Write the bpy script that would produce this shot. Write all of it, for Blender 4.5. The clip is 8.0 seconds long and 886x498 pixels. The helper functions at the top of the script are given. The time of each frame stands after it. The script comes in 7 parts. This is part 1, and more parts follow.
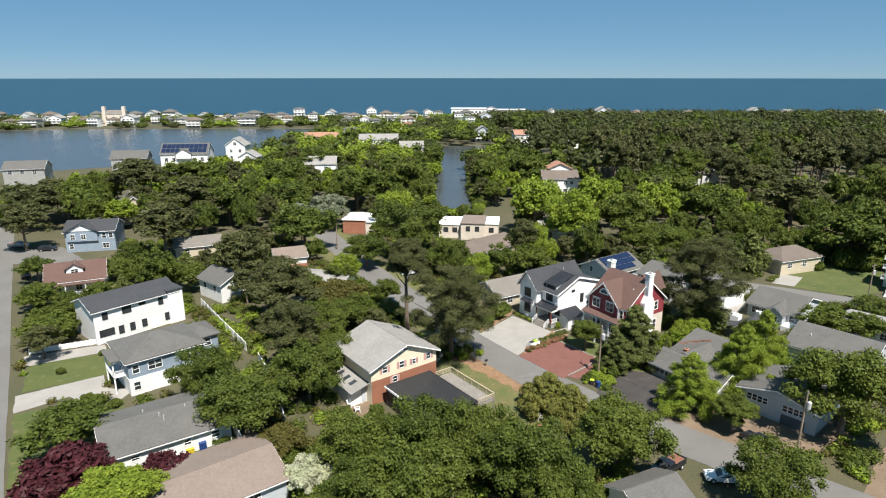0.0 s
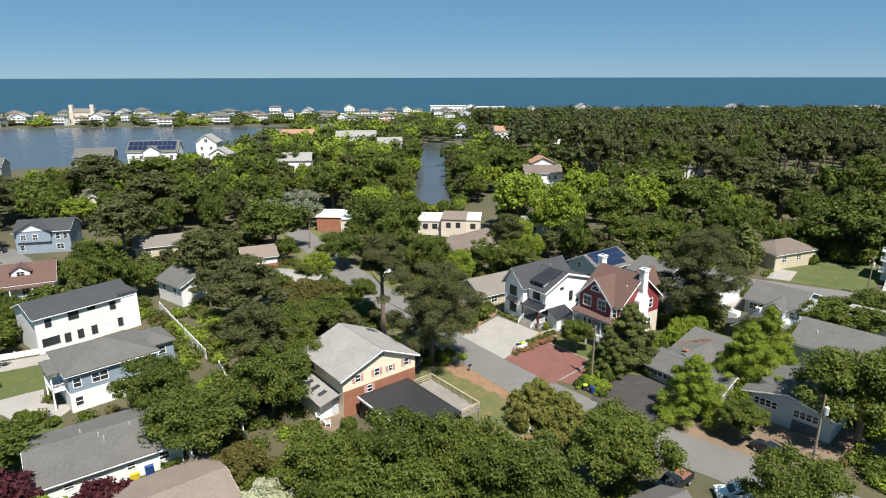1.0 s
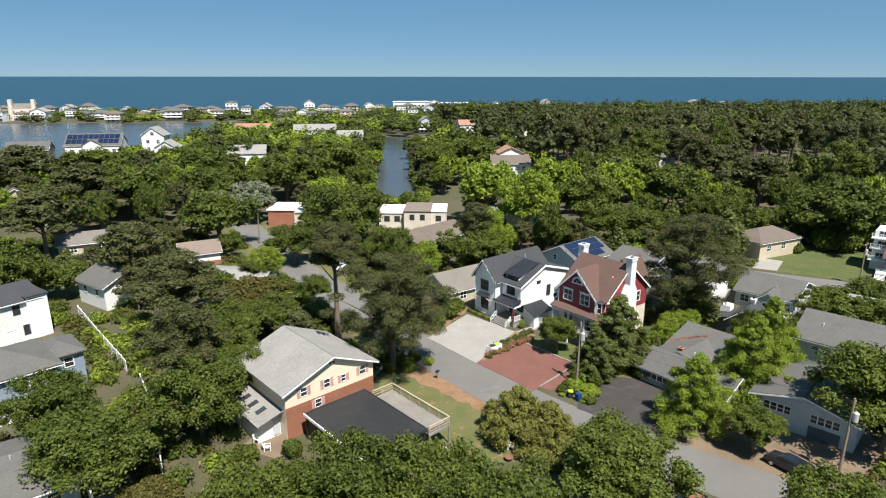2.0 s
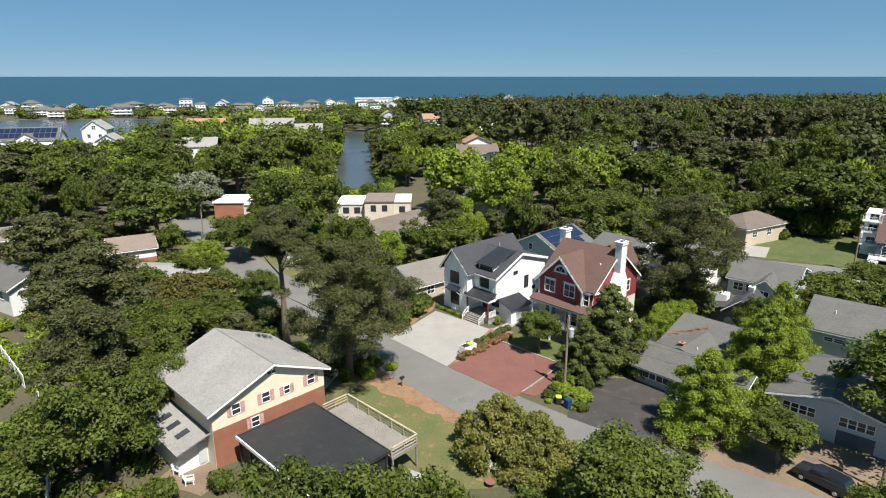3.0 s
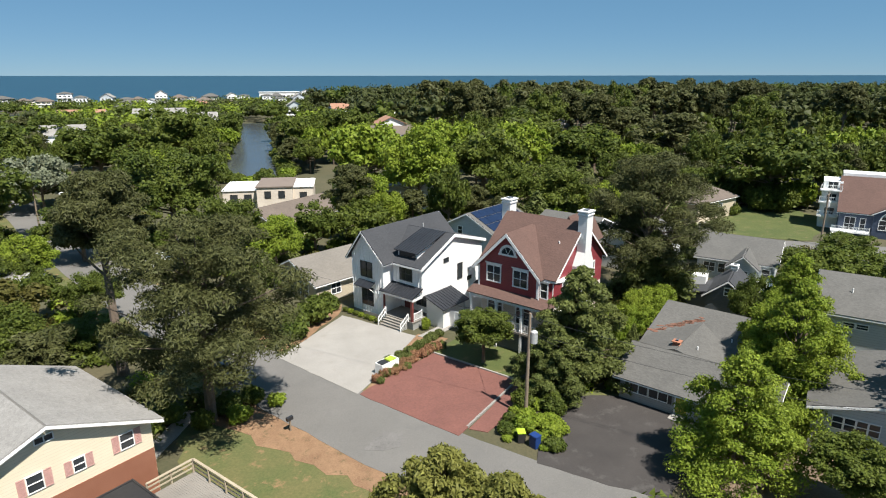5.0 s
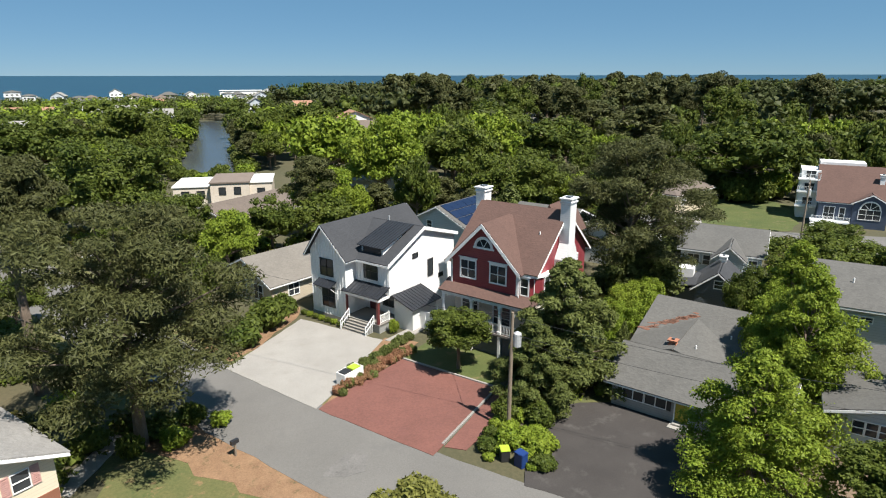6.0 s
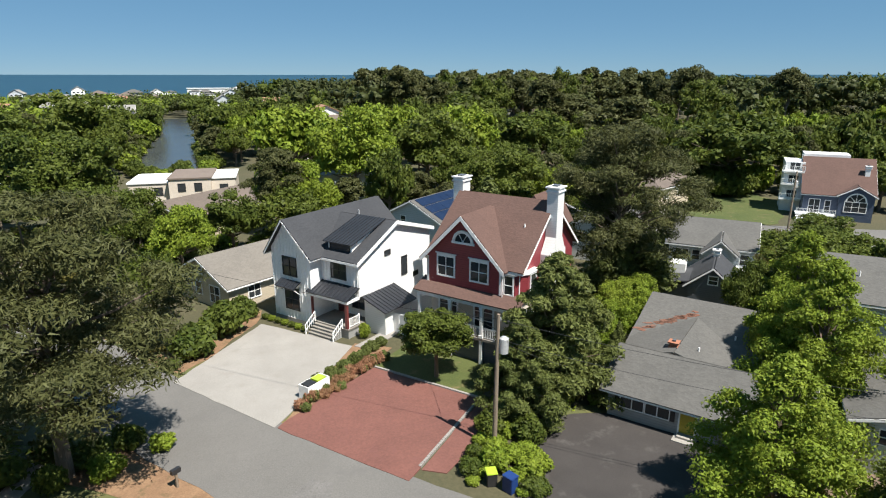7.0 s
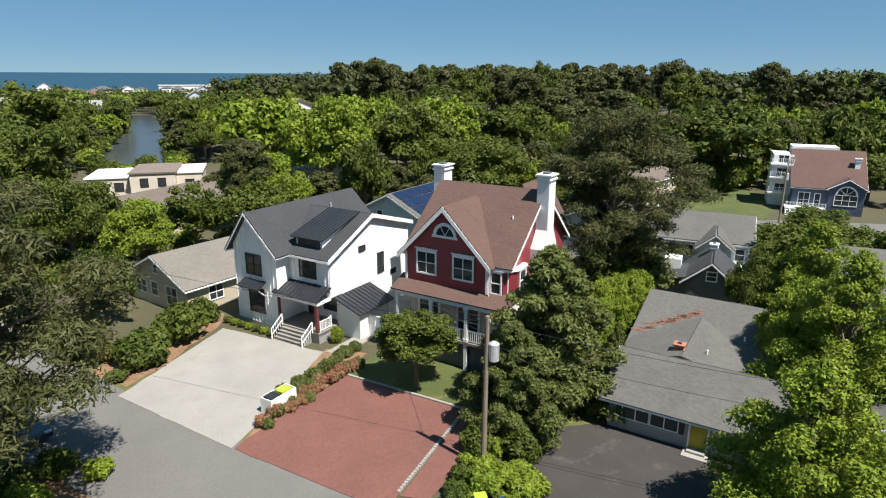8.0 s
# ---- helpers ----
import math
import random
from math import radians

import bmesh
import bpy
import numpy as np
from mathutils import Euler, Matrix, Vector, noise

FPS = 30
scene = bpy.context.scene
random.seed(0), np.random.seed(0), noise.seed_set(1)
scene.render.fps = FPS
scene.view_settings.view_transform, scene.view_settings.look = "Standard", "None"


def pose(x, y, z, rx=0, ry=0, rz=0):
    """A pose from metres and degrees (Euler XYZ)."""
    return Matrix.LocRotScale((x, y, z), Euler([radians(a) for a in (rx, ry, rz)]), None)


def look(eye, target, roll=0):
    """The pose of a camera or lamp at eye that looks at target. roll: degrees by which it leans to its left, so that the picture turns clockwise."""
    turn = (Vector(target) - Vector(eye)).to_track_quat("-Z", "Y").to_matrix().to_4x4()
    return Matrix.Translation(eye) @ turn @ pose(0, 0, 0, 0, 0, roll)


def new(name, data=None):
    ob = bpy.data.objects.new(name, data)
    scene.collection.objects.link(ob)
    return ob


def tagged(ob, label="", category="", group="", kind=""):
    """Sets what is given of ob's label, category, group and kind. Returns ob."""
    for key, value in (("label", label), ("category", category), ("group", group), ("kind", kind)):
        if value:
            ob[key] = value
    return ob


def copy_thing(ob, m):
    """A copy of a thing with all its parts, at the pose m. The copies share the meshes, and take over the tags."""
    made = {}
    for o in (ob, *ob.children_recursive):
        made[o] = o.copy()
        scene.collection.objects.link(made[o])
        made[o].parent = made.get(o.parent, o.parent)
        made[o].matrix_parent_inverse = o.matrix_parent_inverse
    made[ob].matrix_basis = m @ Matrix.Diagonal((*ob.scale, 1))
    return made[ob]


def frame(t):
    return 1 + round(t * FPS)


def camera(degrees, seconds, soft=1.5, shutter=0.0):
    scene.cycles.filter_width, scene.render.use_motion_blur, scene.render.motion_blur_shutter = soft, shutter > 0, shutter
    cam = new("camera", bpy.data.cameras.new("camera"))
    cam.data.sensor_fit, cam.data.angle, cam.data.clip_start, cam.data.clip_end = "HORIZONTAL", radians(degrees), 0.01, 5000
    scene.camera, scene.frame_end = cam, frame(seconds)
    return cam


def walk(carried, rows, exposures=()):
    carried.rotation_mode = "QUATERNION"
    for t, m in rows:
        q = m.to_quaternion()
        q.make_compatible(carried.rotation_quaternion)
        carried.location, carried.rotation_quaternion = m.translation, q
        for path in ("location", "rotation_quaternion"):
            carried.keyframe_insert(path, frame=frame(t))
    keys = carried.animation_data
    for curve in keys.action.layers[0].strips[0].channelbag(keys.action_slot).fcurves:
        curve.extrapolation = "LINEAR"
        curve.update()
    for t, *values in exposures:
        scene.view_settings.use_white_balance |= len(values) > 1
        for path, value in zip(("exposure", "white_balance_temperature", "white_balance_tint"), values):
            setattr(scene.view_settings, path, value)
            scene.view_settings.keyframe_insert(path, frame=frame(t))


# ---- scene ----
cam = camera(72.4, 8.0, soft=1.1)
PATH = [
    (0, (1.148, 3.684, 48.622), (1.183, 5.607, 48.073), 0.0),
    (0.5, (1.289, 6.913, 47.435), (1.348, 8.835, 46.886), -0.0),
    (1, (1.688, 11.999, 45.455), (1.786, 13.92, 44.906), -0.1),
    (1.5, (2.217, 18.039, 43.021), (2.371, 19.956, 42.471), -0.0),
    (3, (4.357, 35.269, 35.145), (4.68, 37.165, 34.597), -0.0),
    (3.5, (5.353, 40.577, 32.87), (5.733, 42.462, 32.322), -0.0),
    (4, (6.446, 46.112, 30.654), (6.895, 47.982, 30.106), 0.0),
    (4.5, (7.837, 51.429, 28.643), (8.36, 53.28, 28.095), -0.0),
    (6, (10.89, 61.186, 24.668), (11.573, 62.984, 24.121), -0.1),
    (6.5, (11.598, 63.652, 23.759), (12.327, 65.433, 23.211), -0.0),
    (7, (12.685, 65.938, 22.844), (13.445, 67.705, 22.296), -0.0),
    (7.5, (13.648, 68.148, 22.008), (14.437, 69.902, 21.459), 0.0),
    (8, (14.401, 70.113, 21.189), (15.224, 71.851, 20.639), 0.2),
]
walk(cam, [(t, look(eye, target, roll)) for t, eye, target, roll in PATH])

# light: late-spring midday, sun high behind the right shoulder
SUN_TO = Vector((0.22, -0.53, 1.0)).normalized()
world = bpy.data.worlds.new("sky")
scene.world = world
world.use_nodes = True
wn = world.node_tree
sky = wn.nodes.new("ShaderNodeTexSky")
sky.sky_type = "NISHITA"
sky.sun_disc = False
sky.sun_elevation = math.asin(SUN_TO.z)
sky.sun_rotation = math.atan2(SUN_TO.x, SUN_TO.y)
sky.air_density, sky.dust_density, sky.ozone_density = 0.55, 0.0, 4.0
tone = wn.nodes.new("ShaderNodeMix")
tone.data_type = "RGBA"
tone.inputs[0].default_value = 0.6
wn.links.new(sky.outputs[0], tone.inputs[6])
tone.inputs[7].default_value = (1.75, 4.4, 6.9, 1)
wn.links.new(tone.outputs[2], wn.nodes["Background"].inputs[0])
wn.nodes["Background"].inputs[1].default_value = 0.0545
sun = new("sun", bpy.data.lights.new("sun", "SUN"))
sun.data.energy, sun.data.angle, sun.data.color = 6.0, radians(0.6), (1.0, 0.95, 0.87)
sun.matrix_world = look((0, 0, 200) , Vector((0, 0, 200)) - SUN_TO)
scene.view_settings.exposure = 0.62

# ---------------------------------------------------------------- materials
def nodes_of(name):
    m = bpy.data.materials.new(name)
    m.use_nodes = True
    t = m.node_tree
    return m, t, t.nodes, t.links, t.nodes["Principled BSDF"]


def mix_rgb(t, fac, a, b, kind="MIX"):
    n = t.nodes.new("ShaderNodeMix")
    n.data_type, n.blend_type = "RGBA", kind
    for sock, v in ((n.inputs[0], fac), (n.inputs[6], a), (n.inputs[7], b)):
        if isinstance(v, bpy.types.NodeSocket):
            t.links.new(v, sock)
        elif isinstance(v, (int, float)):
            sock.default_value = v
        else:
            sock.default_value = (*v, 1)
    return n.outputs[2]


def grain(t, scale, detail=4.0, rough=0.6, stretch=(1, 1, 1), world_space=False):
    if world_space:
        src = t.nodes.new("ShaderNodeNewGeometry").outputs["Position"]
    else:
        src = t.nodes.new("ShaderNodeTexCoord").outputs["Object"]
    mp = t.nodes.new("ShaderNodeMapping")
    mp.inputs["Scale"].default_value = stretch
    t.links.new(src, mp.inputs["Vector"])
    n = t.nodes.new("ShaderNodeTexNoise")
    n.inputs["Scale"].default_value, n.inputs["Detail"].default_value, n.inputs["Roughness"].default_value = scale, detail, rough
    t.links.new(mp.outputs[0], n.inputs["Vector"])
    return n.outputs["Fac"]


def ramp(t, fac, lo, hi):
    n = t.nodes.new("ShaderNodeMapRange")
    n.inputs[1].default_value, n.inputs[2].default_value = lo, hi
    t.links.new(fac, n.inputs[0])
    return n.outputs[0]


def bump(t, bsdf, height, strength, dist=0.02):
    n = t.nodes.new("ShaderNodeBump")
    n.inputs["Strength"].default_value, n.inputs["Distance"].default_value = strength, dist
    t.links.new(height, n.inputs["Height"])
    t.links.new(n.outputs[0], bsdf.inputs["Normal"])


def surface(name, a, b, fine=8.0, coarse=0.4, rough=0.8, relief=0.3, metal=0.0, stain=None, stretch=(1, 1, 1), world_space=False):
    """Two colours mixed by coarse patches and fine grain, with relief."""
    m, t, ns, ls, p = nodes_of(name)
    big = ramp(t, grain(t, coarse, 3, 0.6, (1, 1, 1), world_space), 0.35, 0.68)
    small = ramp(t, grain(t, fine, 5, 0.65, stretch, world_space), 0.3, 0.7)
    c = mix_rgb(t, big, a, b)
    c = mix_rgb(t, 0.35, c, mix_rgb(t, small, [v * 0.62 for v in a], [min(1, v * 1.3) for v in b]))
    if stain:
        s = ramp(t, grain(t, coarse * 2.7, 5, 0.7, (1, 1, 1), world_space), 0.56, 0.72)
        c = mix_rgb(t, s, c, stain)
    ls.new(c, p.inputs["Base Color"])
    p.inputs["Roughness"].default_value, p.inputs["Metallic"].default_value = rough, metal
    if relief:
        bump(t, p, small, relief)
    return m


def boards(name, a, b, pitch=0.16, rough=0.6, depth=0.5, dark=0.55):
    """Lapped horizontal siding: shadow lines painted every pitch metres up the wall."""
    m, t, ns, ls, p = nodes_of(name)
    co = ns.new("ShaderNodeTexCoord")
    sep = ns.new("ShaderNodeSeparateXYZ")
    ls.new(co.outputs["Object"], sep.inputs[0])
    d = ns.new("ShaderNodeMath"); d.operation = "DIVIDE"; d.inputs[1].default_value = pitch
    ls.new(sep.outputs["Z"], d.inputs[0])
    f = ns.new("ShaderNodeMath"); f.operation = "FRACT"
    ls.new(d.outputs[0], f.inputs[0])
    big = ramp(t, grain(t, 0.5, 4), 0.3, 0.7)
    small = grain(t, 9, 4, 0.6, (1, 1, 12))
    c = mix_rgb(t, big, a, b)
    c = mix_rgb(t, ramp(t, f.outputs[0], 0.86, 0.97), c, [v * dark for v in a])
    c = mix_rgb(t, 0.12, c, mix_rgb(t, small, [v * 0.5 for v in a], b))
    ls.new(c, p.inputs["Base Color"])
    p.inputs["Roughness"].default_value = rough
    bump(t, p, f.outputs[0], depth, 0.03)
    return m


def shingles(name, a, b, streak=0.7):
    """Asphalt shingles: small tabs in courses, with weathering streaks."""
    m, t, ns, ls, p = nodes_of(name)
    co = ns.new("ShaderNodeTexCoord")
    br = ns.new("ShaderNodeTexVoronoi")
    br.inputs["Scale"].default_value = 4.5
    mp = ns.new("ShaderNodeMapping"); mp.inputs["Scale"].default_value = (1.0, 1.0, 2.5)
    ls.new(co.outputs["Object"], mp.inputs[0]); ls.new(mp.outputs[0], br.inputs["Vector"])
    big = ramp(t, grain(t, 0.35, 5, 0.65), 0.33, 0.7)
    small = ramp(t, grain(t, 14, 4, 0.7), 0.3, 0.7)
    c = mix_rgb(t, big, a, b)
    c = mix_rgb(t, 0.3, c, mix_rgb(t, br.outputs["Color"], [v * 0.6 for v in a], [min(1, v * 1.35) for v in b]))
    c = mix_rgb(t, 0.3, c, mix_rgb(t, small, [v * 0.6 for v in a], [min(1, v * 1.3) for v in b]))
    ls.new(c, p.inputs["Base Color"])
    p.inputs["Roughness"].default_value = 0.9
    bump(t, p, br.outputs["Distance"], 0.4, 0.03)
    return m


def foliage(name, a, b, c2, back=0.25):
    """Leaves: colour varies from tree to tree, clump to clump and leaf to leaf."""
    m, t, ns, ls, p = nodes_of(name)
    oi = ns.new("ShaderNodeObjectInfo")
    ge = ns.new("ShaderNodeNewGeometry")
    col = mix_rgb(t, oi.outputs["Random"], a, b)
    clump = ramp(t, grain(t, 0.22, 3, 0.6, (1, 1, 1), True), 0.35, 0.65)
    col = mix_rgb(t, clump, col, mix_rgb(t, 0.5, col, c2))
    # Fine noise darkens the colour in spots, so crowns look more finely leaved.
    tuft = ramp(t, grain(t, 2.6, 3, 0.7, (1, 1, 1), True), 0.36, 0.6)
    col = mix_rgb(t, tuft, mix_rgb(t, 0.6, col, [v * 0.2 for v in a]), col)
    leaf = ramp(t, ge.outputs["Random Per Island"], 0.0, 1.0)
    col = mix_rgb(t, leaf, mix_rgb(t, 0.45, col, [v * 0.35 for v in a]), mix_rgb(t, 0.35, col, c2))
    ls.new(col, p.inputs["Base Color"])
    p.inputs["Roughness"].default_value = 0.55
    p.inputs["Specular IOR Level"].default_value = 0.15
    tr = ns.new("ShaderNodeBsdfTranslucent")
    ls.new(mix_rgb(t, 0.5, col, c2), tr.inputs[0])
    mx = ns.new("ShaderNodeMixShader"); mx.inputs[0].default_value = back
    ls.new(p.outputs[0], mx.inputs[1]); ls.new(tr.outputs[0], mx.inputs[2])
    ls.new(mx.outputs[0], ns["Material Output"].inputs[0])
    return m


def water_mat(name, a, b, scale, rough, relief):
    m, t, ns, ls, p = nodes_of(name)
    big = ramp(t, grain(t, scale * 0.02, 4, 0.55, (1, 3, 1)), 0.35, 0.65)
    ls.new(mix_rgb(t, big, a, b), p.inputs["Base Color"])
    p.inputs["Roughness"].default_value = rough
    p.inputs["IOR"].default_value = 1.33
    p.inputs["Specular IOR Level"].default_value = 0.38
    bump(t, p, grain(t, scale, 4, 0.6, (1, 2.2, 1)), relief, 0.2)
    return m


M = {}
M["earth"] = surface("forest_floor", (0.045, 0.05, 0.022), (0.09, 0.075, 0.04), 3, 0.06, 0.95, 0.5)
M["grass"] = surface("lawn_grass", (0.046, 0.068, 0.015), (0.082, 0.094, 0.024), 6, 0.22, 0.95, 0.6, stain=(0.15, 0.12, 0.055))
M["drygrass"] = surface("worn_grass", (0.062, 0.086, 0.024), (0.125, 0.11, 0.042), 5, 0.3, 0.95, 0.6, stain=(0.24, 0.145, 0.075))
M["mulch"] = surface("bark_mulch", (0.16, 0.09, 0.05), (0.26, 0.16, 0.09), 9, 0.5, 0.95, 0.7, stain=(0.08, 0.07, 0.03))
M["sandsoil"] = surface("sandy_soil", (0.135, 0.096, 0.064), (0.19, 0.138, 0.094), 7, 0.3, 0.95, 0.5, stain=(0.11, 0.08, 0.048))
M["road"] = surface("worn_asphalt", (0.115, 0.11, 0.103), (0.152, 0.145, 0.136), 12, 0.12, 0.9, 0.3, stain=(0.12, 0.115, 0.11))
M["asphalt"] = surface("dark_asphalt", (0.03, 0.026, 0.0245), (0.05, 0.044, 0.041), 12, 0.25, 0.85, 0.3, stain=(0.075, 0.069, 0.064))
M["asphalt_patch"] = surface("asphalt_patch", (0.115, 0.11, 0.105), (0.16, 0.152, 0.145), 9, 0.8, 0.9, 0.4, stain=(0.08, 0.076, 0.072))
M["concrete"] = surface("pale_concrete", (0.24, 0.226, 0.208), (0.3, 0.284, 0.262), 10, 0.3, 0.85, 0.2, stain=(0.235, 0.218, 0.198))
M["redbrick"] = surface("red_paving", (0.13, 0.054, 0.043), (0.17, 0.07, 0.055), 6, 0.35, 0.85, 0.3, stain=(0.15, 0.062, 0.052))
M["sand"] = surface("beach_sand", (0.5, 0.42, 0.32), (0.6, 0.52, 0.4), 1, 0.02, 0.95, 0.2)
M["sea"] = water_mat("sea_water", (0.008, 0.036, 0.064), (0.014, 0.05, 0.076), 0.4, 0.35, 0.5)
M["lake"] = water_mat("lake_water", (0.045, 0.052, 0.058), (0.06, 0.066, 0.07), 1.2, 0.2, 0.12)
M["white_paint"] = surface("white_paint", (0.82, 0.82, 0.81), (0.86, 0.86, 0.85), 6, 0.4, 0.5, 0.05)
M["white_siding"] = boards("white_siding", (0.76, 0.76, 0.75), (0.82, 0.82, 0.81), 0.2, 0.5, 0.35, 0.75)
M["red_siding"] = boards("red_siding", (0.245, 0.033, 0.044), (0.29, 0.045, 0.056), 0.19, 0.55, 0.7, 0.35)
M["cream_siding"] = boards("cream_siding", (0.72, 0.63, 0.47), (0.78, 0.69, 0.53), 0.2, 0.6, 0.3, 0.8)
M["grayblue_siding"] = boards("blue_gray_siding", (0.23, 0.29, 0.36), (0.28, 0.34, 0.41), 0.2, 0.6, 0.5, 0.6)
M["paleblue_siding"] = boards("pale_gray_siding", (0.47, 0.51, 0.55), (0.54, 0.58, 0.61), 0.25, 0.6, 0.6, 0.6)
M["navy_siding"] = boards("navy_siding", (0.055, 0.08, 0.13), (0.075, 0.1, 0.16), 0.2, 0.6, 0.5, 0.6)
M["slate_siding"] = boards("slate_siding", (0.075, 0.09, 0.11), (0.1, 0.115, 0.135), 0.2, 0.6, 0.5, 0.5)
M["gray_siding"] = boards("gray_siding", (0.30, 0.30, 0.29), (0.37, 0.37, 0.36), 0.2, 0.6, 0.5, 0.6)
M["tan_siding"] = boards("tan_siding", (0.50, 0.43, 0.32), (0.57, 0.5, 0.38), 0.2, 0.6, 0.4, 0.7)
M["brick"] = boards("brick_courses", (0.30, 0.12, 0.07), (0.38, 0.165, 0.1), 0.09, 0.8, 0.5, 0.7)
M["stucco"] = surface("pale_stucco", (0.55, 0.48, 0.40), (0.65, 0.58, 0.5), 9, 0.4, 0.8, 0.2)
M["roof_charcoal"] = shingles("charcoal_shingle", (0.029, 0.031, 0.036), (0.047, 0.049, 0.055))
M["roof_gray"] = shingles("gray_shingle", (0.076, 0.074, 0.07), (0.116, 0.112, 0.105))
M["roof_light"] = shingles("weathered_gray_shingle", (0.185, 0.175, 0.165), (0.275, 0.265, 0.25))
M["roof_brown"] = shingles("brown_shingle", (0.08, 0.045, 0.037), (0.118, 0.067, 0.054))
M["roof_dkbrown"] = shingles("dark_brown_shingle", (0.10, 0.08, 0.068), (0.15, 0.12, 0.1))
M["roof_fadedbrown"] = shingles("faded_brown_shingle", (0.155, 0.12, 0.1), (0.2, 0.16, 0.135))
M["roof_tan"] = shingles("tan_shingle", (0.13, 0.118, 0.104), (0.18, 0.163, 0.142))
M["roof_terra"] = shingles("terracotta_tile", (0.26, 0.14, 0.09), (0.33, 0.18, 0.12))
M["membrane"] = surface("black_membrane", (0.014, 0.0145, 0.016), (0.022, 0.022, 0.024), 4, 0.25, 0.65, 0.1, stain=(0.036, 0.034, 0.032))
M["metal_roof"] = surface("dark_metal_roof", (0.046, 0.05, 0.06), (0.066, 0.07, 0.08), 5, 0.4, 0.42, 0.05, 0.6)
M["glass"] = surface("dark_window_glass", (0.022, 0.026, 0.03), (0.05, 0.055, 0.06), 1.5, 0.5, 0.06, 0.0)
M["black_frame"] = surface("black_frame", (0.02, 0.02, 0.022), (0.03, 0.03, 0.032), 6, 0.5, 0.4, 0.0)
M["solar"] = surface("solar_cells", (0.008, 0.014, 0.04), (0.014, 0.024, 0.06), 6, 0.5, 0.15, 0.0)
M["deck"] = surface("weathered_deck", (0.17, 0.155, 0.138), (0.24, 0.22, 0.195), 8, 0.5, 0.85, 0.4, stretch=(1, 8, 1))
M["wood"] = surface("weathered_pole", (0.18, 0.14, 0.1), (0.25, 0.2, 0.15), 8, 0.5, 0.85, 0.4, stretch=(8, 8, 0.6))
M["bark"] = surface("bark", (0.12, 0.09, 0.065), (0.2, 0.155, 0.12), 7, 0.8, 0.95, 0.8, stretch=(2, 2, 0.5))
M["porch_red"] = surface("dark_red_paint", (0.12, 0.025, 0.025), (0.16, 0.04, 0.035), 6, 0.5, 0.5, 0.05)
M["steel"] = surface("galvanised_steel", (0.5, 0.51, 0.52), (0.6, 0.61, 0.62), 5, 0.6, 0.45, 0.05, 0.4)
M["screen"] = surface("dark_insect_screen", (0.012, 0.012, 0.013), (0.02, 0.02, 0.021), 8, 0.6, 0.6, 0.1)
M["rail_wood"] = surface("pale_weathered_timber", (0.3, 0.25, 0.18), (0.4, 0.34, 0.25), 8, 0.5, 0.85, 0.3, stretch=(8, 1, 1))
M["pink"] = surface("dusty_pink_paint", (0.5, 0.29, 0.26), (0.57, 0.35, 0.31), 7, 0.5, 0.6, 0.1)
M["rust"] = surface("rust_stain", (0.2, 0.075, 0.045), (0.15, 0.085, 0.06), 5, 0.6, 0.9, 0.2)
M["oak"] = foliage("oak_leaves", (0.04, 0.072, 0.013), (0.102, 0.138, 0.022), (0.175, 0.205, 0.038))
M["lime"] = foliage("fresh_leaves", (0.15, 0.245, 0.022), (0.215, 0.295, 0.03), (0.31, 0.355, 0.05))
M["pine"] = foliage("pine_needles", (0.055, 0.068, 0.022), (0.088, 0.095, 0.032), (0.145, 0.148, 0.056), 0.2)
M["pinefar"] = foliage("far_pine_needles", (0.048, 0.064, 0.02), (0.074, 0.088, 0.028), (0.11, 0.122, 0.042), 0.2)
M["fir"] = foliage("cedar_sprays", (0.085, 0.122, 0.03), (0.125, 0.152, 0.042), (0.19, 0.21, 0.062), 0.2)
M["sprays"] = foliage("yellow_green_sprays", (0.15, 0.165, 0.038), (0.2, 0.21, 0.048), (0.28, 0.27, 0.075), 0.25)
M["plum"] = foliage("plum_leaves", (0.06, 0.018, 0.022), (0.08, 0.025, 0.028), (0.12, 0.03, 0.04))
M["olive"] = foliage("olive_leaves", (0.10, 0.10, 0.025), (0.13, 0.12, 0.03), (0.16, 0.14, 0.04))
M["blossom"] = foliage("white_blossom", (0.6, 0.6, 0.46), (0.72, 0.7, 0.58), (0.4, 0.45, 0.2))
M["silver"] = foliage("silvery_leaves", (0.17, 0.2, 0.12), (0.22, 0.25, 0.16), (0.3, 0.32, 0.22))
M["coral"] = foliage("coral_blossom", (0.42, 0.17, 0.12), (0.5, 0.22, 0.15), (0.25, 0.2, 0.08))


def paint(name, c, rough=0.3, coat=0.5):
    m, t, ns, ls, p = nodes_of(name)
    ls.new(mix_rgb(t, ramp(t, grain(t, 1.5, 3), 0.3, 0.7), c, [v * 0.85 for v in c]), p.inputs["Base Color"])
    p.inputs["Roughness"].default_value, p.inputs["Coat Weight"].default_value = rough, coat
    return m


M["car_white"], M["car_black"] = paint("white_car_paint", (0.75, 0.76, 0.77)), paint("black_car_paint", (0.012, 0.014, 0.02))
M["car_navy"], M["car_silver"] = paint("dark_blue_car_paint", (0.012, 0.02, 0.045)), paint("silver_car_paint", (0.45, 0.46, 0.47))
M["rubber"] = paint("tyre_rubber", (0.02, 0.02, 0.02), 0.8, 0)
M["yellow"], M["blue_bin"], M["green_lid"] = paint("yellow_plastic", (0.5, 0.38, 0.03), 0.5, 0), paint("blue_plastic", (0.012, 0.04, 0.16), 0.5, 0), paint("lime_plastic", (0.36, 0.48, 0.04), 0.5, 0)


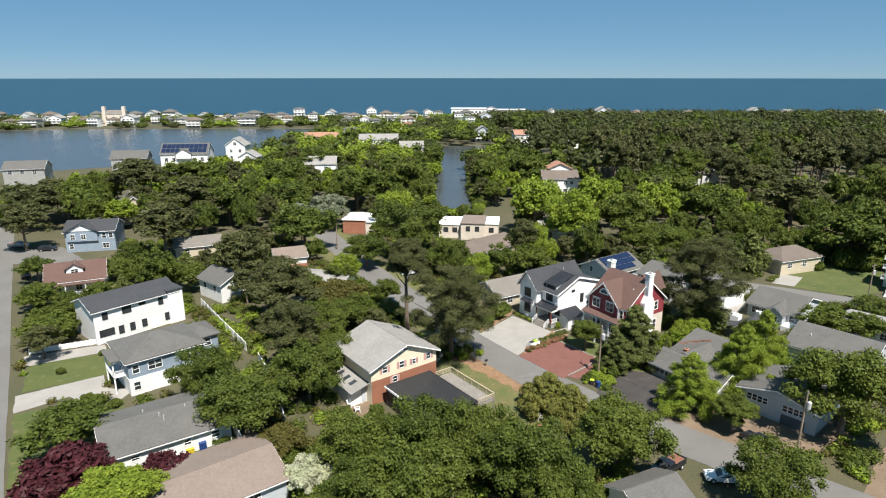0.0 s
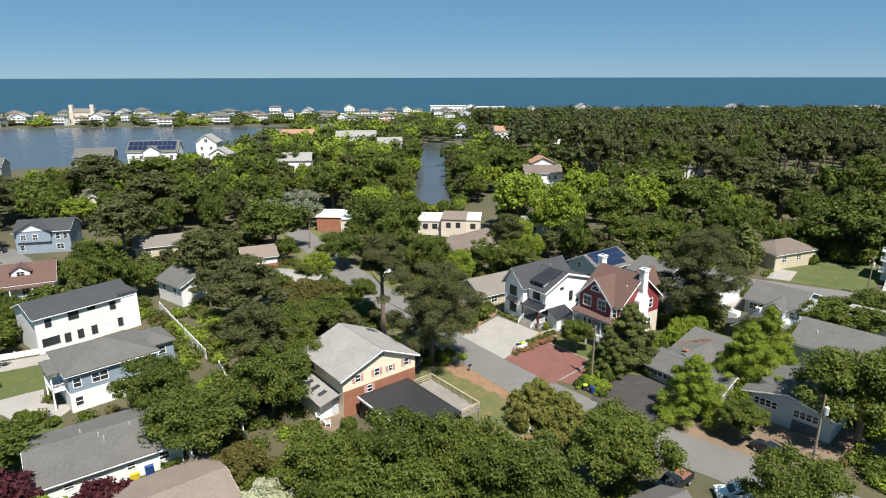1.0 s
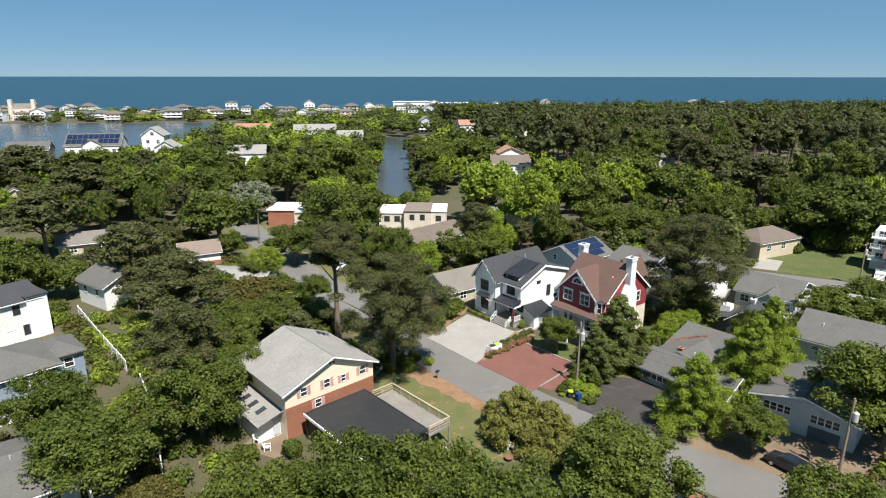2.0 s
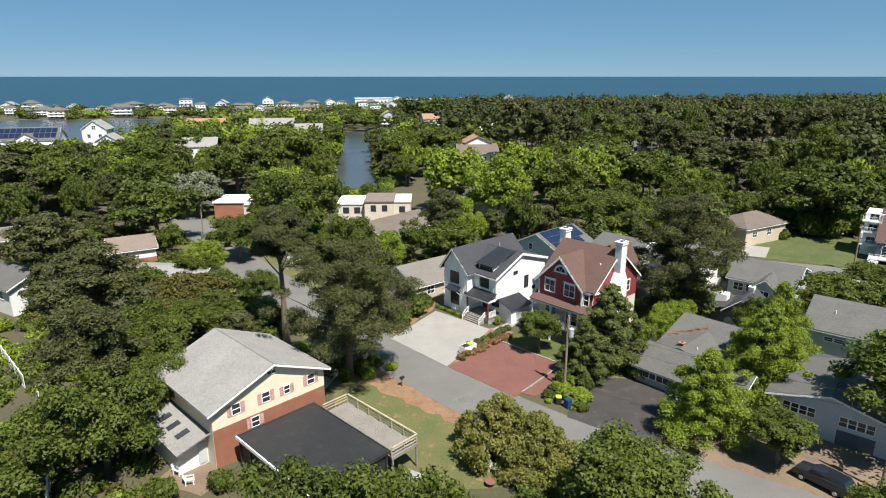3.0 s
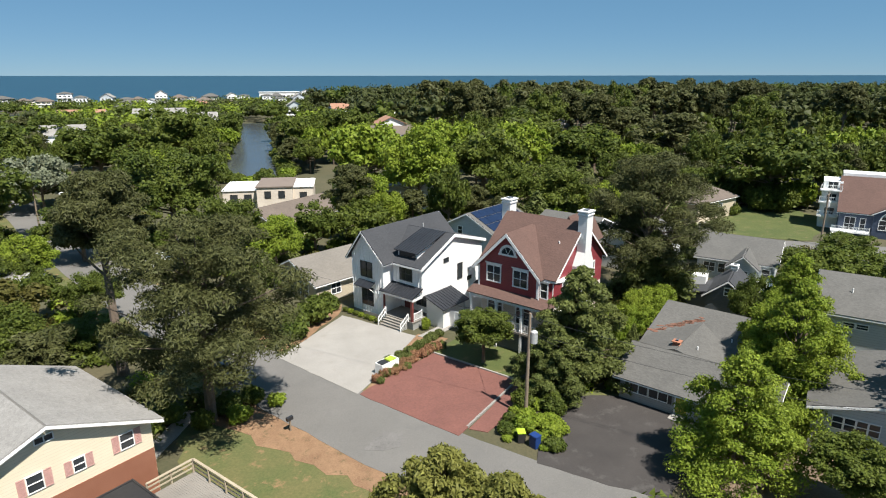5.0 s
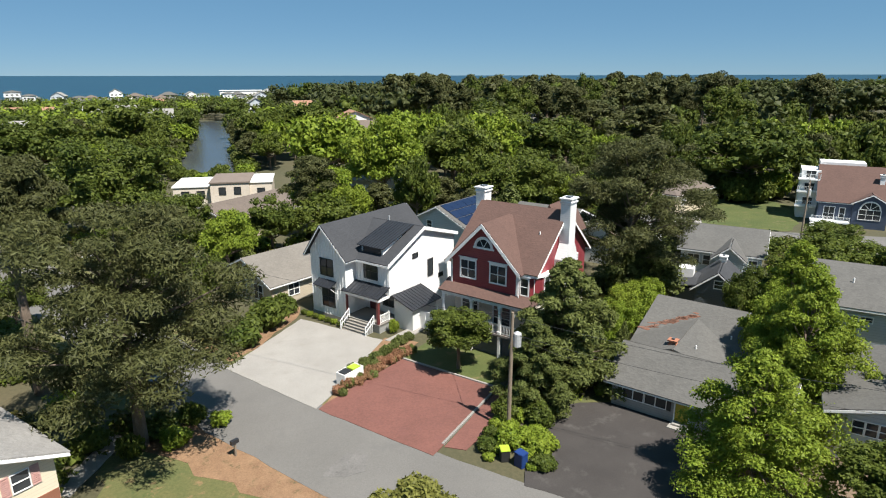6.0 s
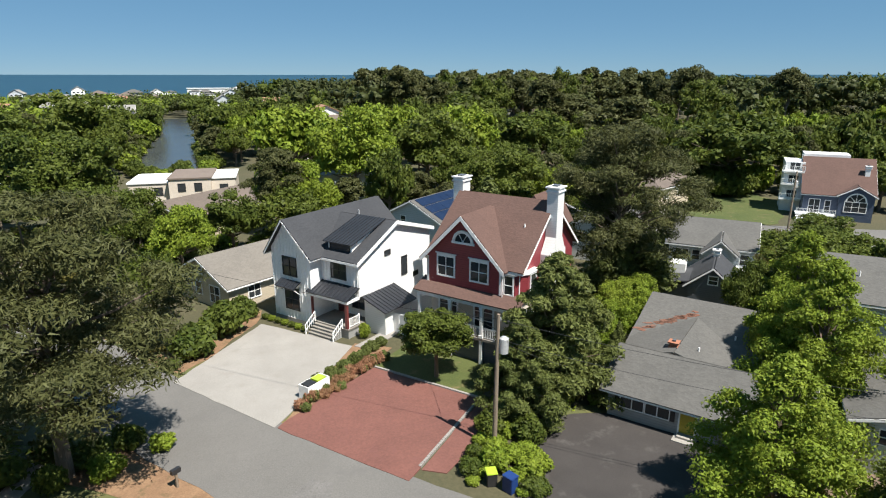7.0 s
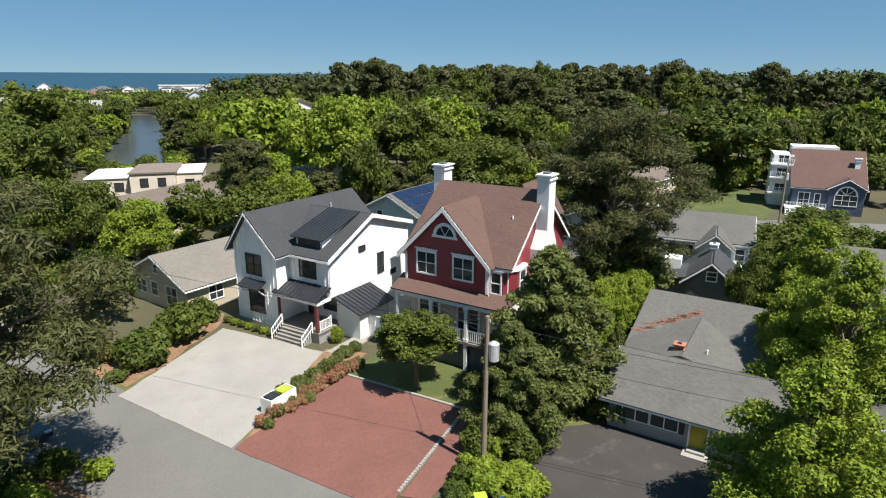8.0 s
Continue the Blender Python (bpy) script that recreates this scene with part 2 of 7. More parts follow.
# ---------------------------------------------------------------- builders
def mesh_of(name, bm, mat):
    me = bpy.data.meshes.new(name)
    bm.normal_update()
    bm.to_mesh(me)
    bm.free()
    for x in (mat if isinstance(mat, (list, tuple)) else [mat]):
        me.materials.append(x)
    return me


def part(name, bm, mat, parent, label=""):
    ob = new(name, mesh_of(name, bm, mat))
    ob.parent = parent
    if label:
        ob["label"] = label
    return ob


def thing(name, label, category, m=None, group="", kind=""):
    ob = new(name)
    ob.empty_display_size = 0.3
    if m is not None:
        ob.matrix_basis = m
    return tagged(ob, label, category, group, kind)


def solo(name, bm, mat, label, category, group="", kind="", m=None):
    ob = new(name, mesh_of(name, bm, mat))
    if m is not None:
        ob.matrix_basis = m
    return tagged(ob, label, category, group, kind)


def box(bm, x0, x1, y0, y1, z0, z1):
    v = [bm.verts.new(p) for p in ((x0, y0, z0), (x1, y0, z0), (x1, y1, z0), (x0, y1, z0), (x0, y0, z1), (x1, y0, z1), (x1, y1, z1), (x0, y1, z1))]
    for f in ((3, 2, 1, 0), (4, 5, 6, 7), (0, 1, 5, 4), (1, 2, 6, 5), (2, 3, 7, 6), (3, 0, 4, 7)):
        bm.faces.new([v[i] for i in f])
    return bm


def boxes(*rows):
    bm = bmesh.new()
    for r in rows:
        box(bm, *r)
    return bm


def prism(bm, low, high):
    """A solid between two rings of equally many points, wound anticlockwise seen from the high side."""
    a, b = [bm.verts.new(p) for p in low], [bm.verts.new(p) for p in high]
    n = len(a)
    bm.faces.new(a[::-1]), bm.faces.new(b)
    for i in range(n):
        j = (i + 1) % n
        bm.faces.new((a[i], a[j], b[j], b[i]))
    return bm


def slab(pts, z0, z1):
    bm = bmesh.new()
    area = sum(pts[i][0] * pts[(i + 1) % len(pts)][1] - pts[(i + 1) % len(pts)][0] * pts[i][1] for i in range(len(pts)))
    pts = pts if area > 0 else pts[::-1]
    prism(bm, [(x, y, z0) for x, y in pts], [(x, y, z1) for x, y in pts])
    bmesh.ops.recalc_face_normals(bm, faces=bm.faces[:])
    return bm


def tube(bm, a, b, r0, r1, n=8):
    a, b = Vector(a), Vector(b)
    q = (b - a).to_track_quat("Z", "Y").to_matrix()
    ring = [q @ Vector((math.cos(2 * math.pi * i / n), math.sin(2 * math.pi * i / n), 0)) for i in range(n)]
    return prism(bm, [a + r0 * v for v in ring], [b + r1 * v for v in ring])


def gable_walls(x0, x1, y0, y1, z0, eave, ridge, axis, at=0.5):
    """Walls of a block as one solid with its gables. axis: the way its ridge runs."""
    bm = bmesh.new()
    if axis == "y":
        xm = x0 + (x1 - x0) * at
        ring = [(x0, z0), (x1, z0), (x1, eave), (xm, ridge), (x0, eave)]
        prism(bm, [(x, y1, z) for x, z in ring], [(x, y0, z) for x, z in ring])
    else:
        ym = y0 + (y1 - y0) * at
        ring = [(y0, z0), (y1, z0), (y1, eave), (ym, ridge), (y0, eave)]
        prism(bm, [(x0, y, z) for y, z in ring], [(x1, y, z) for y, z in ring])
    bmesh.ops.recalc_face_normals(bm, faces=bm.faces[:])
    return bm


def slope(bm, a, b, c, d, thick=0.16):
    """One roof plane from the low edge a-b to the high edge d-c, as a slab."""
    pts = [Vector(p) for p in (a, b, c, d)]
    n = (pts[1] - pts[0]).cross(pts[3] - pts[0]).normalized()
    n = n if n.z > 0 else -n
    prism(bm, [p + 0.03 * n for p in pts], [p + (0.03 + thick) * n for p in pts])


def gable_roof(x0, x1, y0, y1, eave, ridge, axis, over=0.45, at=0.5, trim=0.0):
    """Two roof planes with overhang; trim > 0 gives only the boards along the edges, that much deep."""
    bm = bmesh.new()
    if axis == "y":
        xm = x0 + (x1 - x0) * at
        kl, kr = (ridge - eave) / (xm - x0), (ridge - eave) / (x1 - xm)
        L, R, A, B = (x0 - over, eave - over * kl), (x1 + over, eave - over * kr), y0 - over, y1 + over
        if not trim:
            slope(bm, (L[0], B, L[1]), (L[0], A, L[1]), (xm, A, ridge), (xm, B, ridge))
            slope(bm, (R[0], A, R[1]), (R[0], B, R[1]), (xm, B, ridge), (xm, A, ridge))
        else:
            for yy in (A - 0.04, B + 0.01):
                for e in (L, R):
                    q = [(e[0], e[1] - trim), (xm, ridge - trim), (xm, ridge + 0.16), (e[0], e[1] + 0.16)]
                    prism(bm, [(x, yy, z) for x, z in q], [(x, yy + 0.03, z) for x, z in q])
            for e, s in ((L, -0.04), (R, 0.01)):
                box(bm, e[0] + s, e[0] + s + 0.03, A, B, e[1] - trim * 0.7, e[1] + 0.1)
    else:
        ym = y0 + (y1 - y0) * at
        kl, kr = (ridge - eave) / (ym - y0), (ridge - eave) / (y1 - ym)
        L, R, A, B = (y0 - over, eave - over * kl), (y1 + over, eave - over * kr), x0 - over, x1 + over
        if not trim:
            slope(bm, (A, L[0], L[1]), (B, L[0], L[1]), (B, ym, ridge), (A, ym, ridge))
            slope(bm, (B, R[0], R[1]), (A, R[0], R[1]), (A, ym, ridge), (B, ym, ridge))
        else:
            for xx in (A - 0.04, B + 0.01):
                for e in (L, R):
                    q = [(e[0], e[1] - trim), (ym, ridge - trim), (ym, ridge + 0.16), (e[0], e[1] + 0.16)]
                    prism(bm, [(xx, y, z) for y, z in q], [(xx + 0.03, y, z) for y, z in q])
            for e, s in ((L, -0.04), (R, 0.01)):
                box(bm, A, B, e[0] + s, e[0] + s + 0.03, e[1] - trim * 0.7, e[1] + 0.1)
    bmesh.ops.recalc_face_normals(bm, faces=bm.faces[:])
    return bm


def hip_roof(x0, x1, y0, y1, eave, ridge, over=0.45, inset=None):
    bm = bmesh.new()
    x0, x1, y0, y1 = x0 - over, x1 + over, y0 - over, y1 + over
    w, d = x1 - x0, y1 - y0
    i = min(w, d) / 2 if inset is None else inset
    if w >= d:
        r = [(x0 + i, (y0 + y1) / 2, ridge), (x1 - i, (y0 + y1) / 2, ridge)]
    else:
        r = [((x0 + x1) / 2, y0 + i, ridge), ((x0 + x1) / 2, y1 - i, ridge)]
    low = [bm.verts.new(p) for p in ((x0, y0, eave), (x1, y0, eave), (x1, y1, eave), (x0, y1, eave))]
    base = [bm.verts.new(p) for p in ((x0, y0, eave - 0.18), (x1, y0, eave - 0.18), (x1, y1, eave - 0.18), (x0, y1, eave - 0.18))]
    top = [bm.verts.new(p) for p in r]
    if w >= d:
        fs = [(low[0], low[1], top[1], top[0]), (low[1], low[2], top[1]), (low[2], low[3], top[0], top[1]), (low[3], low[0], top[0])]
    else:
        fs = [(low[0], low[1], top[0]), (low[1], low[2], top[1], top[0]), (low[2], low[3], top[1]), (low[3], low[0], top[0], top[1])]
    for f in fs:
        bm.faces.new(f)
    for k in range(4):
        bm.faces.new((base[k], base[(k + 1) % 4], low[(k + 1) % 4], low[k]))
    bm.faces.new(base[::-1])
    bmesh.ops.recalc_face_normals(bm, faces=bm.faces[:])
    return bm


FACES = {"S": 0, "E": 90, "N": 180, "W": 270}


def lattice(bm, xs, zs, solid, y0, y1):
    """A flat openwork of one piece: cells of the grid xs by zs for which solid(i, j) holds, from y0 to y1."""
    vs = {}

    def at(i, j, k):
        if (i, j, k) not in vs:
            vs[i, j, k] = bm.verts.new((xs[i], (y0, y1)[k], zs[j]))
        return vs[i, j, k]
    on = lambda i, j: 0 <= i < len(xs) - 1 and 0 <= j < len(zs) - 1 and solid(i, j)
    for i in range(len(xs) - 1):
        for j in range(len(zs) - 1):
            if not on(i, j):
                continue
            bm.faces.new((at(i, j, 0), at(i + 1, j, 0), at(i + 1, j + 1, 0), at(i, j + 1, 0)))
            bm.faces.new((at(i, j + 1, 1), at(i + 1, j + 1, 1), at(i + 1, j, 1), at(i, j, 1)))
            if not on(i, j - 1):
                bm.faces.new((at(i, j, 1), at(i + 1, j, 1), at(i + 1, j, 0), at(i, j, 0)))
            if not on(i, j + 1):
                bm.faces.new((at(i, j + 1, 0), at(i + 1, j + 1, 0), at(i + 1, j + 1, 1), at(i, j + 1, 1)))
            if not on(i - 1, j):
                bm.faces.new((at(i, j, 1), at(i, j, 0), at(i, j + 1, 0), at(i, j + 1, 1)))
            if not on(i + 1, j):
                bm.faces.new((at(i + 1, j, 0), at(i + 1, j, 1), at(i + 1, j + 1, 1), at(i + 1, j + 1, 0)))
    return bm


def bars(a, b, n, half):
    """Cuts from a to b with n - 1 bars of that half width between."""
    out = [a]
    for i in range(1, n):
        m = a + (b - a) * i / n
        out += [m - half, m + half]
    return out + [b]


def on_wall(face, at, along, z):
    return {"S": pose(along, at, z), "E": pose(at, along, z, 0, 0, 90), "N": pose(along, at, z, 0, 0, 180), "W": pose(at, along, z, 0, 0, -90)}[face]


FRAMES = {}


def window(parent, face, at, along, z, w, h, frame_mat="white_paint", cols=2, rows=1, border=0.1, shutters=None, name="window", head=0.0):
    """A framed window on a wall. at: where the wall stands across; along: the window's middle along it."""
    b = border
    key = (w, h, frame_mat, cols, rows, b, head)
    if key not in FRAMES:
        xs = [-w / 2 - b] + bars(-w / 2, w / 2, cols, 0.03) + [w / 2 + b]
        zs = [-b] + bars(0, h, rows, 0.025) + [h + b + head]
        bm = lattice(bmesh.new(), xs, zs, lambda i, j: i % 2 == 0 or j % 2 == 0, -0.07, 0.05)
        FRAMES[key] = (mesh_of(name, bm, M[frame_mat]), mesh_of("pane", boxes((-w / 2 - 0.02, w / 2 + 0.02, -0.02, 0.03, -0.02, h + 0.02)), M["glass"]))
    fr = new(name, FRAMES[key][0])
    fr.parent = parent
    fr.matrix_basis = on_wall(face, at, along, z)
    new("pane", FRAMES[key][1]).parent = fr
    if head:
        part("head", boxes((-w / 2 - b - 0.1, w / 2 + b + 0.1, -0.14, 0.03, h + b + head, h + b + head + 0.07)), M[frame_mat], fr)
    if shutters:
        for s in (-1, 1):
            x = s * (w / 2 + b + 0.24)
            zs = bars(-b + 0.06, h + b - 0.06, 9, 0.025)
            sb = lattice(bmesh.new(), [x - 0.2, x - 0.15, x + 0.15, x + 0.2], [-b] + zs + [h + b], lambda i, j: i != 1 or j % 2 == 0, -0.06, 0.02)
            sh = part("shutter", sb, M[shutters], fr)
            part("louvre_backing", boxes((x - 0.16, x + 0.16, -0.02, 0.015, -b, h + b)), M[shutters], fr)
    return fr


def door(parent, face, at, along, z, w, h, mat, frame_mat="white_paint"):
    bm = lattice(bmesh.new(), [-w / 2 - 0.1, -w / 2, w / 2, w / 2 + 0.1], [0, h, h + 0.1], lambda i, j: i != 1 or j == 1, -0.07, 0.05)
    fr = part("door", bm, M[frame_mat], parent)
    fr.matrix_basis = on_wall(face, at, along, z)
    part("leaf", boxes((-w / 2, w / 2, -0.02, 0.03, 0, h)), M[mat], fr)
    for a in (0.1, 0.55):
        part("door_panel", boxes((-w / 2 + 0.14, w / 2 - 0.14, -0.04, -0.02, h * a, h * (a + 0.34))), M[mat], fr)
    return fr


def railing(parent, a, b, z, h=0.95, step=0.14, mat="white_paint", name="railing"):
    """Balusters between a top and a bottom rail from a to b, with posts as parts of it."""
    a, b = Vector((*a, z)), Vector((*b, z))
    L = (b - a).length
    ang = math.degrees(math.atan2(b.y - a.y, b.x - a.x))
    k = max(2, int(L / step))
    bm = lattice(bmesh.new(), bars(0, L, k, 0.02), [0.08, 0.14, h - 0.06, h], lambda i, j: j != 1 or i % 2 == 1, -0.025, 0.025)
    ob = part(name, bm, M[mat], parent)
    ob.matrix_basis = pose(a.x, a.y, a.z, 0, 0, ang)
    n = max(1, round(L / 1.8))
    for i in range(n + 1):
        x = L * i / n
        part("rail_post", boxes((x - 0.055, x + 0.055, -0.055, 0.055, 0, h + 0.08)), M[mat], ob)
    return ob


def stack(bm, x, y, rows):
    """A square column of one piece: rows of height, half width, half depth."""
    prev = None
    for z, a, b in rows:
        ring = [bm.verts.new(p) for p in ((x - a, y - b, z), (x + a, y - b, z), (x + a, y + b, z), (x - a, y + b, z))]
        if prev:
            for i in range(4):
                bm.faces.new((prev[i], prev[(i + 1) % 4], ring[(i + 1) % 4], ring[i]))
        else:
            bm.faces.new(ring[::-1])
        prev = ring
    bm.faces.new(prev)
    return bm


def chimney(parent, x, y, z0, z1, w, d, mat, name="chimney"):
    a, b = w / 2, d / 2
    bm = stack(bmesh.new(), x, y, [(z0, a, b), (z1 - 0.5, a, b), (z1 - 0.45, a + 0.1, b + 0.1), (z1 - 0.33, a + 0.1, b + 0.1), (z1 - 0.28, a + 0.02, b + 0.02), (z1 - 0.14, a + 0.02, b + 0.02), (z1 - 0.11, a + 0.15, b + 0.15), (z1, a + 0.15, b + 0.15)])
    c = part(name, bm, M[mat], parent)
    part("flue", boxes((x - a * 0.5, x + a * 0.5, y - b * 0.5, y + b * 0.5, z1, z1 + 0.12)), M["slate_siding"], c)
    return c


# ---------------------------------------------------------------- ground, water, roads
STREET = [(-43, 214), (-31, 187), (-20, 163), (-8, 140), (1, 123), (7.5, 111.5), (13.6, 102.3), (19.3, 94), (26, 86), (36, 76.5), (46, 67), (62, 52), (90, 30)]
WEST_STREET = [(-38, 40), (-57, 69), (-75.5, 98), (-126, 176), (-170, 245)]
EAST_STREET = [(66, 146), (84, 136), (103, 124), (130, 106), (170, 80)]


def band(line, width, z0, z1, jag=0.0, seed=1):
    """A strip along a line, its corners rounded and its edges a little ragged."""
    rng = random.Random(seed)
    pts = [Vector(p) for p in line]
    fine = []
    for i in range(len(pts) - 1):
        p0, p1, p2, p3 = pts[max(0, i - 1)], pts[i], pts[i + 1], pts[min(len(pts) - 1, i + 2)]
        for k in range(6):
            t = k / 6
            fine.append(0.5 * ((2 * p1) + (p2 - p0) * t + (2 * p0 - 5 * p1 + 4 * p2 - p3) * t * t + (3 * p1 - p0 - 3 * p2 + p3) * t ** 3))
    fine.append(pts[-1])
    bm = bmesh.new()
    prev = None
    for i, p in enumerate(fine):
        d = (fine[min(i + 1, len(fine) - 1)] - fine[max(i - 1, 0)]).normalized()
        n = Vector((-d.y, d.x))
        l, r = p + n * (width / 2 + rng.uniform(-jag, jag)), p - n * (width / 2 + rng.uniform(-jag, jag))
        row = [bm.verts.new((*q, z)) for q, z in ((l, z0), (l, z1), (r, z1), (r, z0))]
        if prev:
            for k in range(3):
                bm.faces.new((prev[k], row[k], row[k + 1], prev[k + 1]))
        prev = row
    bmesh.ops.recalc_face_normals(bm, faces=bm.faces[:])
    return bm


def patch(pts, z1, seed=0, jag=0.25, step=1.2, z0=-0.3):
    """A flat piece of ground with an uneven edge."""
    rng = random.Random(seed)
    out = []
    for i, p in enumerate(pts):
        a, b = Vector(p), Vector(pts[(i + 1) % len(pts)])
        n = max(1, int((b - a).length / step))
        for k in range(n):
            q = a.lerp(b, k / n)
            out.append((q.x + rng.uniform(-jag, jag), q.y + rng.uniform(-jag, jag)))
    return slab(out, z0, z1)


bm = bmesh.new()
N = 40
ring0 = [bm.verts.new((0, 200, 0))]
for r in (150, 400, 1000, 2200, 4700):
    ring1 = [bm.verts.new((r * math.sin(2 * math.pi * k / N), r * math.cos(2 * math.pi * k / N) + 200 * (r < 1000), 0)) for k in range(N)]
    for k in range(N):
        j = (k + 1) % N
        bm.faces.new((ring0[0], ring1[j], ring1[k]) if len(ring0) == 1 else (ring0[k], ring0[j], ring1[j], ring1[k]))
    ring0 = ring1
bmesh.ops.recalc_face_normals(bm, faces=bm.faces[:])
for f in bm.faces:
    if f.normal.z < 0:
        f.normal_flip()
solo("ground", bm, M["earth"], "shaded earth and leaf litter under the trees", "ground", kind="structure")

bm = bmesh.new()
prev = None
for k in range(41):
    a = radians(-80 + 4 * k)
    row = []
    for i in range(9):
        s = (i / 8) ** 2
        x0, y0 = 5000 * math.tan(radians(-40 + 2 * k)) * 0.25, 806 - 0.00008 * (5000 * math.tan(radians(-40 + 2 * k)) * 0.25) ** 2
        x1, y1 = 4800 * math.sin(a), 4800 * math.cos(a)
        row.append(bm.verts.new((x0 + (x1 - x0) * s, y0 + (y1 - y0) * s, 0.3 + 34 * s * s)))
    if prev:
        for i in range(8):
            bm.faces.new((prev[i], row[i], row[i + 1], prev[i + 1]))
    prev = row
bmesh.ops.recalc_face_normals(bm, faces=bm.faces[:])
for f in bm.faces:
    if f.normal.z < 0:
        f.normal_flip()
solo("sea", bm, M["sea"], "deep blue-green open sea reaching the horizon", "sea", kind="structure")
solo("beach", slab([(-900, 742), (-400, 778), (0, 790), (500, 772), (900, 735), (900, 752), (500, 792), (0, 810), (-400, 798), (-900, 758)], -0.3, 0.36), M["sand"], "pale sand beach along the sea", "beach", kind="structure")
solo("lake", patch([(-700, 320), (-420, 300), (-205, 330), (-160, 345), (-120, 420), (-90, 500), (-55, 560), (-78, 592), (-160, 600), (-330, 600), (-420, 570), (-800, 560)], 0.05, 3, 4, 15), M["lake"], "calm gray-blue lake behind the shore houses", "lake", kind="structure")
POND = [(1, 246), (3, 300), (6, 345), (4, 400), (4, 445), (40, 445), (58, 425), (50, 395), (30, 375), (20, 335), (19, 300), (17, 262), (18, 236), (15, 218), (5, 222)]
solo("pond", patch(POND, 0.05, 4, 1.0, 8), M["lake"], "narrow dark pond winding between trees", "pond", kind="structure")
solo("verge", band(STREET[:8], 13.0, -0.3, 0.02, 0.8, 9), M["drygrass"], "grassy verge along the village street", "verge", kind="structure")
solo("road", band(STREET, 7.3, -0.3, 0.06, 0.12, 5), M["road"], "worn pale gray asphalt village street", "road", kind="structure")
solo("road", band(WEST_STREET, 8.0, -0.3, 0.06, 0.1, 6), M["road"], "worn gray asphalt street past the white houses", "road", kind="structure")
solo("road", band(EAST_STREET, 6.0, -0.3, 0.06, 0.1, 7), M["road"], "gray asphalt street beside a wide lawn", "road", kind="structure")


# ---------------------------------------------------------------- trees
def leaf_arrays(rng, puffs, n, size, long=1.6, lift=-0.45, flat=1.0):
    """Small leaf sprays over the outside of the puffs (rows of x y z r), three corners each."""
    puffs = np.array(puffs)
    w = puffs[:, 3] ** 2
    k = rng.choice(len(puffs), n, p=w / w.sum())
    d = rng.normal(size=(n, 3))
    d /= np.linalg.norm(d, axis=1)[:, None]
    low = d[:, 2] < lift
    d[low, 2] *= -1
    c = puffs[k, :3] + d * (puffs[k, 3] * rng.uniform(0.55, 1.22, n))[:, None] * np.array([1, 1, flat])
    nn = d + np.array([0, 0, 0.35]) + rng.normal(size=(n, 3)) * 0.7
    nn /= np.linalg.norm(nn, axis=1)[:, None]
    t = np.cross(nn, rng.normal(size=(n, 3)))
    t /= np.linalg.norm(t, axis=1)[:, None] + 1e-9
    b = np.cross(nn, t)
    s = size * rng.uniform(0.6, 1.35, n)[:, None]
    a1, b1 = t * s * long * 0.5, b * s * 0.5
    v = np.stack([c - a1 * 0.8 - b1, c + b1 - a1 * 0.5, c + a1 + nn * s * 0.1], axis=1).reshape(-1, 3)
    f = np.arange(n * 3).reshape(-1, 3)
    return v, f


ICO = bmesh.new()
bmesh.ops.create_icosphere(ICO, subdivisions=1, radius=1)
ICO_V = np.array([v.co[:] for v in ICO.verts])
ICO_F = np.array([[v.index for v in f.verts] for f in ICO.faces])
ICO.free()


def core_arrays(rng, puffs, shrink=0.78, flat=1.0):
    vs, fs, o = [], [], 0
    for x, y, z, r in puffs:
        v = ICO_V * (r * shrink) * rng.uniform(0.8, 1.12, (len(ICO_V), 1)) * np.array([1, 1, flat]) + np.array([x, y, z])
        vs.append(v), fs.append(ICO_F + o)
        o += len(v)
    return np.concatenate(vs), np.concatenate(fs)


def array_mesh(name, leaves, cores, mat):
    """A mesh of triangles from two pairs of arrays: corners and faces."""
    v = np.concatenate([leaves[0], cores[0]])
    f = np.concatenate([leaves[1], cores[1] + len(leaves[0])]).astype(np.int32)
    me = bpy.data.meshes.new(name)
    me.vertices.add(len(v)), me.loops.add(f.size), me.polygons.add(len(f))
    me.vertices.foreach_set("co", v.astype(np.float32).ravel())
    me.loops.foreach_set("vertex_index", f.ravel())
    me.polygons.foreach_set("loop_start", (np.arange(len(f)) * 3).astype(np.int32))
    me.update(calc_edges=True)
    me.materials.append(mat)
    return me


def oak_puffs(rng, R, H, n=58, small=0.55):
    """Puffs of a broad crown: R its radius, H the tree's height."""
    out = [(0, 0, H * 0.6, R * 0.55)]
    rz = min(H * 0.36, R * 0.85)
    zc = H - rz * 1.12
    out[0] = (0, 0, zc, R * 0.55)
    for i in range(n):
        a, u = 2.4 * i + rng.uniform(-0.4, 0.4), rng.uniform(-0.55, 0.95)
        rr = math.sqrt(max(0.05, 1 - u * u * 0.85)) * R * rng.uniform(0.45, 0.93)
        r = R * rng.uniform(0.2, 0.44) * small
        out.append((rr * math.cos(a), rr * math.sin(a), zc + u * rz * rng.uniform(0.7, 0.98), r))
    return out


def pine_puffs(rng, R, H, n=46):
    out = []
    for i in range(n):
        k = (i + 0.5) / n
        z = H * (0.5 + 0.45 * k)
        rr = R * (1.0 - 0.72 * k ** 1.6) * rng.uniform(0.2, 0.95)
        a = 2.4 * i + rng.uniform(-0.6, 0.6)
        out.append((rr * math.cos(a), rr * math.sin(a), z - 0.04 * rr, R * rng.uniform(0.13, 0.26)))
    return out


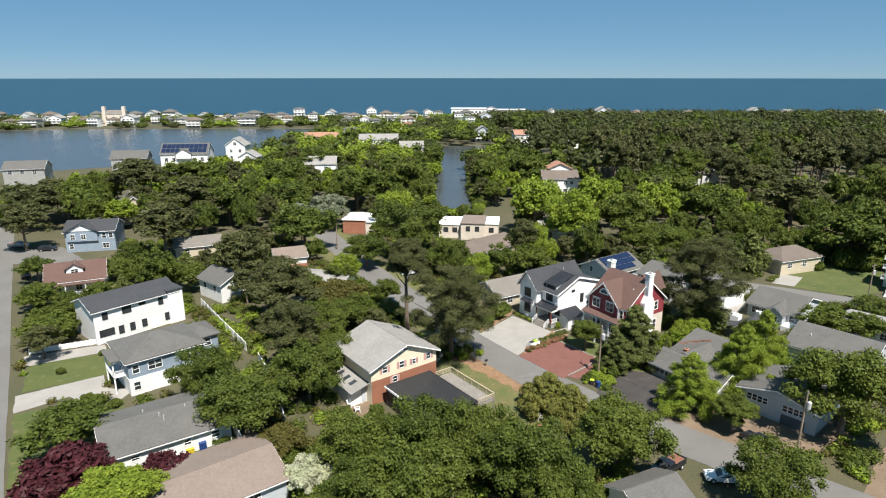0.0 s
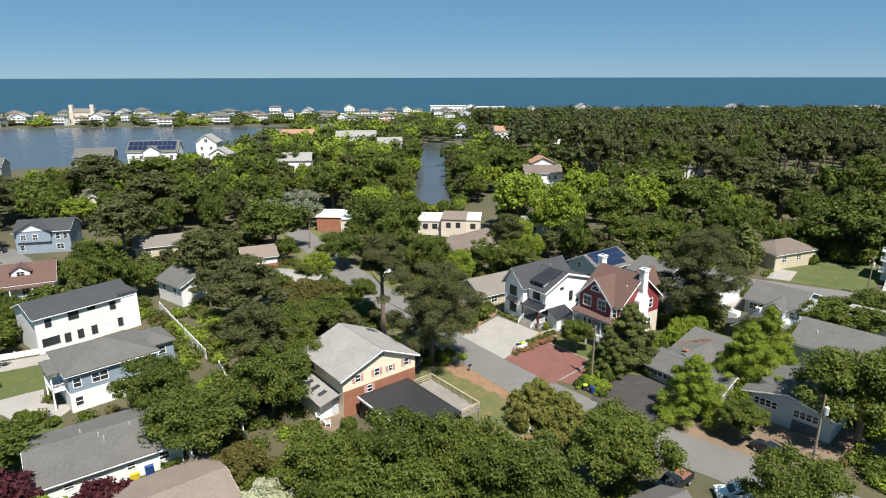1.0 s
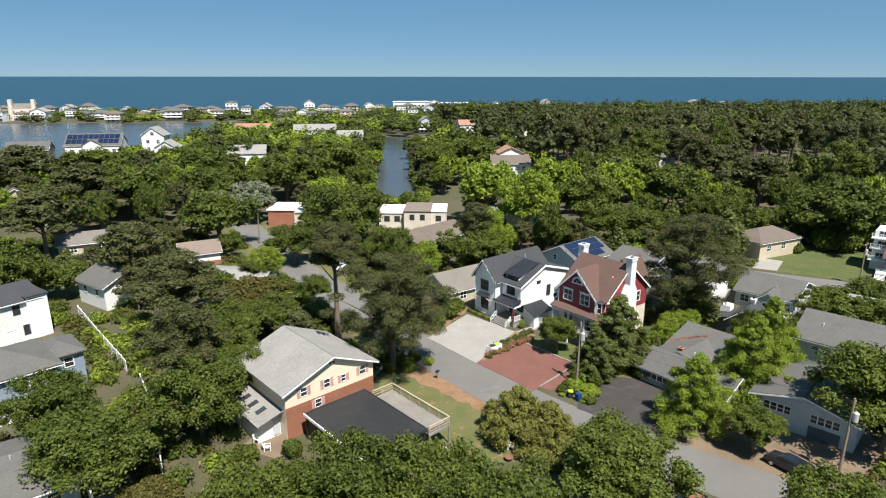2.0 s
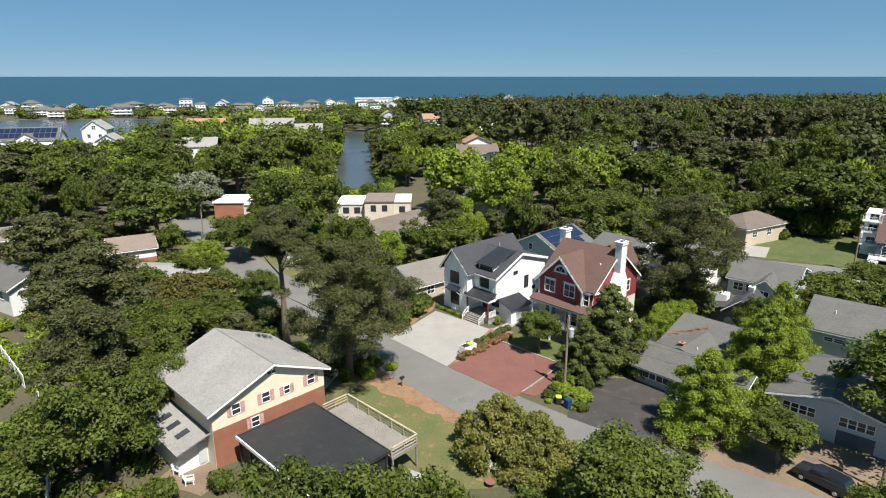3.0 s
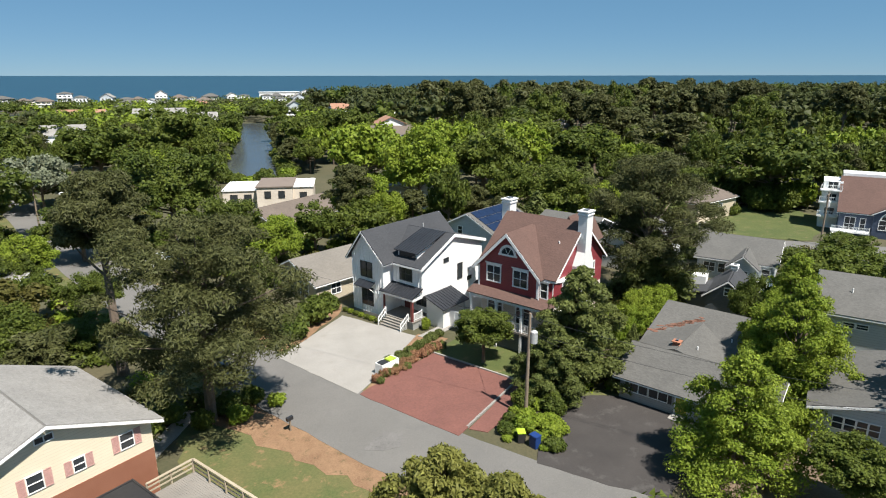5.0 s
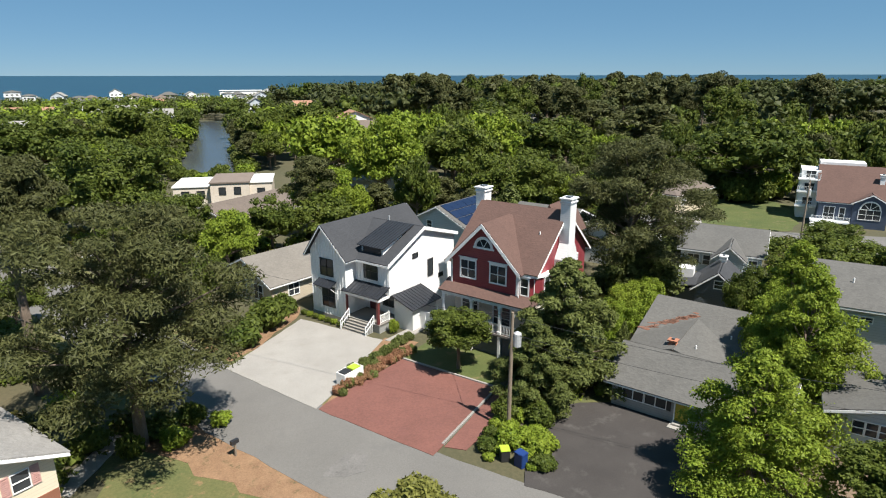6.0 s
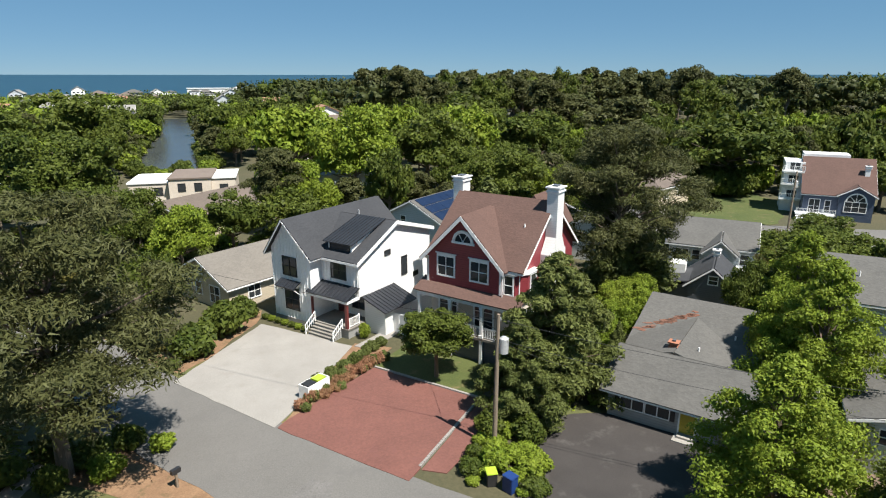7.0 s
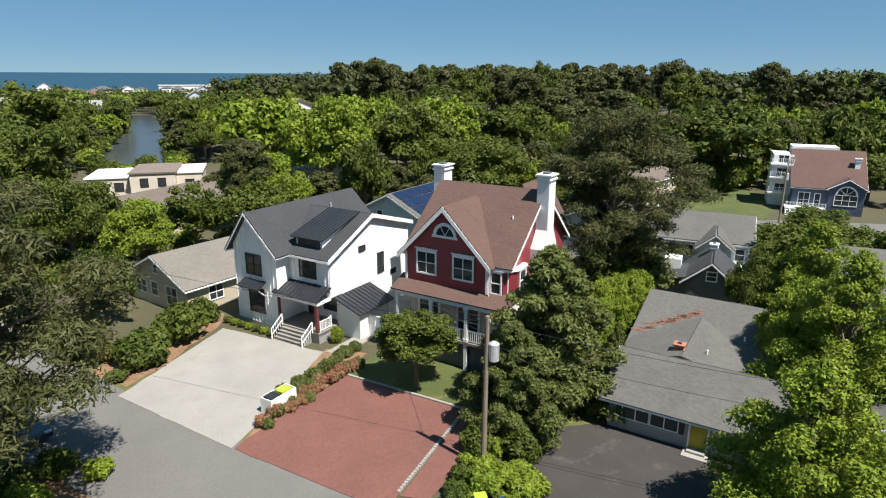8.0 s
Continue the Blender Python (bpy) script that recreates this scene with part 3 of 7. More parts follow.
def cedar_puffs(rng, R, H, n=120):
    """A loose, layered evergreen crown with an uneven outline."""
    out = []
    for i in range(n):
        k = i / (n - 1)
        rr = R * min(1.0, 1.25 * (1 - k) ** 0.7) * rng.uniform(0.25, 0.98)
        a = 2.4 * i + rng.uniform(-0.5, 0.5)
        out.append((rr * math.cos(a), rr * math.sin(a), H * (0.12 + 0.84 * k) - 0.08 * rr, R * (0.15 * (1 - k) + 0.085) * rng.uniform(0.7, 1.3)))
    return out


def tall_pine_puffs(rng, R, H, n=34):
    out = []
    for i in range(n):
        k = (i + 0.5) / n
        rr = R * (1.0 - 0.6 * k ** 2) * rng.uniform(0.15, 0.8)
        a = 2.4 * i + rng.uniform(-0.6, 0.6)
        out.append((rr * math.cos(a), rr * math.sin(a), H * (0.66 + 0.29 * k), R * rng.uniform(0.17, 0.32)))
    return out


def wide_pine_puffs(rng, R, H, n=96):
    """A pine whose boughs hang low and spread wide."""
    out = []
    for i in range(n):
        k = (i + 0.5) / n
        z = H * (0.32 + 0.64 * k)
        rr = R * (0.75 + 0.5 * k if k < 0.4 else 1.13 - 1.0 * (k - 0.4) ** 1.2) * rng.uniform(0.12, 1.0)
        a = 2.4 * i + rng.uniform(-0.6, 0.6)
        out.append((rr * math.cos(a), rr * math.sin(a), z, R * rng.uniform(0.1, 0.21)))
    return out


def fir_puffs(rng, R, H, n=54):
    out = []
    for i in range(n):
        k = i / (n - 1)
        rr = R * (1 - k) ** 0.8 * rng.uniform(0.35, 0.9)
        a = 2.4 * i + rng.uniform(-0.5, 0.5)
        out.append((rr * math.cos(a), rr * math.sin(a), H * (0.14 + 0.8 * k), R * (0.27 * (1 - k) + 0.09)))
    return out


def trunk_mesh(rng, puffs, H, r, lean=0.03):
    bm = bmesh.new()
    top = Vector((H * rng.uniform(-lean, lean), H * rng.uniform(-lean, lean), H * 0.78))
    pts = [Vector((0, 0, -0.2)), Vector((top.x * 0.25, top.y * 0.1, H * 0.25)), Vector((top.x * 0.4, top.y * 0.6, H * 0.5)), top]
    rad = [r * 1.35, r, r * 0.75, r * 0.3]
    for i in range(3):
        tube(bm, pts[i], pts[i + 1], rad[i], rad[i + 1], 7)
    for x, y, z, pr in puffs[1::2]:
        s = pts[1].lerp(pts[3], min(0.95, max(0.05, (z / H - 0.38) * 1.5)))
        mid = s.lerp(Vector((x, y, z)), 0.55) + Vector((0, 0, -0.2))
        tube(bm, s, mid, r * 0.34, r * 0.2, 5)
        tube(bm, mid, Vector((x, y, z)), r * 0.2, r * 0.06, 5)
    return mesh_of("trunk", bm, M["bark"])


KINDS = {  # puffs, leaf material, radius, height, trunk radius, leaf length ratio, flatness, inner shrink
    "oak": (oak_puffs, "oak", 6.0, 10.0, 0.26, 1.5, 0.85, 0.66), "lime": (oak_puffs, "lime", 5.0, 9.0, 0.2, 1.5, 0.85, 0.6),
    "pine": (pine_puffs, "pine", 6.0, 14.0, 0.26, 2.8, 0.55, 0.42), "fir": (fir_puffs, "fir", 4.0, 8.0, 0.18, 2.2, 0.8, 0.55),
    "spray": (cedar_puffs, "sprays", 4.6, 6.2, 0.18, 2.2, 0.7, 0.5),
    "cedar": (cedar_puffs, "fir", 4.6, 11.2, 0.2, 3.0, 0.6, 0.4), "crab": (oak_puffs, "oak", 2.4, 6.0, 0.12, 1.5, 0.95, 0.7),
    "brightcedar": (cedar_puffs, "lime", 4.8, 11.0, 0.22, 1.7, 0.7, 0.45),
    "tallpine": (tall_pine_puffs, "pine", 6.0, 21.0, 0.3, 1.9, 0.6, 0.55), "talloak": (oak_puffs, "oak", 6.5, 18.0, 0.3, 1.5, 0.85, 0.66),
    "widepine": (wide_pine_puffs, "pine", 8.0, 16.0, 0.34, 4.4, 0.5, 0.36), "polepine": (tall_pine_puffs, "pine", 5.0, 19.0, 0.4, 4.0, 0.6, 0.4),
    "plum": (oak_puffs, "plum", 4.0, 5.0, 0.14, 1.5, 0.9, 0.8), "olive": (oak_puffs, "olive", 4.0, 5.0, 0.15, 1.6, 0.85, 0.78),
    "blossom": (oak_puffs, "blossom", 4.0, 6.0, 0.15, 1.3, 0.9, 0.8), "silver": (oak_puffs, "silver", 5.0, 9.0, 0.2, 1.5, 0.85, 0.6)}
LEAVES = {"near": (15000, 0.225), "mid": (4400, 0.37), "far": (1500, 0.68), "close": (32000, 0.165)}
TREES = {}
WORDS = {"silver": ("broad tree with pale silvery green leaves", "tree"), "polepine": ("tall pine with a bare straight trunk and high crown", "pine tree"), "cedar": ("tall loose evergreen with layered feathery boughs", "evergreen tree"), "crab": ("small round-headed garden tree with dense leaves", "tree"), "brightcedar": ("tall bright yellow-green tree with layered boughs", "tree"), "spray": ("bushy yellow-green tree with feathery sprays", "tree"), "tallpine": ("tall pine with a high olive-green crown", "pine tree"), "talloak": ("tall leafy tree with a high green crown", "tree"), "widepine": ("broad old pine with drooping olive-green boughs", "pine tree"), "oak": ("broad leafy green tree with a dense rounded crown", "tree"), "lime": ("young tree with fresh yellow-green leaves", "tree"),
         "pine": ("tall loblolly pine with open dark olive crown", "pine tree"), "fir": ("dense dark green cedar with feathery sprays", "cedar tree"),
         "plum": ("small purple-leaved plum tree", "tree"), "olive": ("low bushy tree with olive-brown leaves", "tree"), "blossom": ("small tree covered in creamy white blossom", "tree")}


def tree_data(kind, lod, variant):
    key = (kind, lod, variant)
    if key not in TREES:
        rng = np.random.default_rng(sum(map(ord, kind)) * 7 + variant * 13)
        fn, mat, R, H, tr, long, flat, shrink = KINDS[kind]
        puffs = fn(rng, R, H)
        n, s = LEAVES[lod]
        n = int(n * (1.4 if "pine" in kind or "cedar" in kind else 0.6 if kind == "crab" else 1))
        if kind in ("widepine", "polepine"):
            n, s = int(n * 1.35), s * 0.72
        s = s * (0.8 if kind in ("pine", "fir", "widepine", "cedar", "brightcedar", "crab") else 1)
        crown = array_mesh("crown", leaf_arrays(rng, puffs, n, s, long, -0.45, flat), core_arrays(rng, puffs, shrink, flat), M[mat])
        TREES[key] = (crown, trunk_mesh(rng, puffs, H, tr), R, H)
    return TREES[key]


def tree(kind, x, y, r, h, lod, variant=0, turn=0.0, label="", z=0.0):
    crown, trunk, R, H = tree_data(kind, lod, variant)
    words, cat = WORDS[kind]
    ob = thing("pine_tree" if "pine" in kind else "cedar_tree" if kind == "fir" else "tree", label or words, cat, pose(x, y, z, 0, 0, turn) @ Matrix.Diagonal((r / R, r / R, h / H, 1)), "trees of the neighbourhood")
    for nm, me in (("trunk", trunk), ("crown", crown)):
        o = new(nm, me)
        o.parent = ob
    return ob


PLANTED = []


def plant(kind, rows, lod):
    for i, (x, y, r, h) in enumerate(rows):
        tree(kind, x, y, r, h, "near" if lod == "mid" and -30 < x < 70 and y < 172 else lod, (i * 7 + len(PLANTED)) % 3, (x * 37 + y * 91) % 360)
        PLANTED.append((x, y, r))


plant("oak", [(-8, 68, 5.4, 9.5), (-0.5, 70, 5.9, 10), (7, 69, 6.0, 10), (12.5, 64, 6.0, 10.5), (-1, 61, 6.6, 10), (-7, 60, 4.7, 9), (24.5, 70, 6.6, 9.5), (15, 59, 4.7, 9), (-18, 88, 6.2, 10), (-25, 79, 7.0, 9), (-34, 88, 5.2, 9)], "near")
plant("crab", [(29.3, 105.9, 3.0, 5.8), (43.5, 78.5, 3.0, 5.4)], "close")
plant("spray", [(18.2, 84.2, 4.4, 6.6), (21.2, 81.6, 3.9, 6.0)], "close")
plant("oak", [(58, 77, 8.5, 13), (40, 62, 5.4, 9), (-15, 96, 4.3, 8), (55.5, 99.5, 2.7, 8)], "near")
plant("oak", [(-20, 107, 5.8, 9), (-14, 116, 5.1, 7), (-8, 120, 3.5, 4), (-4, 165, 10.5, 16.5), (-35, 170, 9.8, 14), (-16, 156, 6.3, 9), (-21, 143, 4.4, 6), (76.5, 110.0, 4.8, 6.4), (82.5, 107.5, 4.4, 5.8), (92, 119, 4.6, 5), (-48, 76, 6.0, 6), (-71, 110, 6.0, 6), (-83, 127, 5.1, 6), (-96, 147, 4.7, 6), (-56, 139, 5.0, 7), (-77, 147, 4.7, 6)], "mid")
plant("oak", [(-68, 207, 10.2, 16), (-128, 218, 10.7, 13), (-104, 266, 13, 14), (-63, 265, 12, 15), (-52, 217, 10.4, 13), (-57, 313, 13, 14), (-27, 228, 11, 16), (-10, 238, 12, 20), (41, 258, 11, 17), (27, 254, 9.5, 16), (28, 281, 8.5, 14), (57, 177, 9.4, 16), (99, 306, 14, 17), (91, 192, 11, 15.5), (84, 215, 12, 18)], "mid")
plant("oak", [(61, 156, 8.5, 12), (5, 146, 5.5, 11), (113, 155, 12, 16), (-9, 129, 3.3, 6), (125, 132, 6.0, 9)], "mid")
plant("widepine", [(4.4, 103.0, 8.5, 17.0), (54.2, 115.6, 9.4, 18.5)], "close")
plant("polepine", [(-3.9, 114, 5.0, 19.5)], "close")
plant("pine", [(-29, 118, 8.7, 14), (-44, 140, 7.6, 14), (-22, 98, 5.8, 13), (-72, 165, 10.1, 16), (-110, 231, 13.1, 19), (-79, 202, 12.1, 17), (-130, 203, 12, 14), (-116, 174, 7.9, 13), (25, 156, 5.4, 13), (115, 189, 12.3, 18), (118, 220, 13, 18)], "mid")
plant("lime", [(51.5, 93.0, 3.4, 8.5)], "close")
plant("lime", [(-34, 61, 6.0, 7)], "near")
plant("brightcedar", [(39.6, 84.4, 4.7, 9.8), (49.8, 89.4, 4.6, 12.0), (56.8, 96.4, 4.4, 11.6)], "close")
plant("lime", [(34, 191, 9, 18), (27, 159, 6.0, 11), (41, 171, 8.6, 17.5), (55, 197, 8.5, 18), (72, 190, 8, 17), (-20, 145, 4.2, 7), (30, 153, 3.7, 9), (11.5, 138.5, 3.9, 9)], "mid")
plant("cedar", [(36.0, 99.8, 4.9, 11.4), (32.4, 98.0, 3.1, 7.6)], "close")
plant("lime", [(45.8, 104.4, 2.2, 4.6), (48.2, 107.4, 2.4, 5.0), (51.5, 109.6, 2.4, 4.6), (42.2, 102.2, 1.8, 4.4)], "near")
# The first one is added to fill in the big pine's missing low boughs.
plant("fir", [(54.8, 114.6, 5.6, 9.5), (82, 150, 6.0, 12), (42, 100, 1.4, 5)], "mid")
plant("plum", [(-32, 68, 3.2, 4), (-42, 65, 5.7, 6)], "mid")
plant("oak", [(98, 162.5, 5, 8.5), (103.5, 165, 4.5, 8.5), (111, 168, 5, 9)], "mid")
plant("olive", [(-19, 74, 3.2, 4), (-19, 124, 6.4, 7)], "mid")
plant("blossom", [(-14, 66.5, 3.2, 4.4)], "mid")
plant("silver", [(-32, 197, 6.5, 12), (-42, 192, 5.5, 10)], "mid")

# open ground that no tree stands on: centre and radius
CLEAR = [(25, 120, 13), (36, 116, 11), (-4, 94, 13), (43, 98, 9), (50, 104, 8), (-37, 78, 12), (-47, 100, 14), (-57, 118, 14), (-22, 66, 10), (16, 134, 9), (41, 141, 9), (62, 108, 8), (75, 124, 10), (56, 84, 10), (66, 98, 10)]
CLEAR += [(-42, 118, 5), (-36, 110, 5), (-46, 124, 5), (-39, 114, 4), (-84, 134, 9), (-78, 138, 7), (-100, 168, 11), (-92, 170, 9), (-65, 163, 9), (-48, 133, 7), (-27, 184, 9), (-23, 192, 7), (50, 228, 11), (48, 216, 8), (22, 119, 8), (46, 205, 6), (24, 102, 9), (18, 113, 10), (30, 107, 6), (35, 90, 10), (10, 95, 10), (45, 76, 10), (54, 70, 9), (96, 118, 9), (104, 122, 9), (41, 83, 8), (-136, 336, 20), (-128, 318, 12), (-110, 345, 16), (-95, 318, 12), (-165, 325, 14), (-188, 290, 16), (-80, 445, 18), (-36, 415, 16), (-12, 366, 12), (72, 446, 14), (100, 424, 12), (-55, 296, 12), (130, 352, 10), (8, 214, 13), (26, 214, 13), (12, 228, 12), (38, 225, 8), (54, 134, 9), (66, 118, 8), (80, 110, 9), (39, 178, 8), (106, 166, 9), (112, 258, 7), (52, 232, 8), (0, 178, 8), (19, 181, 8), (100, 138, 17), (112, 132, 12), (-85, 143, 12), (-98, 178, 14), (-65, 172, 9), (-46, 140, 7), (17, 166, 10), (12, 192, 13), (-24, 200, 9), (52, 244, 9), (99, 152, 9), (86, 108, 9), (-70, 155, 7), (-108, 162, 9), (-36, 158, 5), (-27, 141, 6), (-22, 138, 4), (66, 128, 8), (72, 124, 8), (113, 136, 9), (-31, 152, 4), (37, 134, 7)]


def side(line, x, y):
    best = 1e9
    for (ax, ay), (bx, by) in zip(line, line[1:]):
        t = max(0, min(1, ((x - ax) * (bx - ax) + (y - ay) * (by - ay)) / ((bx - ax) ** 2 + (by - ay) ** 2)))
        best = min(best, math.hypot(x - ax - t * (bx - ax), y - ay - t * (by - ay)))
    return best


def in_poly(poly, x, y):
    c = False
    for (ax, ay), (bx, by) in zip(poly, poly[1:] + poly[:1]):
        if (ay > y) != (by > y) and x < (bx - ax) * (y - ay) / (by - ay) + ax:
            c = not c
    return c


LAKE = [(-900, 318), (-420, 298), (-205, 328), (-160, 343), (-115, 420), (-85, 500), (-45, 560), (-70, 604), (-160, 606), (-330, 606), (-420, 576), (-900, 570)]


def free(x, y, r):
    if any(math.hypot(x - a, y - b) < c + r * 0.35 for a, b, c in CLEAR) or any(math.hypot(x - a, y - b) < (c + r) * 0.62 for a, b, c in PLANTED):
        return False
    if min(side(STREET, x, y), side(WEST_STREET, x, y), side(EAST_STREET, x, y)) < 6 + r * 0.75:
        return False
    return not in_poly(POND, x, y) and not in_poly(LAKE, x, y) and side(POND + POND[:1], x, y) > 1.5


rng = random.Random(11)
for i in range(700):
    x, y = rng.uniform(-95, 95), rng.uniform(100, 180)
    r = rng.uniform(2.6, 4.8)
    if abs(x) > y * 0.85 + 15 or not free(x, y, r):
        continue
    kind = rng.choice(("oak", "oak", "lime" if x > -5 else "pine", "pine", "oak", "fir"))
    tree(kind, x, y, r, r * rng.uniform(1.5, 2.2), "mid", rng.randrange(3), rng.uniform(0, 360))
    PLANTED.append((x, y, r))
for i in range(420):
    x, y = rng.uniform(52, 235), rng.uniform(138, 228)
    r = rng.uniform(4, 6.5)
    if not free(x, y, r):
        continue
    tree(rng.choice(("oak", "oak", "lime", "oak", "pine")), x, y, r, r * rng.uniform(2.0, 2.9), "mid" if x < 120 else "far", rng.randrange(3), rng.uniform(0, 360))
    PLANTED.append((x, y, r))
for i in range(5200):
    x, y = rng.uniform(-150, 190), rng.uniform(118, 330)
    east = x > 60 + (y - 120) * 0.1
    r = rng.uniform(4.5, 8.0) if east else rng.uniform(3.5, 7)
    if abs(x) > y * 0.85 + 30 or (x < -105 and y > 255) or not free(x, y, r) or len(PLANTED) > 540:
        continue
    kind = rng.choice(("tallpine", "tallpine", "talloak", "tallpine") if y > 165 else ("oak", "oak", "pine")) if east else rng.choice(("oak", "oak", "oak", "pine", "lime"))
    h = rng.uniform(21, 26.5) if east and y > 165 else rng.uniform(8, 13)
    tree(kind, x, y, r, h, "mid" if y < 235 else "far", rng.randrange(3), rng.uniform(0, 360))
    PLANTED.append((x, y, r))


def woods(name, label, spots, mat, leaves, size, seed, pine):
    """A far wood: many small crowns in one mesh."""
    g = np.random.default_rng(seed)
    qv, tv, tf, o = [], [], [], 0
    for x, y, r, h in spots:
        puffs = pine_puffs(g, r, h, 12) if pine else oak_puffs(g, r, h, 11, 0.8)
        p = [(a + x, b + y, c, d * 1.3) for a, b, c, d in puffs]
        v, f = leaf_arrays(g, p, leaves, size, 1.4)
        qv.append(v)
        cv, cf = core_arrays(g, p, 0.66, 0.8)
        tv.append(cv), tf.append(cf + o)
        o += len(cv)
    qv = np.concatenate(qv)
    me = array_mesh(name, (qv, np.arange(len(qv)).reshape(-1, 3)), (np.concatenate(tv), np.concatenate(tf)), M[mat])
    tagged(new(name, me), label, "woodland", kind="stuff")


SPOTS = {"pine": [], "oak": [], "lime": []}
GRID = {}
for i in range(22000):
    x, y = rng.uniform(-600, 900), rng.uniform(90, 740)
    if -x > y * 0.86 + 25 or x > (y - 70) * 1.75 + 30 or (y < 200 and x < 125) or (x < -105 and y > 255 and y < 560):
        continue
    east = x > 60
    r = rng.uniform(5, 8.5) * (1.25 if y > 480 else 1)
    if y < 335 and -150 < x < 230:
        if any(math.hypot(x - a, y - b) < (c + r) * 0.62 for a, b, c in PLANTED):
            continue
    cell = (int(x // 16), int(y // 16))
    if any(math.hypot(x - a, y - b) < (c + r) * 0.68 for dx in (-1, 0, 1) for dy in (-1, 0, 1) for a, b, c in GRID.get((cell[0] + dx, cell[1] + dy), ())):
        continue
    if in_poly(LAKE, x, y) or in_poly(POND, x, y) or side(POND + POND[:1], x, y) < 2.5 or any(math.hypot(x - a, y - b) < c for a, b, c in CLEAR):
        continue
    if y > 600 and rng.random() < (0.45 if x < 100 else 0.15) or (y > 600 and x < 0 and r > 7.5):
        continue
    h = rng.uniform(17, 26.5 - y / 110) if east else rng.uniform(6, 12)
    if y > 560:
        h *= 0.5
    GRID.setdefault(cell, []).append((x, y, r))
    SPOTS[rng.choice(("pine", "pine", "pine", "oak")) if east else rng.choice(("oak", "oak", "pine", "lime"))].append((x, y, r, h))
woods("pine_woods", "dark dense pine woods stretching towards the sea", SPOTS["pine"], "pinefar", 190, 1.25, 21, False)
woods("leafy_woods", "green leafy tree tops between houses and sea", SPOTS["oak"], "oak", 190, 1.25, 22, False)
woods("light_woods", "lighter green leafy tree tops", SPOTS["lime"], "lime", 190, 1.25, 23, False)


# ---------------------------------------------------------------- houses
S = -56.6


def trims(h, x0, x1, y0, y1, eave, ridge, axis, over, at, mat, depth=0.18):
    """Edge boards of a gable roof: each rake board and each eave board a part of its own."""
    def board(ring, way):
        bm = bmesh.new()
        prism(bm, ring, [tuple(p[i] + way[i] for i in range(3)) for p in ring])
        bmesh.ops.recalc_face_normals(bm, faces=bm.faces[:])
        part("fascia", bm, M[mat], h)
    sw = (lambda a, b, z: (a, b, z)) if axis == "y" else (lambda a, b, z: (b, a, z))
    a0, a1, b0, b1 = (x0, x1, y0, y1) if axis == "y" else (y0, y1, x0, x1)
    mid = a0 + (a1 - a0) * at
    kl, kr = (ridge - eave) / (mid - a0), (ridge - eave) / (a1 - mid)
    L, R, A, B = (a0 - over, eave - over * kl), (a1 + over, eave - over * kr), b0 - over, b1 + over
    for bb in (A - 0.04, B + 0.01):
        for e in (L, R):
            board([sw(e[0], bb, e[1] - depth * 0.4), sw(mid, bb, ridge - depth * 0.4), sw(mid, bb, ridge + 0.12), sw(e[0], bb, e[1] + 0.12)], sw(0, 0.03, 0))
    for e, s in ((L, -0.04), (R, 0.01)):
        board([sw(e[0] + s, A, e[1] - depth * 0.4), sw(e[0] + s, B, e[1] - depth * 0.4), sw(e[0] + s, B, e[1] + 0.1), sw(e[0] + s, A, e[1] + 0.1)], sw(0.03, 0, 0))


def simple_house(label, x, y, yaw, w, d, eave, ridge, axis, wall, roof, wins=(), at=0.5, over=0.45, hip=False, trim="white_paint", z0=0.0, group="houses of the neighbourhood", wall_label=""):
    """A block with a roof, edge boards and windows. wins: face, along, z, width, height."""
    h = thing("house", label, "house", pose(x, y, z0, 0, 0, yaw), group)
    if hip:
        part("wall", boxes((0, w, 0, d, -0.3, eave)), M[wall], h, wall_label)
        part("roof", hip_roof(0, w, 0, d, eave + 0.15, ridge, over), M[roof], h)
        part("fascia", boxes((-over - 0.03, w + over + 0.03, -over - 0.03, d + over + 0.03, eave - 0.12, eave - 0.02)), M[trim], h)
    else:
        part("wall", gable_walls(0, w, 0, d, -0.3, eave, ridge, axis, at), M[wall], h, wall_label)
        part("roof", gable_roof(0, w, 0, d, eave, ridge, axis, over, at), M[roof], h)
        trims(h, 0, w, 0, d, eave, ridge, axis, over, at, trim)
    for f, a, z, ww, hh in wins:
        window(h, f, {"S": 0, "N": d, "W": 0, "E": w}[f], a, z, ww, hh, trim, 2 if ww > 1.1 else 1, 2)
    return h


def seamed(h, a, b, c, d, name="metal_roof", mat="metal_roof", n=8, label="dark standing-seam metal roof"):
    """A standing-seam roof plane from the low edge a-b to the high edge d-c, with its ribs as parts."""
    bm = bmesh.new()
    slope(bm, a, b, c, d, 0.08)
    bmesh.ops.recalc_face_normals(bm, faces=bm.faces[:])
    r = part(name, bm, M[mat], h, label)
    a, b, c, d = map(Vector, (a, b, c, d))
    nn = (b - a).cross(d - a).normalized()
    nn = nn if nn.z > 0 else -nn
    for i in range(n + 1):
        p, q = a.lerp(b, i / n) + nn * 0.12, d.lerp(c, i / n) + nn * 0.12
        sb = bmesh.new()
        e = (b - a).normalized() * 0.02
        prism(sb, [p - e, p + e, p + e + nn * 0.05, p - e + nn * 0.05], [q - e, q + e, q + e + nn * 0.05, q - e + nn * 0.05])
        bmesh.ops.recalc_face_normals(sb, faces=sb.faces[:])
        part("seam", sb, M[mat], r)
    return r


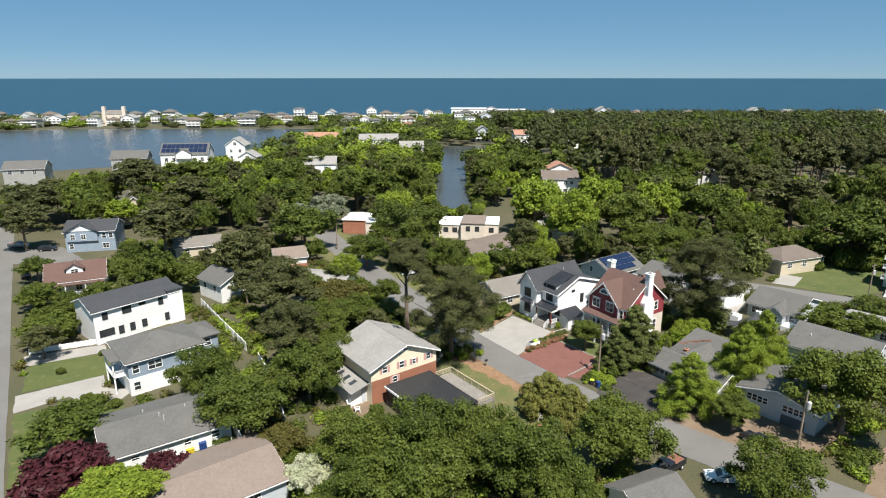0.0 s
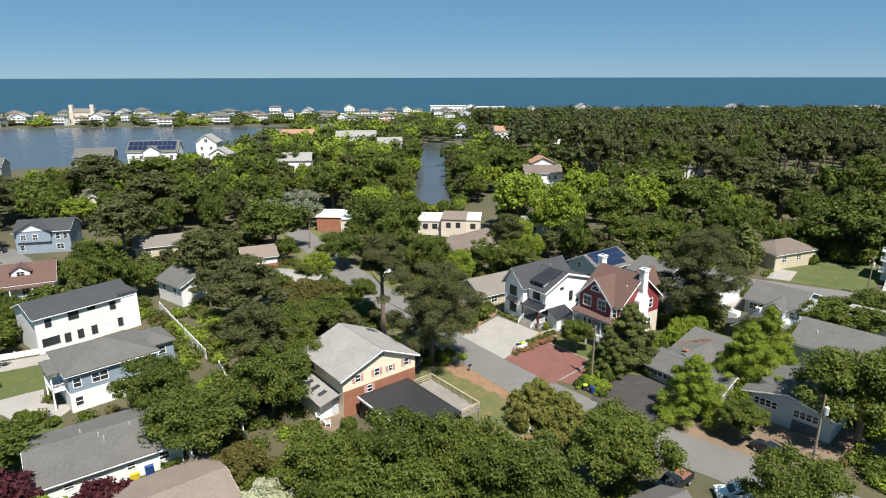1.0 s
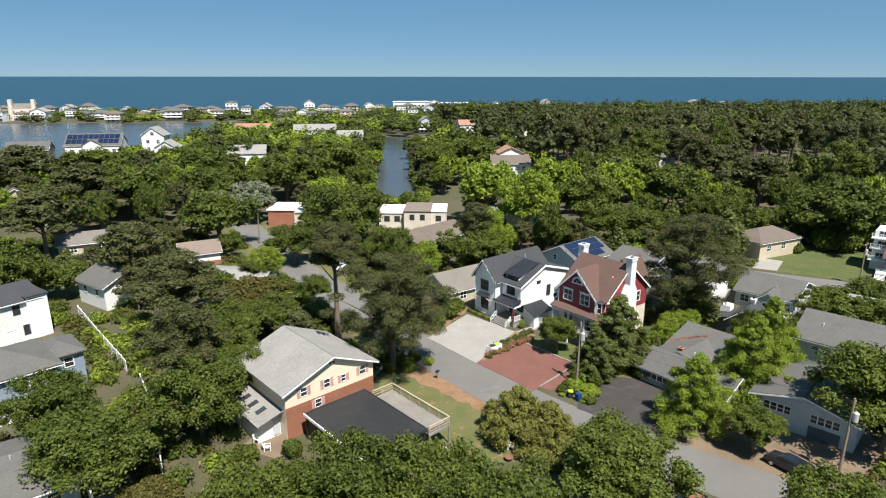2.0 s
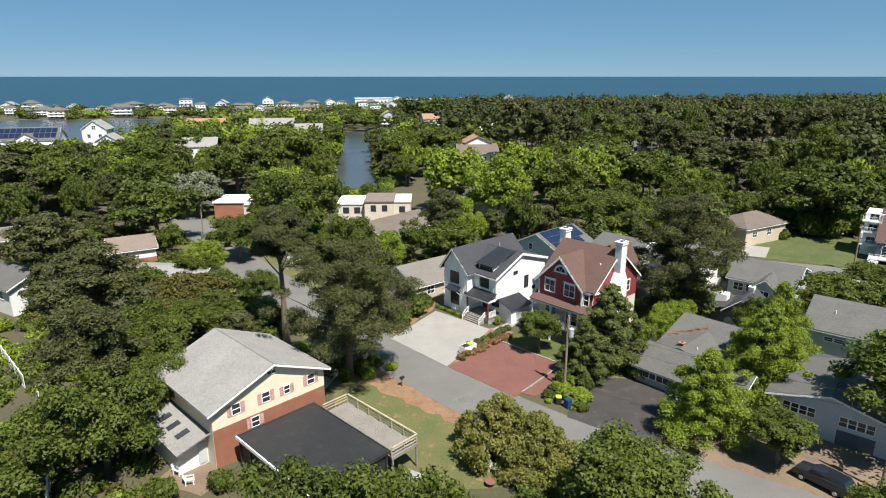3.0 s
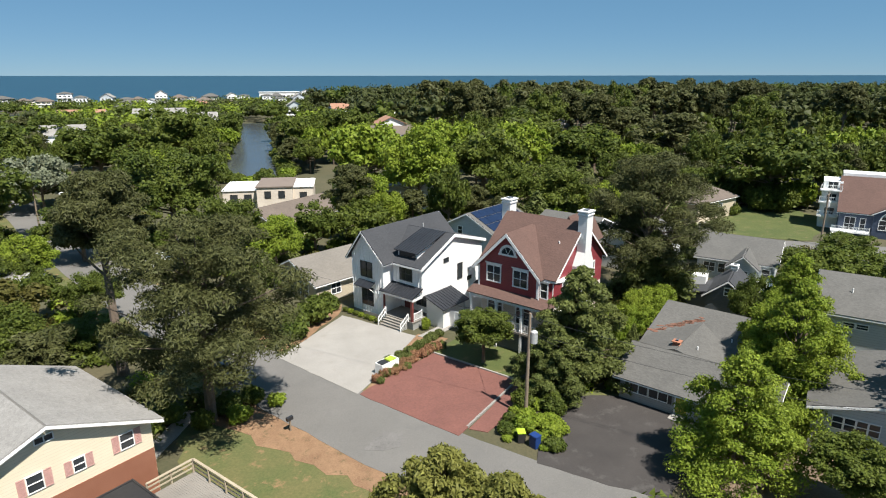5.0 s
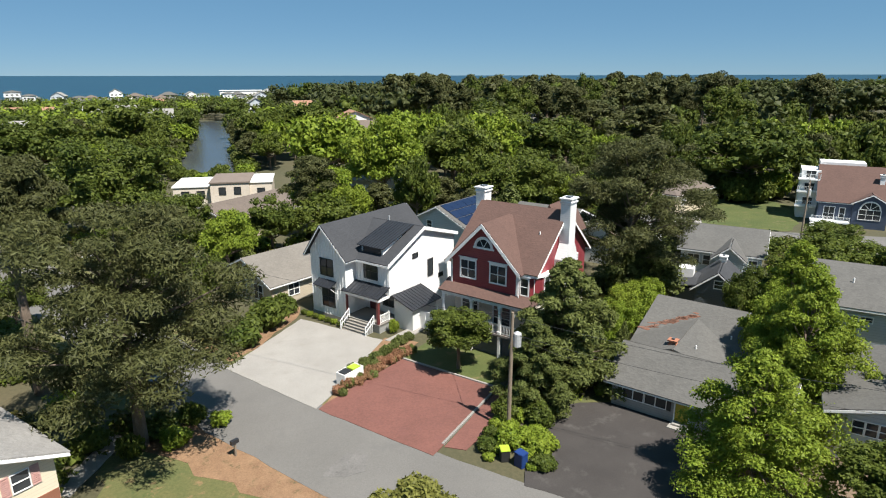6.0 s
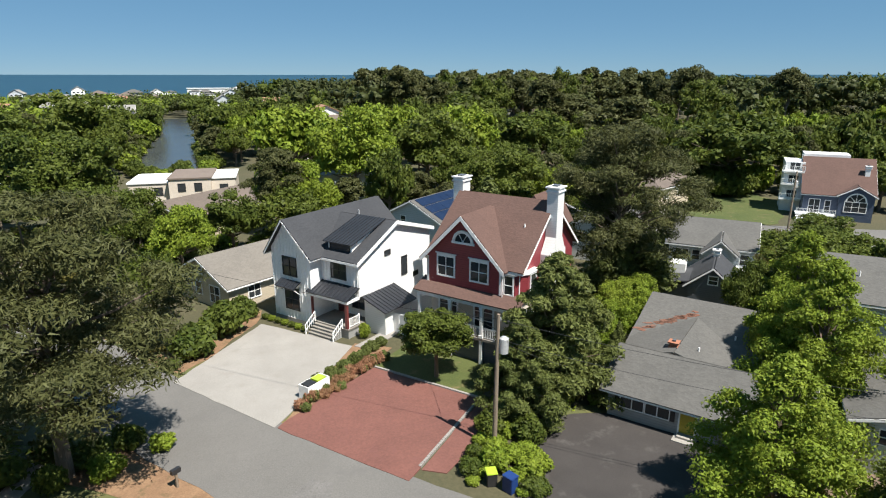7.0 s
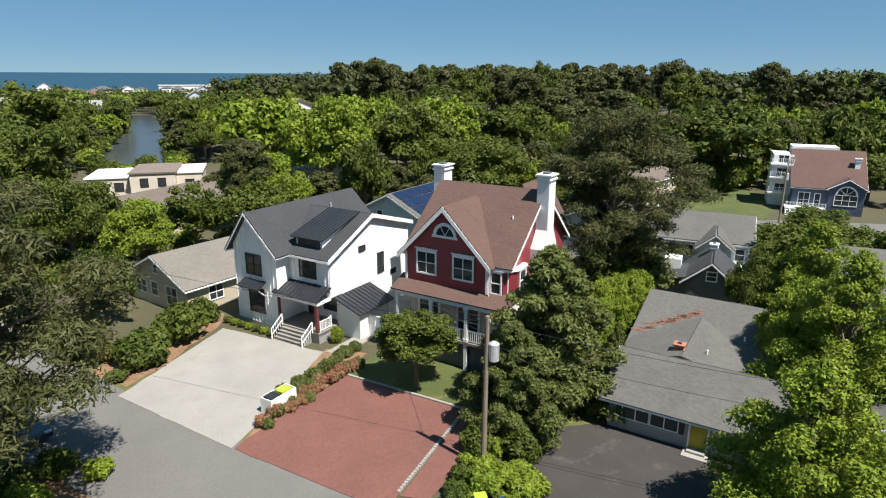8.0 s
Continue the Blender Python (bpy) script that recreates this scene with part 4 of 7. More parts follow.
def steps(h, x0, x1, y, z, n, mat, tread=0.3):
    """A flight going down towards -y from height z."""
    st = None
    for i in range(n):
        zz = z - z / n * (i + 1) + z / n * 0.0
        part("step", boxes((x0, x1, y - tread * (i + 1) - 0.03, y - tread * i, zz, zz + 0.06)), M[mat], h)
        part("riser", boxes((x0 + 0.05, x1 - 0.05, y - tread * (i + 1) + 0.03, y - tread * i, 0, zz)), M["gray_siding"], h)


# --- white farmhouse
white = thing("house", "white board-and-batten farmhouse with charcoal shingle roof", "house", pose(19.6, 123.7, 0, 0, 0, S), "houses of the neighbourhood")
part("wall", gable_walls(0, 5.1, 0, 13, -0.3, 7.2, 10.05, "y", 0.42), M["white_paint"], white, "white board-and-batten front gable")
part("roof", gable_roof(0, 5.1, 0, 13, 7.2, 10.05, "y", 0.5, 0.42), M["roof_charcoal"], white)
trims(white, 0, 5.1, 0, 13, 7.2, 10.05, "y", 0.5, 0.42, "white_paint")
bm = bmesh.new()
ring = [(1.5, 3.5), (12.8, 3.5), (12.8, 7.75), (6.9, 9.45), (1.5, 6.95)]
prism(bm, [(4.9, y, z) for y, z in ring], [(9.6, y, z) for y, z in ring])
bmesh.ops.recalc_face_normals(bm, faces=bm.faces[:])
part("wall", bm, M["white_paint"], white, "white siding side wall")
part("lower_wall", boxes((4.9, 9.598, 2.9, 12.8, -0.3, 3.5)), M["white_paint"], white)
bm = bmesh.new()
slope(bm, (2.2, 1.0, 6.72), (9.95, 1.0, 6.72), (9.95, 6.9, 9.5), (2.2, 6.9, 9.5))
bmesh.ops.recalc_face_normals(bm, faces=bm.faces[:])
part("roof", bm, M["roof_charcoal"], white)
bm = bmesh.new()
slope(bm, (9.95, 13.1, 7.7), (2.2, 13.1, 7.7), (2.2, 6.9, 9.5), (9.95, 6.9, 9.5))
bmesh.ops.recalc_face_normals(bm, faces=bm.faces[:])
part("roof", bm, M["roof_charcoal"], white)
for q in ([(1.0, 6.55), (6.9, 9.33), (6.9, 9.7), (1.0, 6.92)], [(6.9, 9.33), (13.1, 7.53), (13.1, 7.9), (6.9, 9.7)]):
    bm = bmesh.new()
    prism(bm, [(9.96, y, z) for y, z in q], [(10.0, y, z) for y, z in q])
    bmesh.ops.recalc_face_normals(bm, faces=bm.faces[:])
    part("fascia", bm, M["white_paint"], white)
part("gutter", boxes((5.3, 10.0, 0.9, 0.98, 6.6, 6.8)), M["white_paint"], white)
for i in range(13):
    u = 0.06 + i * 0.415
    top = 7.2 + 2.85 * (u / 2.142 if u < 2.142 else (5.1 - u) / 2.958) - 0.12
    for z0, z1 in (((0.45, 1.2), (4.3, 4.62), (6.62, top)) if abs(u - 2.45) < 1.02 else ((0.45, top),)):
        part("batten", boxes((u - 0.025, u + 0.025, -0.035, 0.0, z0, z1)), M["white_paint"], white)
for i in range(11):
    u = 5.3 + i * 0.415
    for z0, z1 in (((4.4, 4.78), (6.62, 6.75)) if abs(u - 7.2) < 1.02 else ((4.4, 6.75),)):
        part("batten", boxes((u - 0.025, u + 0.025, 1.465, 1.5, z0, z1)), M["white_paint"], white)
part("foundation", boxes((-0.03, 5.13, -0.05, 13, -0.3, 0.42)), M["concrete"], white)
for u, z, w, h in ((2.4, 4.75, 1.75, 1.75), (2.5, 1.35, 1.75, 2.1)):
    window(white, "S", 0, u, z, w, h, "black_frame", 2, 2, 0.07)
window(white, "S", 1.5, 7.2, 4.9, 1.75, 1.6, "black_frame", 2, 2, 0.07)
for v, z, w, h in ((5.7, 6.55, 0.8, 0.42), (8.3, 3.9, 0.85, 1.85), (10.2, 3.3, 0.75, 0.4), (11.6, 1.0, 0.8, 1.0)):
    window(white, "E", 9.6, v, z, w, h, "black_frame", 1, 1, 0.06)
seamed(white, (1.25, -0.95, 3.72), (3.75, -0.95, 3.72), (3.75, 0, 4.2), (1.25, 0, 4.2), n=6, label="dark metal awning over the window")
for u in (1.4, 3.6):
    bm = bmesh.new()
    tube(bm, (u, -0.8, 3.66), (u, -0.02, 2.95), 0.05, 0.05, 4)
    part("bracket", bm, M["white_paint"], white)
# shed dormer with a low wide window
bm = bmesh.new()
prism(bm, [(5.5, 2.1, 6.6), (5.5, 6.8, 6.6), (5.5, 6.8, 9.5), (5.5, 2.1, 8.1)], [(8.4, 2.1, 6.6), (8.4, 6.8, 6.6), (8.4, 6.8, 9.5), (8.4, 2.1, 8.1)])
bmesh.ops.recalc_face_normals(bm, faces=bm.faces[:])
part("dormer", bm, M["white_paint"], white)
seamed(white, (5.2, 1.75, 8.08), (8.7, 1.75, 8.08), (8.7, 6.8, 9.62), (5.2, 6.8, 9.62), n=9)
window(white, "S", 2.1, 6.95, 7.5, 2.3, 0.45, "black_frame", 1, 1, 0.07)
# porch
seamed(white, (4.75, -0.35, 3.6), (9.75, -0.35, 3.6), (9.75, 1.48, 4.35), (4.75, 1.48, 4.35), n=11)
part("porch_beam", boxes((5.12, 9.65, -0.22, -0.06, 3.32, 3.56)), M["white_paint"], white)
part("porch_beam", boxes((9.5, 9.65, -0.06, 1.48, 3.32, 3.56)), M["white_paint"], white)
part("porch_ceiling", boxes((5.12, 9.5, -0.06, 2.9, 3.4, 3.46)), M["white_paint"], white)
part("porch_floor", boxes((5.12, 9.7, -0.25, 2.9, 0.8, 0.95)), M["deck"], white)
part("porch_skirt", boxes((5.2, 9.62, -0.15, -0.09, 0, 0.8)), M["gray_siding"], white)
part("porch_skirt", boxes((9.56, 9.62, -0.09, 1.5, 0, 0.8)), M["gray_siding"], white)
part("porch_post", boxes((9.3, 9.56, -0.2, 0.06, 0.95, 3.32)), M["porch_red"], white, "dark red porch post")
part("porch_post", boxes((5.15, 5.3, -0.2, 0.02, 0.95, 3.32)), M["porch_red"], white, "dark red porch post")
door(white, "S", 2.9, 6.2, 0.95, 1.1, 2.15, "porch_red", "white_paint")
window(white, "S", 2.9, 8.3, 1.75, 1.5, 1.3, "black_frame", 2, 1, 0.07)
steps(white, 5.7, 8.9, -0.25, 0.95, 5, "deck", 0.27)
for u in (5.6, 9.0):
    bm = bmesh.new()
    tube(bm, (u, -0.25, 1.85), (u, -1.5, 0.95), 0.045, 0.045, 6)
    rail = part("stair_rail", bm, M["white_paint"], white, "white stair handrail")
    bm = bmesh.new()
    tube(bm, (u, -0.25, 1.3), (u, -1.5, 0.4), 0.035, 0.035, 6)
    part("lower_rail", bm, M["white_paint"], rail)
    for k in range(6):
        yy, zz = -0.25 - k * 0.25, 1.85 - k * 0.18
        bm = bmesh.new()
        tube(bm, (u, yy, zz - 0.95), (u, yy, zz), 0.025 if 0 < k < 5 else 0.06, 0.025 if 0 < k < 5 else 0.06, 5)
        part("baluster", bm, M["white_paint"], rail)
railing(white, (9.5, 0.1), (9.5, 1.45), 0.95, 0.9, 0.16)
# lean-to store at the side
bm = bmesh.new()
prism(bm, [(9.6, 2.2, -0.2), (12.0, 2.2, -0.2), (12.0, 2.2, 2.4), (9.6, 2.2, 3.2)][::-1], [(9.6, 6.2, -0.2), (12.0, 6.2, -0.2), (12.0, 6.2, 2.4), (9.6, 6.2, 3.2)][::-1])
bmesh.ops.recalc_face_normals(bm, faces=bm.faces[:])
part("side_store", bm, M["white_siding"], white)
seamed(white, (12.35, 1.8, 2.32), (12.35, 6.5, 2.32), (9.6, 6.5, 3.35), (9.6, 1.8, 3.35), n=10)
part("garden_wall", boxes((12.0, 12.15, 6.0, 11.5, -0.2, 2.2)), M["white_siding"], white)
part("garden_wall", boxes((12.0, 14.2, 3.4, 3.55, -0.2, 1.9)), M["white_siding"], white)
door(white, "S", 3.4, 13.2, 0.05, 0.95, 1.8, "white_paint")
part("stack_vent", boxes((3.3, 3.42, 8.9, 9.02, 8.9, 9.6)), M["steel"], white)

# --- red clapboard house
red = thing("house", "red clapboard house with brown shingle roof and white porch", "house", pose(32.6, 110.2, 0, 0, 0, S), "houses of the neighbourhood")
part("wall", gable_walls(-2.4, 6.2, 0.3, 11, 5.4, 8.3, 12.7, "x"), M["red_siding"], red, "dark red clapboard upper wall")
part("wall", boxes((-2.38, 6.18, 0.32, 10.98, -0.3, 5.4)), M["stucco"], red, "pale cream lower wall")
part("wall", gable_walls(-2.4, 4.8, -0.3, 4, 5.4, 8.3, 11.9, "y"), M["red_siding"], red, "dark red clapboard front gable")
part("roof", gable_roof(-2.4, 6.2, 0.3, 11, 8.3, 12.7, "x", 0.4), M["roof_brown"], red)
trims(red, -2.4, 6.2, 0.3, 11, 8.3, 12.7, "x", 0.4, 0.5, "white_paint", 0.3)
bm = bmesh.new()
for s in (-1, 1):
    e = 1.2 + s * 4.0
    slope(bm, (e, -0.75, 7.9), (e, 0.0, 7.9), (1.2, 4.6, 11.95), (1.2, -0.75, 11.95))
bmesh.ops.recalc_face_normals(bm, faces=bm.faces[:])
part("roof", bm, M["roof_brown"], red, "brown shingle front gable roof")
for s in (-1, 1):
    bm = bmesh.new()
    q = [(1.2 + s * 4.0, 7.68), (1.2, 11.72), (1.2, 12.12), (1.2 + s * 4.0, 8.08)]
    prism(bm, [(x, -0.8, z) for x, z in q], [(x, -0.76, z) for x, z in q])
    bmesh.ops.recalc_face_normals(bm, faces=bm.faces[:])
    part("fascia", bm, M["white_paint"], red)
bm = bmesh.new()
prism(bm, [(2.4, 6.5, 10.0), (6.0, 6.5, 10.0), (4.2, 6.5, 13.0)], [(2.4, 11.5, 10.0), (6.0, 11.5, 10.0), (4.2, 11.5, 13.0)])
bmesh.ops.recalc_face_normals(bm, faces=bm.faces[:])
part("roof", bm, M["roof_brown"], red, "brown shingle rear gable")
for u in (-2.3, 4.7):
    part("corner_board", boxes((u - 0.1, u + 0.1, -0.34, -0.2, 5.6, 8.2)), M["white_paint"], red)
for u in (-0.45, 2.75):
    window(red, "S", -0.3, u, 6.75, 1.55, 1.6, "white_paint", 2, 2, 0.14, head=0.12)
# half-round gable window
bm, gm = bmesh.new(), bmesh.new()
arc = [(math.cos(math.pi * k / 12), math.sin(math.pi * k / 12)) for k in range(13)]
for k in range(12):
    (c0, s0), (c1, s1) = arc[k], arc[k + 1]
    q = [(0.75 * c0, 0.75 * s0), (1.0 * c0, 1.0 * s0), (1.0 * c1, 1.0 * s1), (0.75 * c1, 0.75 * s1)]
    prism(bm, [(1.2 + x, -0.3, 9.85 + z) for x, z in q], [(1.2 + x, -0.4, 9.85 + z) for x, z in q])
box(bm, 0.1, 2.3, -0.42, -0.3, 9.68, 9.85)
for a in (60, 120):
    tube(bm, (1.2, -0.36, 9.85), (1.2 + 0.75 * math.cos(radians(a)), -0.36, 9.85 + 0.75 * math.sin(radians(a))), 0.03, 0.03, 4)
bmesh.ops.recalc_face_normals(bm, faces=bm.faces[:])
aw = part("window", bm, M["white_paint"], red, "white half-round gable window")
prism(gm, [(1.2 + 0.76 * c, -0.3, 9.85 + 0.76 * s) for c, s in arc], [(1.2 + 0.76 * c, -0.34, 9.85 + 0.76 * s) for c, s in arc])
bmesh.ops.recalc_face_normals(gm, faces=gm.faces[:])
part("pane", gm, M["glass"], aw)
# corner bay
bm = slab([(4.8, 0.3), (4.8, -0.1), (5.9, -0.1), (6.6, 0.8), (6.6, 2.6), (6.2, 2.6), (6.2, 0.3)], 5.6, 7.75)
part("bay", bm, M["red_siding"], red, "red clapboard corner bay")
part("bay_cornice", slab([(4.75, 0.3), (4.75, -0.2), (5.95, -0.2), (6.72, 0.75), (6.72, 2.7), (6.2, 2.7), (6.2, 0.3)], 7.75, 7.85), M["white_paint"], red)
window(red, "S", -0.1, 5.35, 6.1, 0.7, 1.5, "white_paint", 1, 2, 0.12)
window(red, "E", 6.6, 1.7, 6.1, 0.9, 1.5, "white_paint", 1, 2, 0.12)
window(red, "E", 6.2, 8.6, 6.4, 0.9, 1.5, "white_paint", 1, 2, 0.12)
for v, z in ((2.0, 2.7), (8.5, 2.7)):
    window(red, "E", 6.18, v, z, 1.0, 1.6, "white_paint", 1, 2, 0.1)
# porch with its own roof, posts and rails
bm = bmesh.new()
slope(bm, (-3.0, -1.5, 5.3), (6.9, -1.5, 5.3), (6.9, 0.3, 6.05), (-3.0, 0.3, 6.05), 0.12)
bmesh.ops.recalc_face_normals(bm, faces=bm.faces[:])
part("porch_roof", bm, M["roof_brown"], red, "brown shingle porch roof")
part("porch_beam", boxes((-2.7, 6.5, -1.38, -1.2, 5.0, 5.28)), M["white_paint"], red)
part("porch_floor", boxes((-2.6, 6.5, -1.45, 0.32, 2.15, 2.35)), M["deck"], red)
part("porch_skirt", boxes((-2.5, 6.4, -1.0, -0.93, 0, 2.15)), M["slate_siding"], red, "dark lattice under the porch")
for u in (-2.5, 0.6, 3.6, 6.3):
    part("porch_post", stack(bmesh.new(), u, -1.28, [(0.0, 0.13, 0.13), (2.35, 0.13, 0.13), (2.36, 0.17, 0.16), (2.6, 0.17, 0.16), (2.62, 0.12, 0.12), (4.75, 0.12, 0.12), (4.8, 0.17, 0.16), (5.0, 0.17, 0.16)]), M["white_paint"], red)
for a, b in ((-2.4, 0.5), (0.7, 3.5), (3.7, 6.2)):
    railing(red, (a, -1.3), (b, -1.3), 2.35, 0.95, 0.15)
for u in (-0.6, 2.9):
    f = window(red, "S", 0.32, u, 2.45, 1.7, 2.2, "white_paint", 2, 3, 0.16, name="french_door", head=0.1)
chimney(red, -2.95, 6.2, -0.2, 14.1, 1.0, 1.3, "white_siding")
ch = chimney(red, 6.75, 5.2, -0.2, 14.2, 0.95, 1.3, "white_siding")
part("chimney_base", boxes((6.2, 7.2, 3.9, 6.7, -0.2, 8.6)), M["white_siding"], red)
bm = bmesh.new()
prism(bm, [(6.2, 3.9, 8.6), (7.2, 3.9, 8.6), (7.2, 6.7, 8.6), (6.2, 6.7, 8.6)], [(6.3, 4.55, 10.0), (7.22, 4.55, 10.0), (7.22, 5.85, 10.0), (6.3, 5.85, 10.0)])
bmesh.ops.recalc_face_normals(bm, faces=bm.faces[:])
part("chimney_shoulder", bm, M["white_siding"], red)
bm = bmesh.new()
tube(bm, (5.0, 3.2, 10.3), (5.0, 3.2, 11.15), 0.07, 0.07, 8)
part("vent_pipe", bm, M["white_paint"], red)
for u, v in ((4.95, -0.45), (6.15, 0.2)):
    bm = bmesh.new()
    tube(bm, (u, v, 5.9), (u, v, 8.2), 0.05, 0.05, 6)
    part("downpipe", bm, M["white_paint"], red)

# --- cream house with brick ground floor
cream = simple_house("cream sided house over a brick ground floor", -8.2, 86.6, 36, 12.2, 11.2, 6.05, 8.55, "y", "cream_siding", "roof_light", over=0.55, at=0.52)
part("brick_wall", boxes((0.02, 12.18, -0.03, 11.18, -0.4, 4.0)), M["brick"], cream, "orange-red brick ground floor")
for u in (2.4, 5.5, 7.8, 10.6):
    window(cream, "S", -0.0, u, 4.85, 0.6 if u == 7.8 else 0.78, 0.8 if u == 7.8 else 1.0, "white_paint", 1, 2, 0.05, "pink")
window(cream, "S", -0.03, 4.2, 2.8, 0.78, 0.95, "white_paint", 1, 2, 0.05, "pink")
window(cream, "S", 0, 6.3, 7.55, 0.9, 0.35, "white_paint", 2, 1, 0.06)
for v in (3, 8):
    window(cream, "E", 12.2, v, 4.6, 1.2, 1.2, "white_paint", 2, 2, 0.07)
bm = bmesh.new()
slope(bm, (-3.2, 0.6, 2.55), (-3.2, 12.4, 2.55), (0.3, 12.4, 3.5), (0.3, 0.6, 3.5), 0.14)
bmesh.ops.recalc_face_normals(bm, faces=bm.faces[:])
part("side_roof", bm, M["roof_light"], cream, "low lean-to roof with skylights")
part("side_room", boxes((-2.8, 0.02, 1.6, 12, -0.3, 2.55)), M["white_siding"], cream)
for v in (2.6, 4.6, 6.6):
    bm = bmesh.new()
    slope(bm, (-2.2, v, 2.99), (-2.2, v + 0.7, 2.99), (-1.0, v + 0.7, 3.32), (-1.0, v, 3.32), 0.08)
    bmesh.ops.recalc_face_normals(bm, faces=bm.faces[:])
    part("skylight", bm, M["glass"], cream)
part("entry_door", boxes((-0.9, -0.1, 1.5, 1.6, 0.3, 2.4)), M["paleblue_siding"], cream, "pale blue side door")
# flat-roofed block in front of it
annex = thing("flat_roof_annex", "dark annex with a black membrane flat roof", "building", pose(-8.2, 86.6, 0, 0, 0, 36))
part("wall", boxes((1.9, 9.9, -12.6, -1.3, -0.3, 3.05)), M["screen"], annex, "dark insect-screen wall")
for u, v in [(1.86, -12.6 + 1.88 * k) for k in range(7)] + [(9.94, -12.6 + 1.88 * k) for k in range(7)] + [(1.9 + 2.0 * k, -12.64) for k in range(5)]:
    part("frame_post", boxes((u - 0.07, u + 0.07, v - 0.07, v + 0.07, -0.3, 2.94)), M["black_frame"], annex)
part("roof", boxes((1.7, 10.1, -12.8, -1.1, 3.05, 3.2)), M["membrane"], annex, "black membrane roof with faded patches")
for r in ((1.62, 1.74, -12.9, -1.0, 2.95, 3.26), (10.06, 10.18, -12.9, -1.0, 2.95, 3.26), (1.74, 10.06, -12.9, -12.78, 2.95, 3.26), (1.74, 10.06, -1.12, -1.0, 2.95, 3.26)):
    part("roof_edge", boxes(r), M["white_paint" if r[0] < 1.7 else "black_frame"], annex)
deck = thing("timber_deck", "raised weathered timber deck with a wooden railing", "deck", pose(-8.2, 86.6, 0, 0, 0, 36))
for i in range(22):
    u = 10.25 + i * 0.145
    part("plank", boxes((u, u + 0.135, -13.0, -2.4, 2.45, 2.5)), M["deck"], deck)
for r in ((10.25, 13.4, -13.0, -12.9, 2.2, 2.45), (10.25, 13.4, -2.5, -2.4, 2.2, 2.45), (13.3, 13.4, -12.9, -2.5, 2.2, 2.45)):
    part("joist", boxes(r), M["deck"], deck)
for u, v in ((10.4, -12.9), (13.3, -12.9), (13.3, -7.7), (13.3, -2.5), (10.4, -2.5)):
    part("post", boxes((u - 0.07, u + 0.07, v - 0.07, v + 0.07, 0, 2.2)), M["deck"], deck)
for a, b in (((13.35, -12.95), (13.35, -2.45)), ((10.3, -2.45), (13.35, -2.45)), ((10.3, -12.95), (13.35, -12.95))):
    a, b = Vector(a), Vector(b)
    ang = math.degrees(math.atan2(b.y - a.y, b.x - a.x))
    L = (b - a).length
    rail = part("railing", boxes((0, L, -0.09, 0.09, 0.93, 0.98), (0, L, -0.02, 0.02, 0.62, 0.72), (0, L, -0.02, 0.02, 0.3, 0.4)), M["rail_wood"], deck, "pale timber railing")
    rail.matrix_basis = pose(a.x, a.y, 2.5, 0, 0, ang)
    for i in range(max(1, round(L / 1.7)) + 1):
        u = L * i / max(1, round(L / 1.7))
        part("rail_post", boxes((u - 0.05, u + 0.05, 0.021, 0.12, -0.2, 0.93)), M["rail_wood"], rail)

# --- low gray house beside the dark drive
gray = thing("house", "low gray house with rust-stained gray shingle roofs", "house", pose(38.2, 96.1, 0, 0, 0, -57), "houses of the neighbourhood")
part("wall", gable_walls(0, 11.6, 0, 6.4, -0.3, 2.25, 3.9, "x", 0.53), M["gray_siding"], gray)
part("roof", gable_roof(0, 11.6, 0, 6.4, 2.25, 3.9, "x", 0.5, 0.53), M["roof_gray"], gray)
trims(gray, 0, 11.6, 0, 6.4, 2.25, 3.9, "x", 0.5, 0.53, "white_paint", 0.12)
part("rear_wall", gable_walls(-0.6, 9.0, 6.4, 17.4, -0.3, 2.6, 4.75, "x", 0.64), M["gray_siding"], gray)
part("rear_roof", gable_roof(-0.6, 9.0, 6.4, 17.4, 2.6, 4.75, "x", 0.35, 0.64), M["roof_gray"], gray)
bm = bmesh.new()
for e in (-0.7, 7.3):
    slope(bm, (e, 3.5, 3.0), (e, 8.0, 3.0), (3.3, 11.6, 4.1), (3.3, 3.5, 4.1), 0.12)
bmesh.ops.recalc_face_normals(bm, faces=bm.faces[:])
part("cross_roof", bm, M["roof_gray"], gray)
rr = random.Random(5)
for k in range(46):
    t = rr.random() ** 0.8
    u, v = -0.6 + 3.8 * t + rr.uniform(-0.2, 0.2), 8.0 + 3.5 * t + rr.uniform(0.0, 0.75 if rr.random() < 0.3 else 0.25)
    ring = []
    n0 = rr.randrange(6, 10)
    for q in range(n0):
        a, r0 = 2 * math.pi * q / n0, rr.uniform(0.05, 0.36)
        x, y = u + 1.5 * r0 * math.cos(a), v + 0.55 * r0 * math.sin(a) + 0.3 * r0 * math.cos(a)
        ring.append((x, y, 2.8 + (y - 6.4) * 2.15 / 7.04))
    bm = bmesh.new()
    prism(bm, ring, [(x, y, z + 0.03) for x, y, z in ring])
    bmesh.ops.recalc_face_normals(bm, faces=bm.faces[:])
    part("rust_streak", bm, M["rust"], gray, "rusty stain over the shingles")
for u in (1.25, 2.05, 2.95, 3.75):
    window(gray, "S", 0, u, 0.95, 0.75, 0.85, "white_paint", 1, 1, 0.06)
door(gray, "S", 0, 5.3, 0.05, 0.95, 1.9, "yellow")
part("door_step", boxes((4.6, 6.0, -1.0, -0.02, 0, 0.16), (4.8, 5.8, -0.6, -0.02, 0.16, 0.3)), M["concrete"], gray)
chimney(gray, 3.0, 4.7, 2.6, 4.55, 0.45, 0.45, "brick")
